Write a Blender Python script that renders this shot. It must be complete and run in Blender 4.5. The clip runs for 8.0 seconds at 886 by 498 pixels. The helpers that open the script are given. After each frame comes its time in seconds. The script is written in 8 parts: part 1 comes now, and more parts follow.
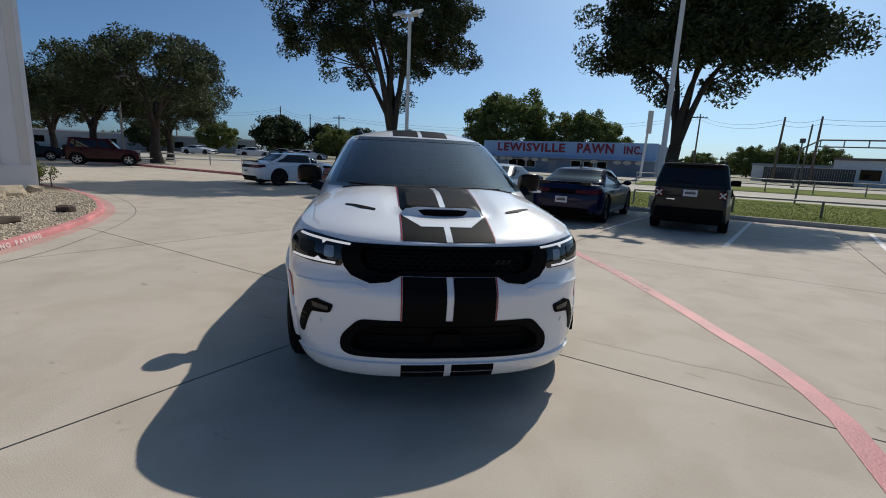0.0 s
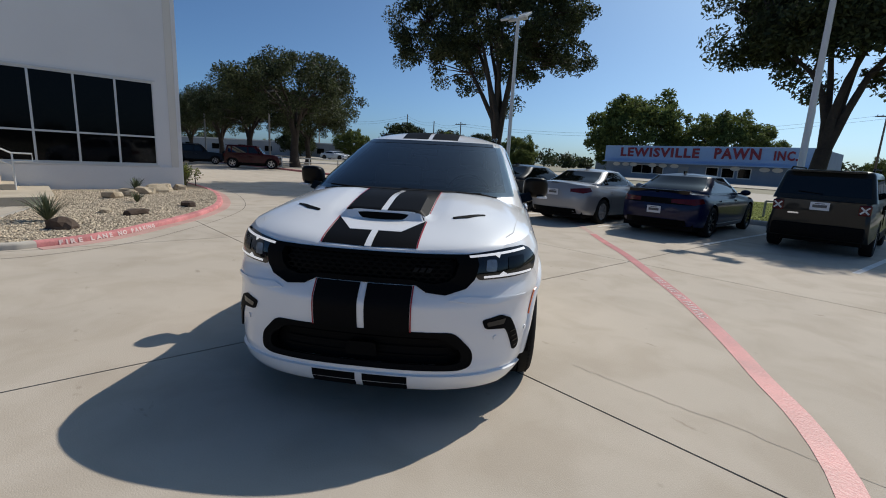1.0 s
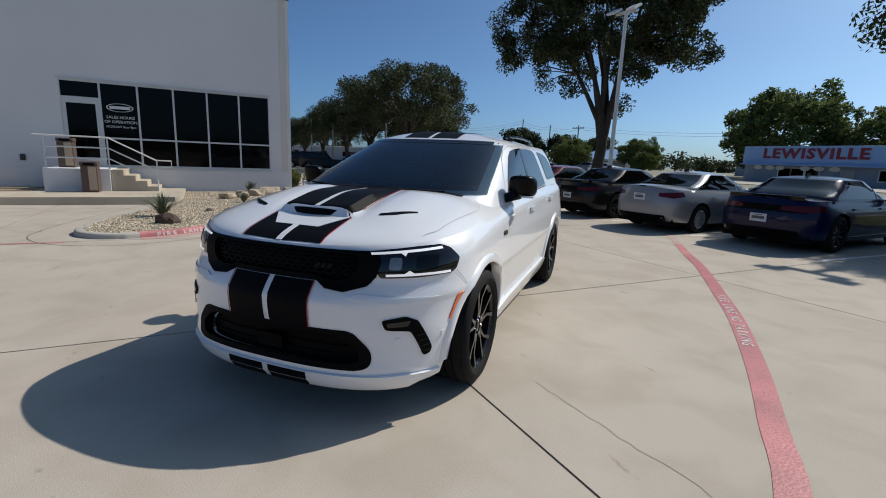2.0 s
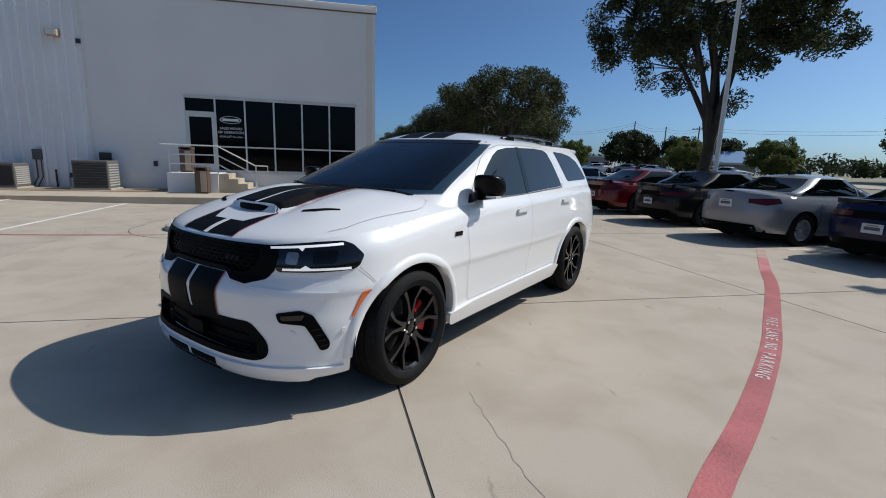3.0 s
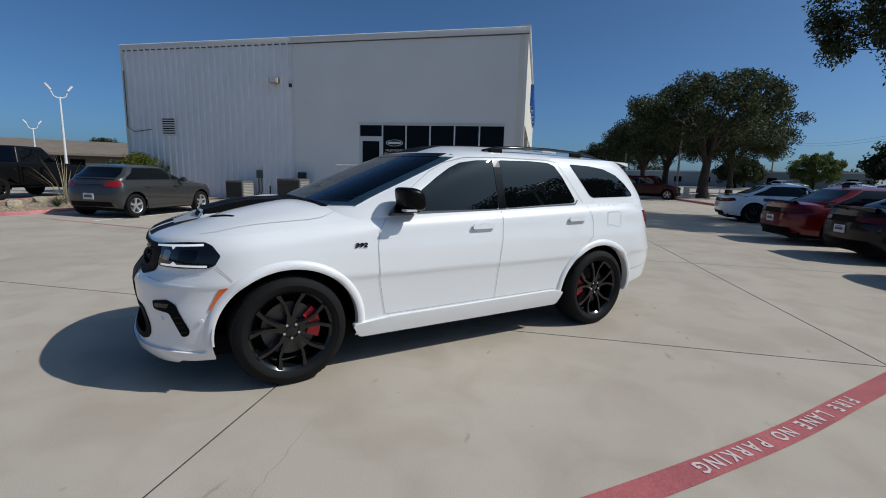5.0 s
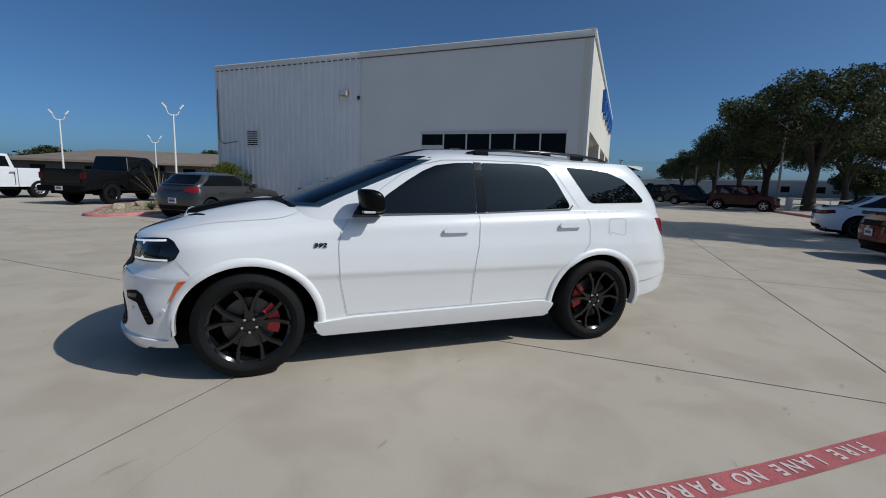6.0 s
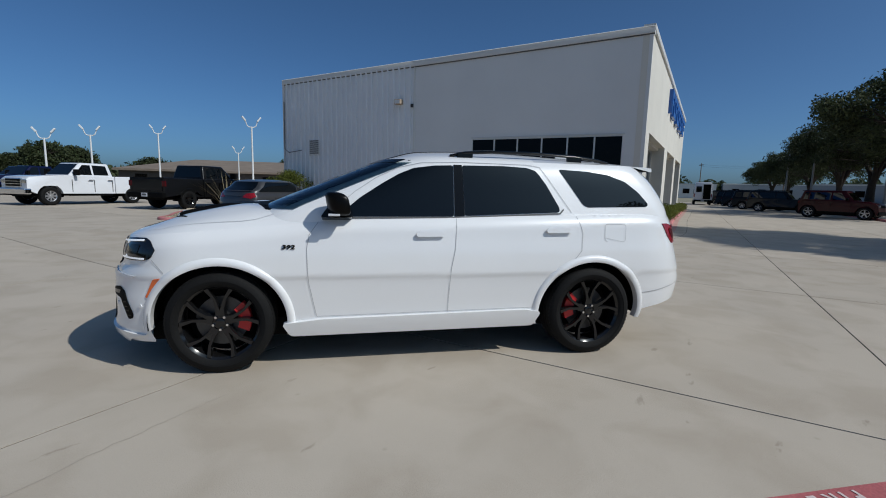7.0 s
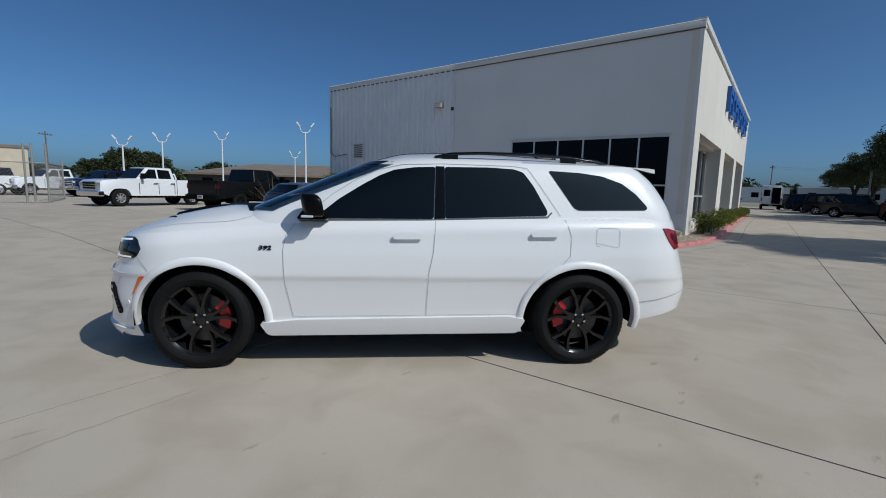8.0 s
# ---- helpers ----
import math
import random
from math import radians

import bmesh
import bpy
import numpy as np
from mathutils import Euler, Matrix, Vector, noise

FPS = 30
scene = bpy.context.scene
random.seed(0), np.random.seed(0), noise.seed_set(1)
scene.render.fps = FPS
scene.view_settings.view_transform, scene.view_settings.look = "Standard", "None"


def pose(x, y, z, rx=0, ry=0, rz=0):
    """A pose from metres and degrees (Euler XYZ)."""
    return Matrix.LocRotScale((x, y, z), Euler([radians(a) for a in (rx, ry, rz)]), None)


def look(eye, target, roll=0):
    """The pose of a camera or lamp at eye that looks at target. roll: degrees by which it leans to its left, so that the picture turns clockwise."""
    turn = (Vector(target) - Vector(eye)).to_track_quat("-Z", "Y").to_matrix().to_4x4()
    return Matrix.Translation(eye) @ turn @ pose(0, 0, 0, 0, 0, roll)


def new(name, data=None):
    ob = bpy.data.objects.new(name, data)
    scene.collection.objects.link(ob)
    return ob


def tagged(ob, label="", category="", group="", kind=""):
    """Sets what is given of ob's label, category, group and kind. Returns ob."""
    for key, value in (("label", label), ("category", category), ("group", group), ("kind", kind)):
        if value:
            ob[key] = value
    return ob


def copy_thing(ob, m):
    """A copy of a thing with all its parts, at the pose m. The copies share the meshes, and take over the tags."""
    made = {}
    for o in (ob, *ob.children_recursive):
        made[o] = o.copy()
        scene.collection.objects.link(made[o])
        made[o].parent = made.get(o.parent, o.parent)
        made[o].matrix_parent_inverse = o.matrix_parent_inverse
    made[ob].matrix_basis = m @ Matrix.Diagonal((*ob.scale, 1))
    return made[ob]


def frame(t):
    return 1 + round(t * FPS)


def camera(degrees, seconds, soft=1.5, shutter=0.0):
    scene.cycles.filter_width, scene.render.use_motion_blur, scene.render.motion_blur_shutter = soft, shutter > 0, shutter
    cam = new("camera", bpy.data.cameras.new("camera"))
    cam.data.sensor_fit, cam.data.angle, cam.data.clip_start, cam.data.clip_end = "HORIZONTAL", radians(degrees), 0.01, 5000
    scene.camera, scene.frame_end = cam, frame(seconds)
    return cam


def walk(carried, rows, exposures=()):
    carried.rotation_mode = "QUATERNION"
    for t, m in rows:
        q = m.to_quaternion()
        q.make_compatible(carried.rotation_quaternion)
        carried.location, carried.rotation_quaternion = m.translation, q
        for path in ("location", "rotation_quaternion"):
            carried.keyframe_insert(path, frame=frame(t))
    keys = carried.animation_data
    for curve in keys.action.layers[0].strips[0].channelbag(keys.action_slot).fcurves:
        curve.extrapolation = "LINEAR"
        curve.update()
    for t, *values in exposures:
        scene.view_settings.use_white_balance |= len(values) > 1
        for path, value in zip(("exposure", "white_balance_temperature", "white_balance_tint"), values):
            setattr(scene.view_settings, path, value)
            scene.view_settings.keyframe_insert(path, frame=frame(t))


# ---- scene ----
cam = camera(88.2, 8.0, soft=1.0)
PATH = [
    (0, (0.439, 0.563, 1.480), (-0.605, 2.225, 1.097), 2.66),
    (0.5, (0.852, 0.902, 1.501), (-0.388, 2.423, 1.115), 3.0),
    (1, (1.213, 1.416, 1.504), (-0.231, 2.746, 1.120), 2.9),
    (1.5, (1.546, 1.859, 1.499), (-0.052, 2.997, 1.115), 2.55),
    (2, (1.782, 2.443, 1.487), (0.047, 3.360, 1.105), 2.3),
    (3.5, (2.246, 4.077, 1.474), (0.299, 4.350, 1.110), 1.75),
    (4, (2.320, 4.657, 1.476), (0.351, 4.695, 1.129), 1.7),
    (4.5, (2.230, 5.142, 1.495), (0.264, 4.987, 1.159), 1.6),
    (6, (1.802, 6.455, 1.460), (-0.058, 5.780, 1.168), 1.75),
    (6.5, (1.619, 6.780, 1.447), (-0.188, 5.971, 1.166), 1.6),
    (7, (1.409, 7.112, 1.451), (-0.332, 6.168, 1.179), 1.5),
    (7.5, (1.266, 7.394, 1.464), (-0.418, 6.348, 1.196), 1.45),
    (8, (1.030, 7.569, 1.455), (-0.595, 6.433, 1.191), 1.55),
]
walk(cam, [(t, look(eye, target, roll)) for t, eye, target, roll in PATH], exposures=[(0.0, 0.08, 6550, 10), (0.8, 0.17, 6550, 10), (2.5, 0.14, 6400, 10), (4.5, -0.03, 6200, 9), (6.5, -0.19, 6100, 8), (8.0, -0.22, 6050, 8)])

# world, sun, light
SUN_EL, SUN_AZ = radians(44.2), math.atan2(-0.038, 1.0)
world = bpy.data.worlds.new("sky")
scene.world = world
world.use_nodes = True
wn = world.node_tree.nodes
sky = wn.new("ShaderNodeTexSky")
sky.sky_type = 'NISHITA'
sky.sun_disc = False
sky.sun_elevation, sky.sun_rotation = SUN_EL, SUN_AZ
sky.air_density, sky.dust_density, sky.ozone_density = 0.66, 3.6, 4.5
sky.altitude = 900
tint = wn.new("ShaderNodeMix")
tint.data_type, tint.blend_type = 'RGBA', 'MULTIPLY'
tint.inputs[0].default_value = 1.0
tint.inputs[7].default_value = (0.745, 1.02, 1.14, 1)
world.node_tree.links.new(sky.outputs[0], tint.inputs[6])
world.node_tree.links.new(tint.outputs[2], wn["Background"].inputs[0])
wn["Background"].inputs[1].default_value = 0.084
sun = new("sun", bpy.data.lights.new("sun", 'SUN'))
sun.data.energy, sun.data.angle, sun.data.color = 3.35, radians(0.53), (1.0, 0.945, 0.86)
SUN_DIR = Vector((math.sin(SUN_AZ) * math.cos(SUN_EL), math.cos(SUN_AZ) * math.cos(SUN_EL), math.sin(SUN_EL)))
sun.matrix_world = look(SUN_DIR * 60, (0, 0, 0))


# ---- materials ----
def mk(name, col, rough=0.6, metal=0.0, var=0.12, vscale=1.5, fine=40.0, bump=0.1, coat=0.0, spec=0.5, rand=0.0,
       island=0.0, dist=0.01, emit=0.0, through_=0.0):
    m = bpy.data.materials.new(name)
    m.use_nodes = True
    nt = m.node_tree
    n, link = nt.nodes, nt.links.new
    b = n["Principled BSDF"]
    b.inputs["Roughness"].default_value = rough
    b.inputs["Metallic"].default_value = metal
    b.inputs["Specular IOR Level"].default_value = spec
    b.inputs["Coat Weight"].default_value = coat
    b.inputs["Coat Roughness"].default_value = 0.03
    tc = n.new("ShaderNodeTexCoord")
    big = n.new("ShaderNodeTexNoise")
    big.inputs["Scale"].default_value, big.inputs["Detail"].default_value = vscale, 5
    small = n.new("ShaderNodeTexNoise")
    small.inputs["Scale"].default_value, small.inputs["Detail"].default_value = fine, 3
    for t in (big, small):
        link(tc.outputs["Object"], t.inputs["Vector"])
    add = n.new("ShaderNodeMath")
    add.operation = 'MULTIPLY_ADD'
    add.inputs[1].default_value = 0.5
    link(small.outputs[0], add.inputs[0])
    link(big.outputs[0], add.inputs[2])
    val = n.new("ShaderNodeMapRange")
    val.inputs[1].default_value, val.inputs[2].default_value = 0.45, 1.05
    val.inputs[3].default_value, val.inputs[4].default_value = 1 - var, 1 + var
    link(add.outputs[0], val.inputs[0])
    hsv = n.new("ShaderNodeHueSaturation")
    hsv.inputs["Color"].default_value = (*col, 1)
    last = val.outputs[0]
    for amount, kind, out in ((rand, "ShaderNodeObjectInfo", "Random"), (island, "ShaderNodeNewGeometry", "Random Per Island")):
        if amount:
            r = n.new(kind)
            mr = n.new("ShaderNodeMapRange")
            mr.inputs[3].default_value, mr.inputs[4].default_value = 1 - amount, 1 + amount
            link(r.outputs[out], mr.inputs[0])
            mul = n.new("ShaderNodeMath")
            mul.operation = 'MULTIPLY'
            link(last, mul.inputs[0])
            link(mr.outputs[0], mul.inputs[1])
            last = mul.outputs[0]
    link(last, hsv.inputs["Value"])
    link(hsv.outputs[0], b.inputs["Base Color"])
    if bump:
        bp = n.new("ShaderNodeBump")
        bp.inputs["Strength"].default_value, bp.inputs["Distance"].default_value = bump, dist
        link(small.outputs[0], bp.inputs["Height"])
        link(bp.outputs[0], b.inputs["Normal"])
    if through_:
        tr = n.new("ShaderNodeBsdfTranslucent")
        link(hsv.outputs[0], tr.inputs["Color"])
        mx = n.new("ShaderNodeMixShader")
        mx.inputs[0].default_value = through_
        link(b.outputs[0], mx.inputs[1])
        link(tr.outputs[0], mx.inputs[2])
        link(mx.outputs[0], n["Material Output"].inputs["Surface"])
    if emit:
        b.inputs["Emission Color"].default_value = (1, 0.98, 0.94, 1)
        b.inputs["Emission Strength"].default_value = emit
    return m


def paint(name, col, flake=0.0, gloss=0.7):
    return mk(name, col, rough=0.32, metal=flake, var=0.03, vscale=0.8, fine=300, bump=0.0, coat=gloss, spec=0.15 if gloss < 1 else 0.5)


def concrete(name, col):
    """Cast concrete: broad stains, blotches, pores and a tone of its own for each slab."""
    m = mk(name, col, rough=0.86, var=0.085, vscale=0.7, fine=130, bump=0.45, spec=0.3, rand=0.035, dist=0.004)
    nt = m.node_tree
    n, link = nt.nodes, nt.links.new
    hsv = [x for x in n if x.type == 'HUE_SAT'][0]
    tc = [x for x in n if x.type == 'TEX_COORD'][0]
    blot = n.new("ShaderNodeTexNoise")
    blot.inputs["Scale"].default_value, blot.inputs["Detail"].default_value, blot.inputs["Distortion"].default_value = 1.7, 9, 0.5
    link(tc.outputs["Object"], blot.inputs["Vector"])
    ramp = n.new("ShaderNodeValToRGB")
    ramp.color_ramp.elements[0].position, ramp.color_ramp.elements[0].color = 0.36, (0.895, 0.88, 0.86, 1)
    ramp.color_ramp.elements[1].position, ramp.color_ramp.elements[1].color = 0.56, (1.0, 1.0, 1.0, 1)
    link(blot.outputs[0], ramp.inputs[0])
    spots = n.new("ShaderNodeTexVoronoi")
    spots.inputs["Scale"].default_value = 2.6
    link(tc.outputs["Object"], spots.inputs["Vector"])
    sr = n.new("ShaderNodeValToRGB")
    sr.color_ramp.elements[0].position, sr.color_ramp.elements[0].color = 0.0, (0.72, 0.70, 0.67, 1)
    sr.color_ramp.elements[1].position, sr.color_ramp.elements[1].color = 0.06, (1, 1, 1, 1)
    link(spots.outputs["Distance"], sr.inputs[0])
    a = n.new("ShaderNodeMix")
    a.data_type, a.blend_type = 'RGBA', 'MULTIPLY'
    a.inputs[0].default_value = 1.0
    link(hsv.outputs[0], a.inputs[6])
    link(ramp.outputs[0], a.inputs[7])
    c = n.new("ShaderNodeMix")
    c.data_type, c.blend_type = 'RGBA', 'MULTIPLY'
    c.inputs[0].default_value = 0.6
    link(a.outputs[2], c.inputs[6])
    link(sr.outputs[0], c.inputs[7])
    # scuffs: short dark smears, thinly scattered
    mp = n.new("ShaderNodeMapping")
    mp.inputs["Rotation"].default_value = (0, 0, 0.6)
    mp.inputs["Scale"].default_value = (1.0, 2.6, 1.0)
    link(tc.outputs["Object"], mp.inputs["Vector"])
    sc = n.new("ShaderNodeTexNoise")
    sc.inputs["Scale"].default_value, sc.inputs["Detail"].default_value, sc.inputs["Roughness"].default_value, sc.inputs["Distortion"].default_value = 2.1, 9, 0.60, 0.35
    link(mp.outputs[0], sc.inputs["Vector"])
    r3 = n.new("ShaderNodeValToRGB")
    r3.color_ramp.elements[0].position, r3.color_ramp.elements[0].color = 0.665, (1, 1, 1, 1)
    r3.color_ramp.elements[1].position, r3.color_ramp.elements[1].color = 0.715, (0.76, 0.745, 0.73, 1)
    link(sc.outputs[0], r3.inputs[0])
    e = n.new("ShaderNodeMix")
    e.data_type, e.blend_type = 'RGBA', 'MULTIPLY'
    e.inputs[0].default_value = 1.0
    link(c.outputs[2], e.inputs[6])
    link(r3.outputs[0], e.inputs[7])
    link(e.outputs[2], n["Principled BSDF"].inputs["Base Color"])
    return m


M_CONC = concrete("concrete_paving", (0.46, 0.403, 0.330))
M_CONC2 = concrete("concrete_walk", (0.52, 0.45, 0.35))
M_JOINT = mk("joint_filler", (0.06, 0.055, 0.05), rough=0.95)
M_KERB = concrete("kerb_concrete", (0.47, 0.43, 0.37))
M_RED = mk("red_lane_paint", (0.44, 0.125, 0.122), rough=0.48, var=0.36, vscale=2.2, fine=60, bump=0.25)
M_REDFADE = mk("faded_red_paint", (0.50, 0.19, 0.185), rough=0.85, var=0.38, vscale=2.6, fine=50)
M_CRACK = mk("fine_crack", (0.37, 0.33, 0.275), rough=0.95)
M_GUTTER = concrete("pink_washed_gutter", (0.50, 0.31, 0.27))
M_LINE = mk("white_lane_paint", (0.74, 0.72, 0.68), rough=0.8, var=0.22, vscale=3.0, fine=60)
M_LETTER = mk("faded_white_lettering", (0.66, 0.55, 0.52), rough=0.8, var=0.25, vscale=5.0, fine=60)
M_DIRT = mk("bare_earth", (0.33, 0.25, 0.17), rough=0.95, var=0.3, vscale=0.8, fine=12, bump=0.5)
M_GRASS = mk("lawn_grass", (0.15, 0.175, 0.045), rough=0.95, spec=0.05, var=0.3, vscale=0.5, fine=30, bump=0.6, dist=0.03)
M_ROAD = mk("road_concrete", (0.40, 0.36, 0.30), rough=0.9, var=0.12, vscale=0.2, fine=25)
M_FAR = mk("far_ground", (0.24, 0.22, 0.15), rough=0.95, var=0.2, vscale=0.02, fine=1.0)
M_WALL = mk("painted_panel_wall", (0.73, 0.725, 0.71), rough=0.75, var=0.05, vscale=0.5, fine=40, bump=0.08)
M_CORR = mk("painted_steel_siding", (0.78, 0.79, 0.80), rough=0.5, var=0.06, vscale=0.6, fine=20, bump=0.05)
M_TRIM = mk("metal_trim", (0.68, 0.67, 0.64), rough=0.45, var=0.05)
M_CREAM = mk("stucco_cream", (0.69, 0.66, 0.59), rough=0.85, var=0.06, vscale=0.7, fine=60, bump=0.3)
M_ALU = mk("aluminium_frame", (0.62, 0.62, 0.60), rough=0.4, metal=0.4, var=0.05)
M_GLASS = mk("tinted_window_glass", (0.002, 0.0028, 0.003), rough=0.01, var=0.05, bump=0.0, spec=0.5)
def screen_glass(name, tint_col, rough=0.01):
    """Tinted car glass: a clear mirror coat over what lies behind."""
    m = bpy.data.materials.new(name)
    m.use_nodes = True
    n, link = m.node_tree.nodes, m.node_tree.links.new
    n.remove(n["Principled BSDF"])
    clear, gloss, fres, mx = n.new("ShaderNodeBsdfTransparent"), n.new("ShaderNodeBsdfGlossy"), n.new("ShaderNodeFresnel"), n.new("ShaderNodeMixShader")
    clear.inputs[0].default_value = (*tint_col, 1)
    gloss.inputs["Color"].default_value = (0.95, 0.97, 1.0, 1)
    gloss.inputs["Roughness"].default_value = rough
    fres.inputs["IOR"].default_value = 1.5
    link(fres.outputs[0], mx.inputs[0])
    link(clear.outputs[0], mx.inputs[1])
    link(gloss.outputs[0], mx.inputs[2])
    link(mx.outputs[0], n["Material Output"].inputs["Surface"])
    return m


M_SCREEN = screen_glass("windscreen_glass", (0.62, 0.70, 0.68))
M_SHOPGLASS = mk("dark_shop_glass", (0.003, 0.0032, 0.0035), rough=0.04, var=0.05, bump=0.0, spec=0.12)
M_LINING = mk("dark_cabin_trim", (0.035, 0.035, 0.037), rough=0.7, var=0.1, bump=0.1)
M_SEAT = mk("grey_seat_leather", (0.10, 0.10, 0.105), rough=0.5, var=0.1, bump=0.1)
M_STEEL = mk("galvanised_rail", (0.70, 0.70, 0.68), rough=0.4, metal=0.2, var=0.08)
M_POLE = mk("white_painted_steel", (0.72, 0.72, 0.70), rough=0.5, var=0.06)
M_WOODPOLE = mk("weathered_timber", (0.16, 0.12, 0.09), rough=0.9, var=0.3, vscale=2, fine=20)
M_BARK = mk("oak_bark", (0.045, 0.035, 0.027), rough=0.95, var=0.35, vscale=3, fine=14, bump=0.9, dist=0.04)
M_LEAF = mk("oak_leaf", (0.050, 0.063, 0.026), rough=0.65, spec=0.25, var=0.2, island=0.5, bump=0.0, through_=0.25)
M_LEAF2 = mk("fresh_leaf", (0.125, 0.155, 0.045), rough=0.7, spec=0.2, var=0.2, island=0.5, bump=0.0, through_=0.35)
M_LEAF3 = mk("hedge_leaf", (0.115, 0.135, 0.028), rough=0.8, spec=0.15, var=0.2, island=0.45, bump=0.0, through_=0.25)
M_ROCK = mk("sandstone_boulder", (0.42, 0.345, 0.245), rough=0.9, var=0.3, vscale=4, fine=25, bump=0.6)
M_DARKROCK = mk("dark_brown_boulder", (0.075, 0.05, 0.036), rough=0.9, var=0.3, vscale=4, fine=25, bump=0.6)
M_GRAVEL = mk("river_gravel", (0.45, 0.37, 0.265), rough=0.85, var=0.1, island=0.45, bump=0.0)
M_GRAVELBED = mk("gravel_bed", (0.27, 0.21, 0.145), rough=0.95, var=0.3, vscale=5, fine=70, bump=0.8, dist=0.02)
# black trim colour, also used for sheets that paint in unlit hollows
M_BLACK = mk("black_plastic_and_dark_hollows", (0.003, 0.003, 0.003), rough=0.6, var=0.1, spec=0.08)
M_GRILLE = mk("dark_grille_plastic", (0.003, 0.003, 0.003), rough=0.55, var=0.1, spec=0.06, bump=0)
M_GLOSSBLACK = mk("gloss_black", (0.003, 0.003, 0.003), rough=0.15, var=0.05, spec=0.3, bump=0)
M_MIRRORSHELL = mk("black_mirror_shell", (0.003, 0.003, 0.003), rough=0.3, var=0.05, spec=0.12, bump=0)
M_STRIPE = mk("satin_black_stripe", (0.005, 0.005, 0.0055), rough=0.5, var=0.1, bump=0, spec=0.06)
M_PINSTRIPE = mk("red_pinstripe", (0.36, 0.016, 0.022), rough=0.35, var=0.05, bump=0)
M_TYRE = mk("tyre_rubber", (0.007, 0.007, 0.007), rough=0.75, var=0.2, vscale=6, fine=50, bump=0.2, spec=0.2)
M_RIM = mk("black_alloy_rim", (0.008, 0.008, 0.0085), rough=0.14, metal=0.0, var=0.1, bump=0)
M_SILVERRIM = mk("silver_alloy_rim", (0.55, 0.55, 0.56), rough=0.3, metal=0.7, var=0.1, bump=0)
M_DISC = mk("brake_disc_steel", (0.09, 0.09, 0.09), rough=0.4, metal=0.9, var=0.1)
M_CALIPER = mk("red_brake_caliper", (0.62, 0.018, 0.022), rough=0.28, var=0.05, bump=0)
M_CHROME = mk("chrome", (0.75, 0.75, 0.76), rough=0.12, metal=1.0, var=0.03, bump=0)
M_WHITEPAINT = paint("white_car_paint", (0.83, 0.83, 0.825), 0.0, 1.0)
M_LAMPGLASS = mk("smoked_lamp_lens", (0.006, 0.006, 0.007), rough=0.05, var=0.2, vscale=20, bump=0, coat=0.2)
M_PROJ = mk("lamp_reflector", (0.26, 0.265, 0.275), rough=0.2, metal=0.6, var=0.3, vscale=30, bump=0)
M_DRL = mk("lamp_light_bar", (0.8, 0.82, 0.85), rough=0.2, emit=0.35, bump=0)
M_AMBER = mk("amber_marker", (0.75, 0.15, 0.03), rough=0.25, var=0.1, bump=0, coat=0.4)
M_TAIL = mk("red_tail_lens", (0.26, 0.008, 0.014), rough=0.15, var=0.2, vscale=15, bump=0, coat=0.25)
M_TAILDARK = mk("dark_red_lens", (0.075, 0.004, 0.006), rough=0.18, var=0.2, vscale=15, bump=0, spec=0.3)
M_PLATE = mk("white_plate", (0.62, 0.63, 0.65), rough=0.4, var=0.1)
M_SEAM = mk("shadowed_panel_gap", (0.44, 0.44, 0.445), rough=0.8, var=0.05, bump=0)
M_SEAM2 = mk("thin_bonnet_gap", (0.50, 0.50, 0.50), rough=0.7, var=0.05, bump=0)
M_GREY = mk("grey_plastic", (0.10, 0.10, 0.10), rough=0.7)
M_ACGREY = mk("beige_grey_steel", (0.42, 0.41, 0.38), rough=0.6, var=0.1)
M_ACDARK = mk("dark_grille_steel", (0.035, 0.034, 0.032), rough=0.6, var=0.15)
M_BLUE = mk("blue_sign_plastic", (0.02, 0.10, 0.38), rough=0.3, var=0.1, bump=0)
M_BROWN = mk("brown_bin", (0.10, 0.065, 0.05), rough=0.6, var=0.15)
M_TAN = mk("tan_panel", (0.45, 0.35, 0.25), rough=0.7, var=0.1)


# ---- ground height ----
def ease(a, b, x):
    t = min(1.0, max(0.0, (x - a) / (b - a)))
    return t * t * (3 - 2 * t)


def gz(x, y):
    """Height of the ground: flat round the middle, rising gently to the south and beyond the road."""
    south = 0.019 * max(0.0, 0.5 - y) * ease(0.5, -6, y)
    south = min(south, 0.13)
    north = min(0.8, 0.020 * max(0.0, y - 19.0))
    return south + north


# ---- mesh helpers ----
def finish(ob, smooth=None):
    if smooth is not None:
        me = ob.data
        me.polygons.foreach_set("use_smooth", [True] * len(me.polygons))
        me.set_sharp_from_angle(angle=radians(smooth))
    return ob


def part(name, bm, material, parent=None, label="", smooth=None):
    me = bpy.data.meshes.new(name)
    bm.to_mesh(me)
    bm.free()
    me.materials.append(material)
    ob = new(name, me)
    if parent is not None:
        ob.parent = parent
    if label:
        tagged(ob, label=label)
    return finish(ob, smooth)


def raw(name, verts, faces, material, parent=None, label="", smooth=None):
    me = bpy.data.meshes.new(name)
    me.from_pydata([tuple(v) for v in verts], [], [tuple(f) for f in faces])
    me.materials.append(material)
    ob = new(name, me)
    if parent is not None:
        ob.parent = parent
    if label:
        tagged(ob, label=label)
    return finish(ob, smooth)


def thing(name, label, category, m, group="", kind=""):
    ob = new(name)
    ob.empty_display_size = 0.2
    ob.matrix_basis = m
    return tagged(ob, label=label, category=category, group=group, kind=kind)


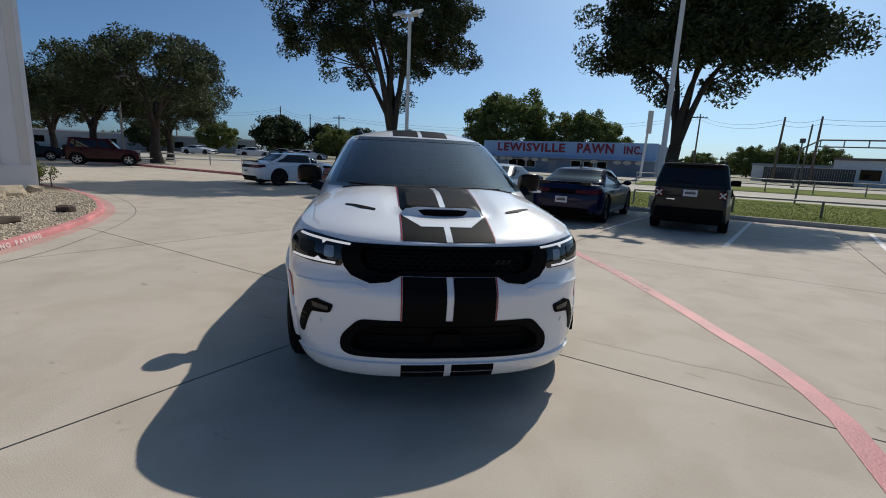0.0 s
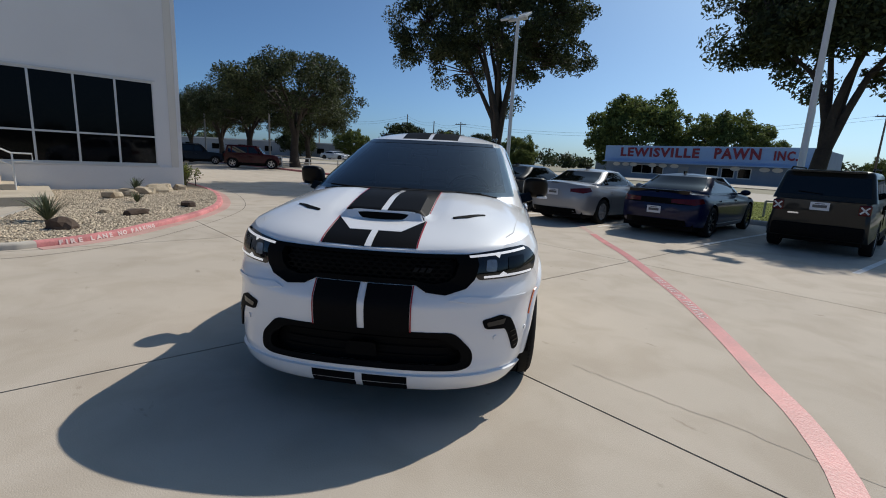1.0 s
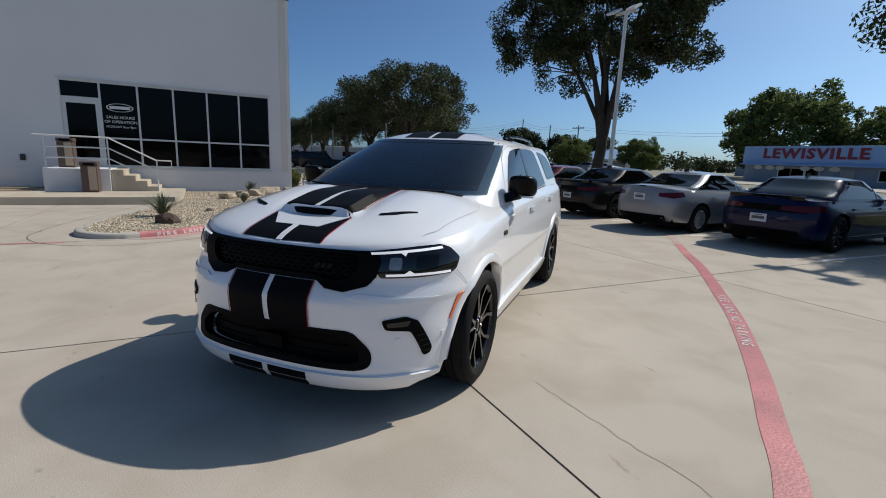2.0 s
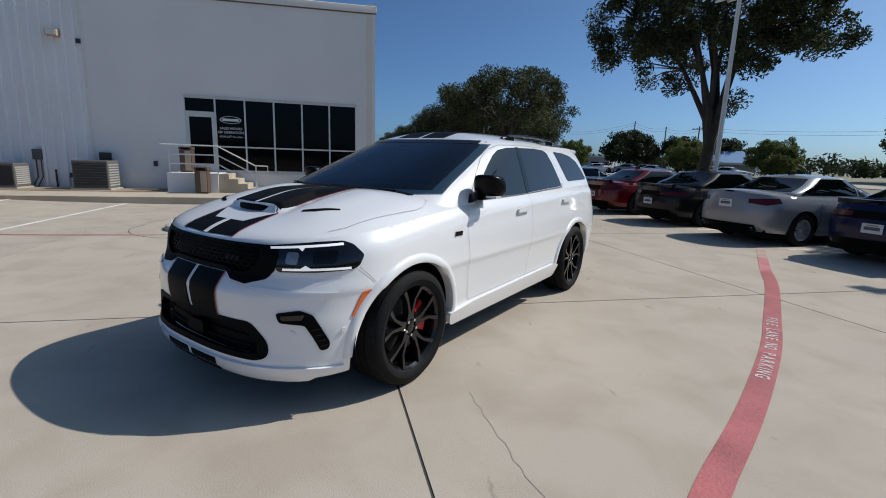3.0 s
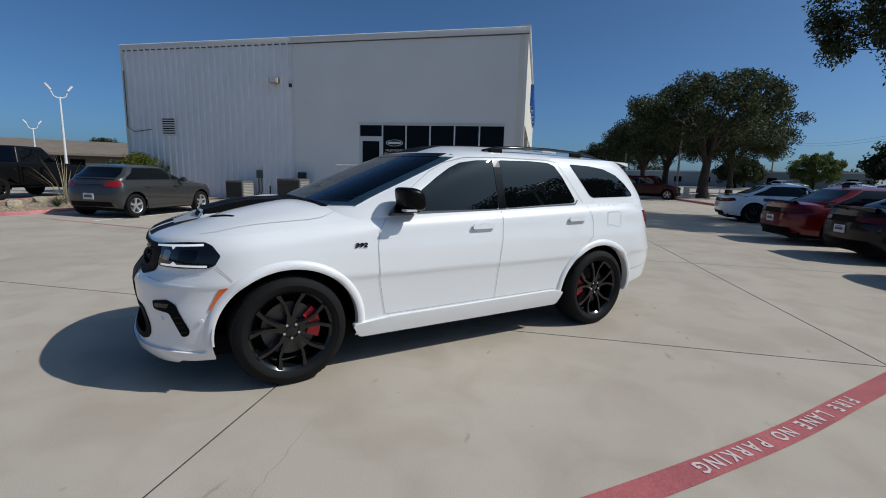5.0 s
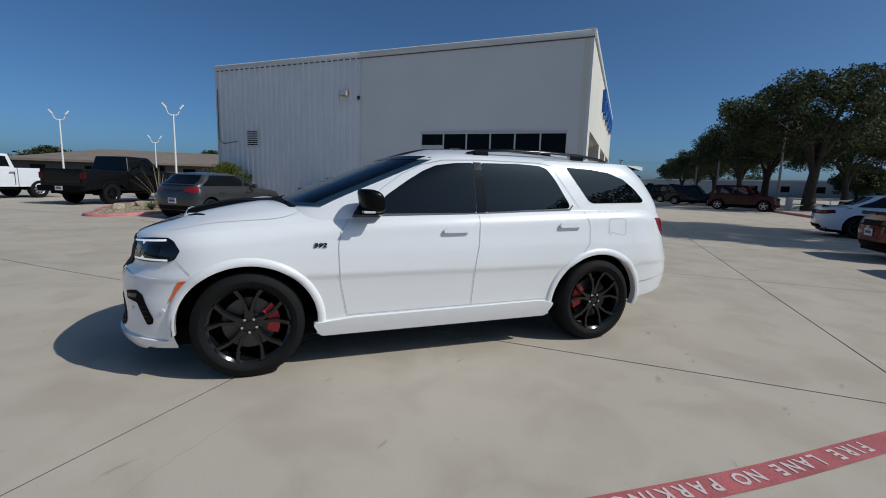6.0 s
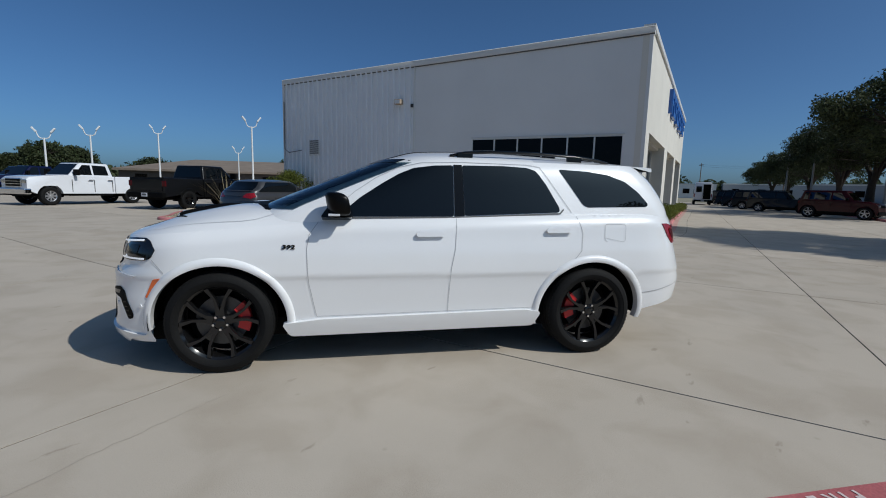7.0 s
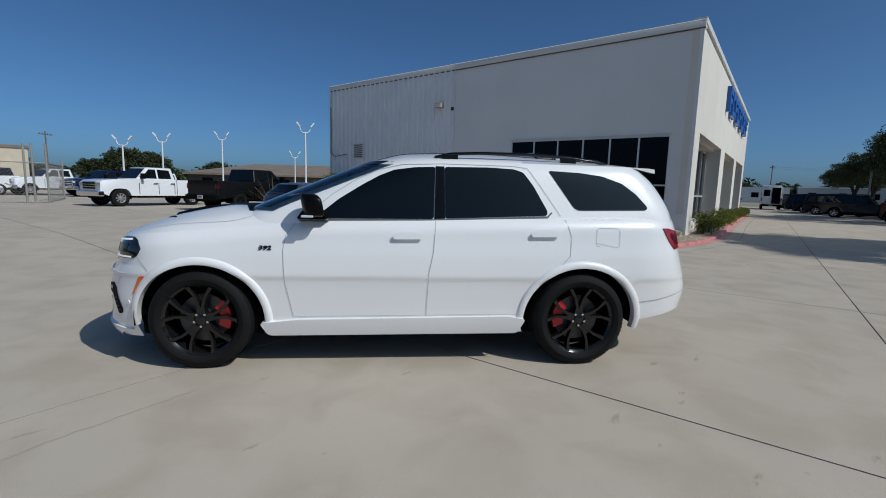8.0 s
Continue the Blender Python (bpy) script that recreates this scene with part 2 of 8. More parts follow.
def box(bm, x0, x1, y0, y1, z0, z1, m=None, bevel=0.0):
    vs = [bm.verts.new((x, y, z)) for x in (x0, x1) for y in (y0, y1) for z in (z0, z1)]
    fs = [bm.faces.new([vs[i] for i in q]) for q in
          ((0, 1, 3, 2), (4, 6, 7, 5), (0, 4, 5, 1), (2, 3, 7, 6), (0, 2, 6, 4), (1, 5, 7, 3))]
    if bevel:
        es = list({e for f in fs for e in f.edges})
        r = bmesh.ops.bevel(bm, geom=es, offset=bevel, segments=2, affect='EDGES', profile=0.6)
        vs = list({v for f in r["faces"] for v in f.verts} | {v for v in vs if v.is_valid})
    if m is not None:
        for v in vs:
            v.co = m @ v.co
    return bm


def boxm(x0, x1, y0, y1, z0, z1, bevel=0.0, m=None):
    return box(bmesh.new(), x0, x1, y0, y1, z0, z1, m, bevel)


def rod(bm, a, b, r0, r1=None, n=10, caps=True):
    a, b = Vector(a), Vector(b)
    r1 = r0 if r1 is None else r1
    d = (b - a).normalized()
    s = d.orthogonal().normalized()
    t = d.cross(s)
    ring = [[bm.verts.new(p + (s * math.cos(q) + t * math.sin(q)) * r) for q in (2 * math.pi * i / n for i in range(n))]
            for p, r in ((a, r0), (b, r1))]
    for i in range(n):
        bm.faces.new((ring[0][i], ring[0][(i + 1) % n], ring[1][(i + 1) % n], ring[1][i]))
    if caps:
        bm.faces.new(ring[0][::-1])
        bm.faces.new(ring[1])
    return bm


def pipe(pts, r, n=8):
    """A round tube along a bent line."""
    bm = bmesh.new()
    ps = [Vector(p) for p in pts]
    side = None
    rings = []
    for i, p in enumerate(ps):
        d = (ps[min(i + 1, len(ps) - 1)] - ps[max(i - 1, 0)]).normalized()
        if side is None:
            side = d.orthogonal().normalized()
        side = (side - d * side.dot(d)).normalized()
        up = d.cross(side)
        rings.append([bm.verts.new(p + r * (math.cos(2 * math.pi * k / n) * side + math.sin(2 * math.pi * k / n) * up)) for k in range(n)])
    for a, b in zip(rings, rings[1:]):
        for k in range(n):
            bm.faces.new((a[k], a[(k + 1) % n], b[(k + 1) % n], b[k]))
    bm.faces.new(rings[0][::-1])
    bm.faces.new(rings[-1])
    return bm


def revolve(bm, prof, n=32, axis='Y', m=None):
    """Turn a profile of (radius, height) pairs round an axis."""
    rings = []
    for r, h in prof:
        ring = []
        for i in range(n):
            q = 2 * math.pi * i / n
            c, s = r * math.cos(q), r * math.sin(q)
            p = Vector((c, h, s)) if axis == 'Y' else Vector((c, s, h))
            ring.append(bm.verts.new(m @ p if m is not None else p))
        rings.append(ring)
    for a, b in zip(rings, rings[1:]):
        for i in range(n):
            bm.faces.new((a[i], a[(i + 1) % n], b[(i + 1) % n], b[i]))
    return bm


def prism(pts, z0, z1, m=None):
    """A plan outline drawn up from z0 to z1."""
    bm = bmesh.new()
    lo = [bm.verts.new((x, y, z0)) for x, y in pts]
    hi = [bm.verts.new((x, y, z1)) for x, y in pts]
    n = len(pts)
    for i in range(n):
        bm.faces.new((lo[i], lo[(i + 1) % n], hi[(i + 1) % n], hi[i]))
    bm.faces.new(hi)
    bm.faces.new(lo[::-1])
    bmesh.ops.recalc_face_normals(bm, faces=bm.faces)
    if m is not None:
        bmesh.ops.transform(bm, matrix=m, verts=bm.verts)
    return bm


def lerp(a, b, t):
    return a + (b - a) * t


def curve_of(*pts):
    """A smooth function through (x, y) pairs given in rising x."""
    xs = [p[0] for p in pts]
    ys = [p[1] for p in pts]
    n = len(pts)
    d = [(ys[i + 1] - ys[i]) / (xs[i + 1] - xs[i]) for i in range(n - 1)]
    t = [d[0]] + [0 if d[i - 1] * d[i] <= 0 else 2 * d[i - 1] * d[i] / (d[i - 1] + d[i]) for i in range(1, n - 1)] + [d[-1]]

    def f(x):
        if x <= xs[0]:
            return ys[0]
        if x >= xs[-1]:
            return ys[-1]
        i = max(k for k in range(n - 1) if xs[k] <= x)
        h = xs[i + 1] - xs[i]
        s = (x - xs[i]) / h
        return ((1 + 2 * s) * (1 - s) ** 2 * ys[i] + s * (1 - s) ** 2 * h * t[i]
                + s * s * (3 - 2 * s) * ys[i + 1] + s * s * (s - 1) * h * t[i + 1])
    return f


def patch(poly, surf, step=0.05, lift=0.004, skirt=0.01, bm=None):
    """A sheet with the outline poly (pairs a, b), cut into a fine mesh and laid on the surface surf(a, b, lift)."""
    b2 = bmesh.new()
    b2.faces.new([b2.verts.new((p[0], p[1], 0)) for p in poly])
    for k in (0, 1):
        lo, hi = min(p[k] for p in poly), max(p[k] for p in poly)
        c = lo + step
        while c < hi - 0.2 * step:
            co, no = Vector((0, 0, 0)), Vector((0, 0, 0))
            co[k], no[k] = c, 1
            bmesh.ops.bisect_plane(b2, geom=b2.verts[:] + b2.edges[:] + b2.faces[:], plane_co=co, plane_no=no, dist=1e-5)
            c += step
    bmesh.ops.triangulate(b2, faces=[f for f in b2.faces if len(f.verts) > 4])
    out = bm if bm is not None else bmesh.new()
    top, low = {}, {}
    for v in b2.verts:
        top[v] = out.verts.new(surf(v.co.x, v.co.y, lift))
    for f in b2.faces:
        out.faces.new([top[v] for v in f.verts])
    if skirt:
        for e in b2.edges:
            if len(e.link_faces) == 1:
                for v in e.verts:
                    if v not in low:
                        low[v] = out.verts.new(surf(v.co.x, v.co.y, lift - skirt))
                a, b = e.verts
                out.faces.new((top[a], top[b], low[b], low[a]))
    b2.free()
    return out


def words(text, size, material, m, parent=None, name="lettering", depth=0.002, align='CENTER', spacing=1.0, stretch=1.0, bold=0.0):
    """Raised lettering in the built-in typeface, as one mesh."""
    cu = bpy.data.curves.new(name, 'FONT')
    cu.body, cu.size, cu.extrude, cu.align_x, cu.space_character = text, size, depth, align, spacing
    cu.resolution_u = 2
    cu.offset = bold
    tmp = bpy.data.objects.new(name, cu)
    me = bpy.data.meshes.new_from_object(tmp)
    bpy.data.objects.remove(tmp)
    me.materials.clear()
    me.materials.append(material)
    me.transform(Matrix.Diagonal((stretch, 1, 1, 1)))
    ob = new(name, me)
    ob.parent = parent
    ob.matrix_basis = m
    return ob

# ---- ground and paving ----
def sheet(name, x0, x1, y0, y1, nx, ny, lift, material, label, parent=None):
    vs = [(lerp(x0, x1, i / nx), lerp(y0, y1, j / ny)) for j in range(ny + 1) for i in range(nx + 1)]
    fs = [(j * (nx + 1) + i, j * (nx + 1) + i + 1, (j + 1) * (nx + 1) + i + 1, (j + 1) * (nx + 1) + i)
          for j in range(ny) for i in range(nx)]
    ob = raw(name, [(x, y, gz(x, y) + lift) for x, y in vs], fs, material, parent, "", 40)
    if parent is None:
        tagged(ob, label=label, category="ground", kind="structure")
    return ob


def spread(n, a, p=2.2):
    return [math.copysign(abs(t) ** p, t) * a for t in (lerp(-1, 1, i / n) for i in range(n + 1))]


gx, gy = spread(60, 2400, 3.0), spread(60, 2400, 3.0)
raw("ground", [(x, y, gz(x, y) - 0.03) for y in gy for x in gx],
    [(j * 61 + i, j * 61 + i + 1, (j + 1) * 61 + i + 1, (j + 1) * 61 + i) for j in range(60) for i in range(60)], M_FAR, None, "", 60)
tagged(bpy.data.objects["ground"], label="dry flat ground reaching to the horizon", category="ground", kind="structure")

SLAB = 4.735
JX, JY = -2.285, 3.975


def joint_x(k, y):
    return JX + k * SLAB + 0.033 * (y - 4.5)


pavement = sheet("pavement", -78, 34, -58, 18.05, 28, 120, -0.005, M_JOINT, "tan concrete car park paving with dark saw-cut joints")
for i in range(-16, 8):
    for j in range(-13, 3):
        ya, yb = JY + j * SLAB + 0.008, JY + (j + 1) * SLAB - 0.008
        yb = min(yb, 18.02)
        q = 6
        vs, fs = [], []
        for b in range(q + 1):
            for a in range(q + 1):
                y = lerp(ya, yb, b / q)
                x = lerp(joint_x(i, y) + 0.008, joint_x(i + 1, y) - 0.008, a / q)
                vs.append((x, y, gz(x, y)))
        fs = [(b * (q + 1) + a, b * (q + 1) + a + 1, (b + 1) * (q + 1) + a + 1, (b + 1) * (q + 1) + a) for b in range(q) for a in range(q)]
        edge = [k for k in range(q)] + [q + (q + 1) * k for k in range(q)] + [(q + 1) * (q + 1) - 1 - k for k in range(q)] + [(q + 1) * q - (q + 1) * k for k in range(q)]
        n0 = len(vs)
        vs += [(vs[e][0], vs[e][1], vs[e][2] - 0.02) for e in edge]
        m = len(edge)
        fs += [(edge[k], n0 + k, n0 + (k + 1) % m, edge[(k + 1) % m]) for k in range(m)]
        raw("slab", vs, fs, M_CONC, pavement)


def ribbon(name, line, w, material, parent=None, lift=0.004, label="", n=1):
    """A painted band of width w along a plan line, laid on the ground."""
    vs, fs = [], []
    for k, (x, y) in enumerate(line):
        a, b = line[max(0, k - 1)], line[min(len(line) - 1, k + 1)]
        d = Vector((b[0] - a[0], b[1] - a[1])).normalized()
        for s in (-0.5, 0.5):
            px, py = x - d.y * w * s, y + d.x * w * s
            vs.append((px, py, gz(px, py) + lift))
    fs = [(2 * k, 2 * k + 2, 2 * k + 3, 2 * k + 1) for k in range(len(line) - 1)]
    return raw(name, vs, fs, material, parent, label, 40)


# curved red lane line
M_PINK = mk("nearly_worn_off_red_paint", (0.47, 0.33, 0.28), rough=0.88, var=0.2, vscale=2.5, fine=60)
RED_MID = curve_of((-10, 17.2), (-8, 15.1), (-5.6, 12.55), (-4.36, 11.22), (-3.27, 10.05), (-2.59, 9.36), (-1.88, 8.55), (-1.40, 7.98), (-0.82, 7.29), (-0.20, 6.46),
                   (0.19, 5.90), (0.54, 5.36), (0.84, 4.92), (1.18, 4.18), (1.42, 3.0))


red_pts = [(x, RED_MID(x)) for x in [-3.2 + 0.1 * k for k in range(45)]] + [(1.36, 3.2), (1.46, 2.4), (1.52, 1.5), (1.50, 0.4), (1.40, -0.8), (1.1, -2.4), (0.5, -4.6)]
lane = ribbon("fire_lane_line", red_pts, 0.155, M_RED, label="")
tagged(lane, label="worn red painted fire lane line curving over concrete", category="road marking", kind="structure")
red_far = ribbon("fire_lane_line", [(x, RED_MID(x)) for x in [-4.1 - 0.15 * k for k in range(22)]], 0.14, M_PINK)
red_mid = ribbon("fire_lane_line", [(x, RED_MID(x)) for x in [-3.2 - 0.1 * k for k in range(10)]], 0.15, M_REDFADE)
tagged(red_mid, label="half worn red painted lane line on concrete", category="road marking", kind="structure")
tagged(red_far, label="faded red painted lane line under parked cars", category="road marking", kind="structure")


def along(text, pts, size, start, material, parent, flip=False, gap=0.72):
    """Letters set one by one along a plan line."""
    seg = [Vector(p) for p in pts]
    acc = [0.0]
    for a, b in zip(seg, seg[1:]):
        acc.append(acc[-1] + (b - a).length)
    s = start
    for ch, nxt in zip(text, text[1:] + " "):
        if ch != " ":
            k = max(i for i in range(len(acc) - 1) if acc[i] <= s)
            d = (seg[k + 1] - seg[k]).normalized()
            p = seg[k] + d * (s - acc[k])
            ang = math.degrees(math.atan2(d.y, d.x)) + (180 if flip else 0)
            up = Vector((-d.y, d.x)) * (-1 if flip else 1)
            p = p - up * size * 0.36
            words(ch, size, material, pose(p.x, p.y, gz(p.x, p.y) + 0.0065, 0, 0, ang), parent, "letter", 0.0005, 'CENTER', stretch=0.85, bold=0.003)
        s += size * gap * 0.5 * sum(0.5 if c == "I" else 0.75 if c == " " else 1.0 for c in (ch, nxt))


def length_to(pts, x):
    s = 0
    for a, b in zip(pts, pts[1:]):
        if a[0] <= x <= b[0]:
            return s + (Vector(b) - Vector(a)).length * (x - a[0]) / (b[0] - a[0])
        s += (Vector(b) - Vector(a)).length
    return s


along("FIRE LANE NO PARKING", red_pts, 0.128, length_to(red_pts, -1.375), M_LETTER, lane, gap=0.775)

# stall lines on the north side
for k, (xa, ya, xb, yb) in enumerate(((-2.12, 12.0, -1.72, 17.6), (0.40, 11.4, 0.95, 17.6), (3.05, 11.0, 3.75, 17.6), (-4.75, 12.3, -4.45, 17.6),
                                      (-7.35, 12.6, -7.1, 17.6), (-10.0, 12.9, -9.8, 17.6), (5.7, 10.8, 6.5, 17.6))):
    tagged(ribbon("stall_line", [(xa, ya), (xb, yb)], 0.10, M_LINE), label="scuffed white painted parking stall line", category="road marking",
           group="parking stall lines", kind="structure")
# stall lines and thin red line on the building side
for xa, ya, xb, yb in ((-7.3, -2.15, -12.7, -1.95), (-7.6, -4.95, -12.8, -4.75), (-7.9, -7.7, -12.9, -7.5)):
    tagged(ribbon("stall_line", [(xa, ya), (xb, yb)], 0.10, M_LINE), label="scuffed white painted parking stall line", category="road marking",
           group="parking stall lines", kind="structure")
tagged(ribbon("red_edge_line", [(-7.1, 0.5), (-7.12, -1.0), (-7.2, -3), (-7.3, -5.9)], 0.06, M_REDFADE), label="thin faded red line on concrete",
       category="road marking", kind="structure")


def crack(pts, w, seed):
    rnd = random.Random(seed)
    line = []
    for (xa, ya), (xb, yb) in zip(pts, pts[1:]):
        n = max(2, int(math.hypot(xb - xa, yb - ya) / 0.06))
        for k in range(n):
            t = k / n
            line.append((lerp(xa, xb, t) + rnd.uniform(-0.012, 0.012), lerp(ya, yb, t) + rnd.uniform(-0.012, 0.012)))
    tagged(ribbon("pavement_crack", line, w, M_CRACK, lift=0.002), label="fine crack running through the concrete", category="crack", kind="structure")


crack([(-0.5, 4.42), (-0.15, 4.43), (0.2, 4.44), (0.6, 4.47), (1.0, 4.46), (1.5, 4.47)], 0.005, 3)
crack([(-7.0, 3.9), (-8.2, 3.6)], 0.008, 4)

# kerb island with gravel
def arc(cx, cy, r, a0, a1, n):
    return [(cx + r * math.cos(radians(lerp(a0, a1, k / n))), cy + r * math.sin(radians(lerp(a0, a1, k / n)))) for k in range(n + 1)]


def offset(line, d):
    out = []
    for k, (x, y) in enumerate(line):
        a, b = line[max(0, k - 1)], line[min(len(line) - 1, k + 1)]
        t = Vector((b[0] - a[0], b[1] - a[1])).normalized()
        out.append((x - t.y * d, y + t.x * d))
    return out


def kerb(name, line, w, h, material, label, side=1, slope=0.03):
    """A cast kerb with a rounded nose along a plan line; its outer foot is the line."""
    prof = ((0.0, -0.02), (slope * 0.3, h * 0.6), (slope * 0.7, h * 0.9), (slope + 0.02, h), (w, h), (w, -0.02))
    vs, fs = [], []
    rows = [offset(line, d * side) for d, _ in prof]
    m = len(prof)
    for k in range(len(line)):
        for q in range(m):
            x, y = rows[q][k]
            vs.append((x, y, gz(x, y) + prof[q][1]))
    for k in range(len(line) - 1):
        for q in range(m - 1):
            f = (k * m + q, k * m + q + 1, (k + 1) * m + q + 1, (k + 1) * m + q)
            fs.append(f if side < 0 else f[::-1])
    fs += [tuple(range(m)), tuple(range((len(line) - 1) * m, len(line) * m))[::-1]]
    return tagged(raw(name, vs, fs, material, None, "", 50), label=label, category="kerb", kind="structure")


isl = [(-12.55, 1.62), (-11.0, 1.15), (-9.6, 0.72), (-8.6, 0.50)] + arc(-8.0, 1.22, 0.78, -110, 10, 10) + \
      [(-7.42, 1.9), (-7.85, 2.5), (-8.5, 3.1), (-9.3, 3.80), (-10.2, 4.45), (-11.2, 5.02), (-12.3, 5.45), (-13.6, 5.82), (-15.0, 6.12), (-17.0, 6.36), (-20.0, 6.38), (-25.5, 6.32), (-34.0, 6.42), (-42.5, 6.5)]


def smooth_line(line, n=4):
    out = []
    for k in range(len(line) - 1):
        p0, p1, p2, p3 = (Vector(line[max(0, k - 1)]), Vector(line[k]), Vector(line[k + 1]), Vector(line[min(len(line) - 1, k + 2)]))
        for s in range(n):
            t = s / n
            v = 0.5 * ((2 * p1) + (p2 - p0) * t + (2 * p0 - 5 * p1 + 4 * p2 - p3) * t * t + (3 * p1 - p0 - 3 * p2 + p3) * t ** 3)
            out.append((v.x, v.y))
    return out + [tuple(line[-1])]


ISL = smooth_line(isl)
split = min(range(len(ISL)), key=lambda k: abs(ISL[k][0] + 7.2) + abs(ISL[k][1] - 1.5))
kerb("kerb", ISL[:split + 1], 0.15, 0.088, M_KERB, "plain concrete kerb round the gravel bed")
redk = kerb("kerb", ISL[split:], 0.15, 0.088, M_REDFADE, "concrete kerb with worn red paint and white lettering")
gut = kerb("gutter", offset(ISL[split:], -0.20), 0.21, 0.006, M_GUTTER, "flat gutter strip washed with faded red paint", slope=0.001)
GUT = offset(ISL, -0.58)
tagged(ribbon("gutter_joint", GUT, 0.012, M_JOINT, lift=0.003), label="dark curved joint where gutter meets paving", category="joint", kind="structure")
bed = offset(ISL, 0.145)
bedpts = bed + [(-42.5, 5.5), (-16.35, 5.45), (-16.2, 1.9), (-12.6, 1.9)]
part("gravel_bed", prism(bedpts, -0.02, 0.07), M_GRAVELBED)
tagged(bpy.data.objects["gravel_bed"], label="raised planting bed filled with tan gravel", category="planting bed", kind="structure")
# lettering on the kerb face
kline = ISL[split:]


def kerb_words(text, start, size):
    acc, s = [0.0], start
    seg = [Vector(p) for p in kline]
    for a, b in zip(seg, seg[1:]):
        acc.append(acc[-1] + (b - a).length)
    for ch, nxt in zip(text, text[1:] + " "):
        step_ = size * 0.56 * sum(0.45 if c == "I" else 0.7 if c == " " else 1.0 for c in (ch, nxt))
        if ch != " ":
            k = max(i for i in range(len(acc) - 1) if acc[i] <= s)
            d = (seg[k + 1] - seg[k]).normalized()
            p = seg[k] + d * (s - acc[k])
            ang = math.degrees(math.atan2(d.y, d.x))
            p = p + Vector((d.y, -d.x)) * 0.006 + Vector((-d.y, d.x)) * 0.0
            words(ch, size, M_LETTER, pose(p.x, p.y, 0.014, 72, 0, ang), redk, "letter", 0.001, 'CENTER', stretch=1.2, bold=0.004)
        s += step_


kerb_words("FIRE LANE NO PARKING", 0.28, 0.095)

# kerb and grass verge on the north side, road beyond
north = [(x, 18.05 + 0.02 * x) for x in (-75, -40, -20, -10, -5, 0, 5, 10, 34)]
kerb("kerb", north[2:], 0.18, 0.14, M_KERB, "low concrete kerb along the grass verge")
kerb("kerb", north[:3], 0.18, 0.14, M_REDFADE, "red-painted kerb along the far tree row")
tagged(sheet("grass_verge", -14.5, 60, 18.2, 27.5, 30, 12, 0.09, M_GRASS, ""), label="green mown grass verge", category="grass")
tagged(sheet("pavement_strip", -75, -14.5, 18.2, 27.5, 20, 8, 0.03, M_CONC, ""), label="concrete lot beyond the parked cars", category="pavement")
tagged(sheet("road", -140, 140, 27.5, 36, 40, 6, 0.02, M_ROAD, ""), label="pale concrete road", category="road")
tagged(sheet("grass_verge", -6, 140, 36, 43, 30, 6, 0.05, M_GRASS, ""), label="strip of dry grass across the road", category="grass")
tagged(sheet("road", -140, 140, 43, 50, 40, 6, 0.02, M_ROAD, ""), label="forecourt of pale concrete before the shop", category="road")

# ---- dealership building ----
BX, BY0, BY1, SEAM = -16.3, -12.2, 5.4, -4.12
ROOF = curve_of((BY0, 6.52), (BY1, 6.84))
building = thing("dealership_building", "grey painted metal dealership building with dark shop windows", "building", pose(0, 0, 0), kind="structure")


def wall_piece(y0, y1, z0, z1, name="wall_panel", mat=M_WALL, x0=BX - 0.25, x1=BX):
    return part(name, boxm(x0, x1, y0, y1, z0, z1), mat, building)


def slope_wall(y0, y1, z0, name="wall_panel", mat=M_WALL):
    bm = boxm(BX - 0.25, BX, y0, y1, z0, 5.0)
    for v in bm.verts:
        if v.co.z > 4:
            v.co.z = ROOF(v.co.y)
    return part(name, bm, mat, building)


WY0, WY1, WZ0, WZ1, DZ = -1.24, 4.70, 0.86, 3.45, 0.84
slope_wall(SEAM, BY1, WZ1)
wall_piece(SEAM, WY0, 0.0, WZ1)
wall_piece(WY1, BY1, 0.0, WZ1)
wall_piece(WY0, WY1, 0.0, WZ0)
# raised plinth band
wall_piece(SEAM, BY1 + 0.0, 0.0, 0.80, "plinth", M_WALL, BX + 0.002, BX + 0.035)
# ribbed siding
vs, fs = [], []
prof = []
y = BY0
while y < SEAM - 0.01:
    for dy, dx in ((0.0, 0.0), (0.20, 0.0), (0.215, 0.07), (0.285, 0.07), (0.30, 0.0)):
        if y + dy <= SEAM:
            prof.append((y + dy, dx))
    y += 0.3048
prof.append((SEAM, 0))
for y, dx in prof:
    vs += [(BX + 0.002 + dx, y, 0.1), (BX + 0.002 + dx, y, ROOF(y)), (BX - 0.2, y, ROOF(y)), (BX - 0.2, y, 0.1)]
fs = [(4 * k + a, 4 * k + 4 + a, 4 * k + 5 + a, 4 * k + 1 + a) for k in range(len(prof) - 1) for a in range(3)]
raw("ribbed_siding", vs, fs, M_CORR, building, "white ribbed steel siding")
part("corner_flashing", boxm(BX - 0.1, BX + 0.045, SEAM - 0.03, SEAM + 0.03, 0.1, ROOF(SEAM) - 0.02), M_TRIM, building)
part("corner_flashing", boxm(BX - 0.1, BX + 0.05, BY0 - 0.05, BY0 + 0.06, 0.1, ROOF(BY0) - 0.02), M_TRIM, building)
part("corner_flashing", boxm(BX - 0.05, BX + 0.03, BY1 - 0.09, BY1 + 0.03, 0.1, ROOF(BY1) - 0.02), M_WALL, building)
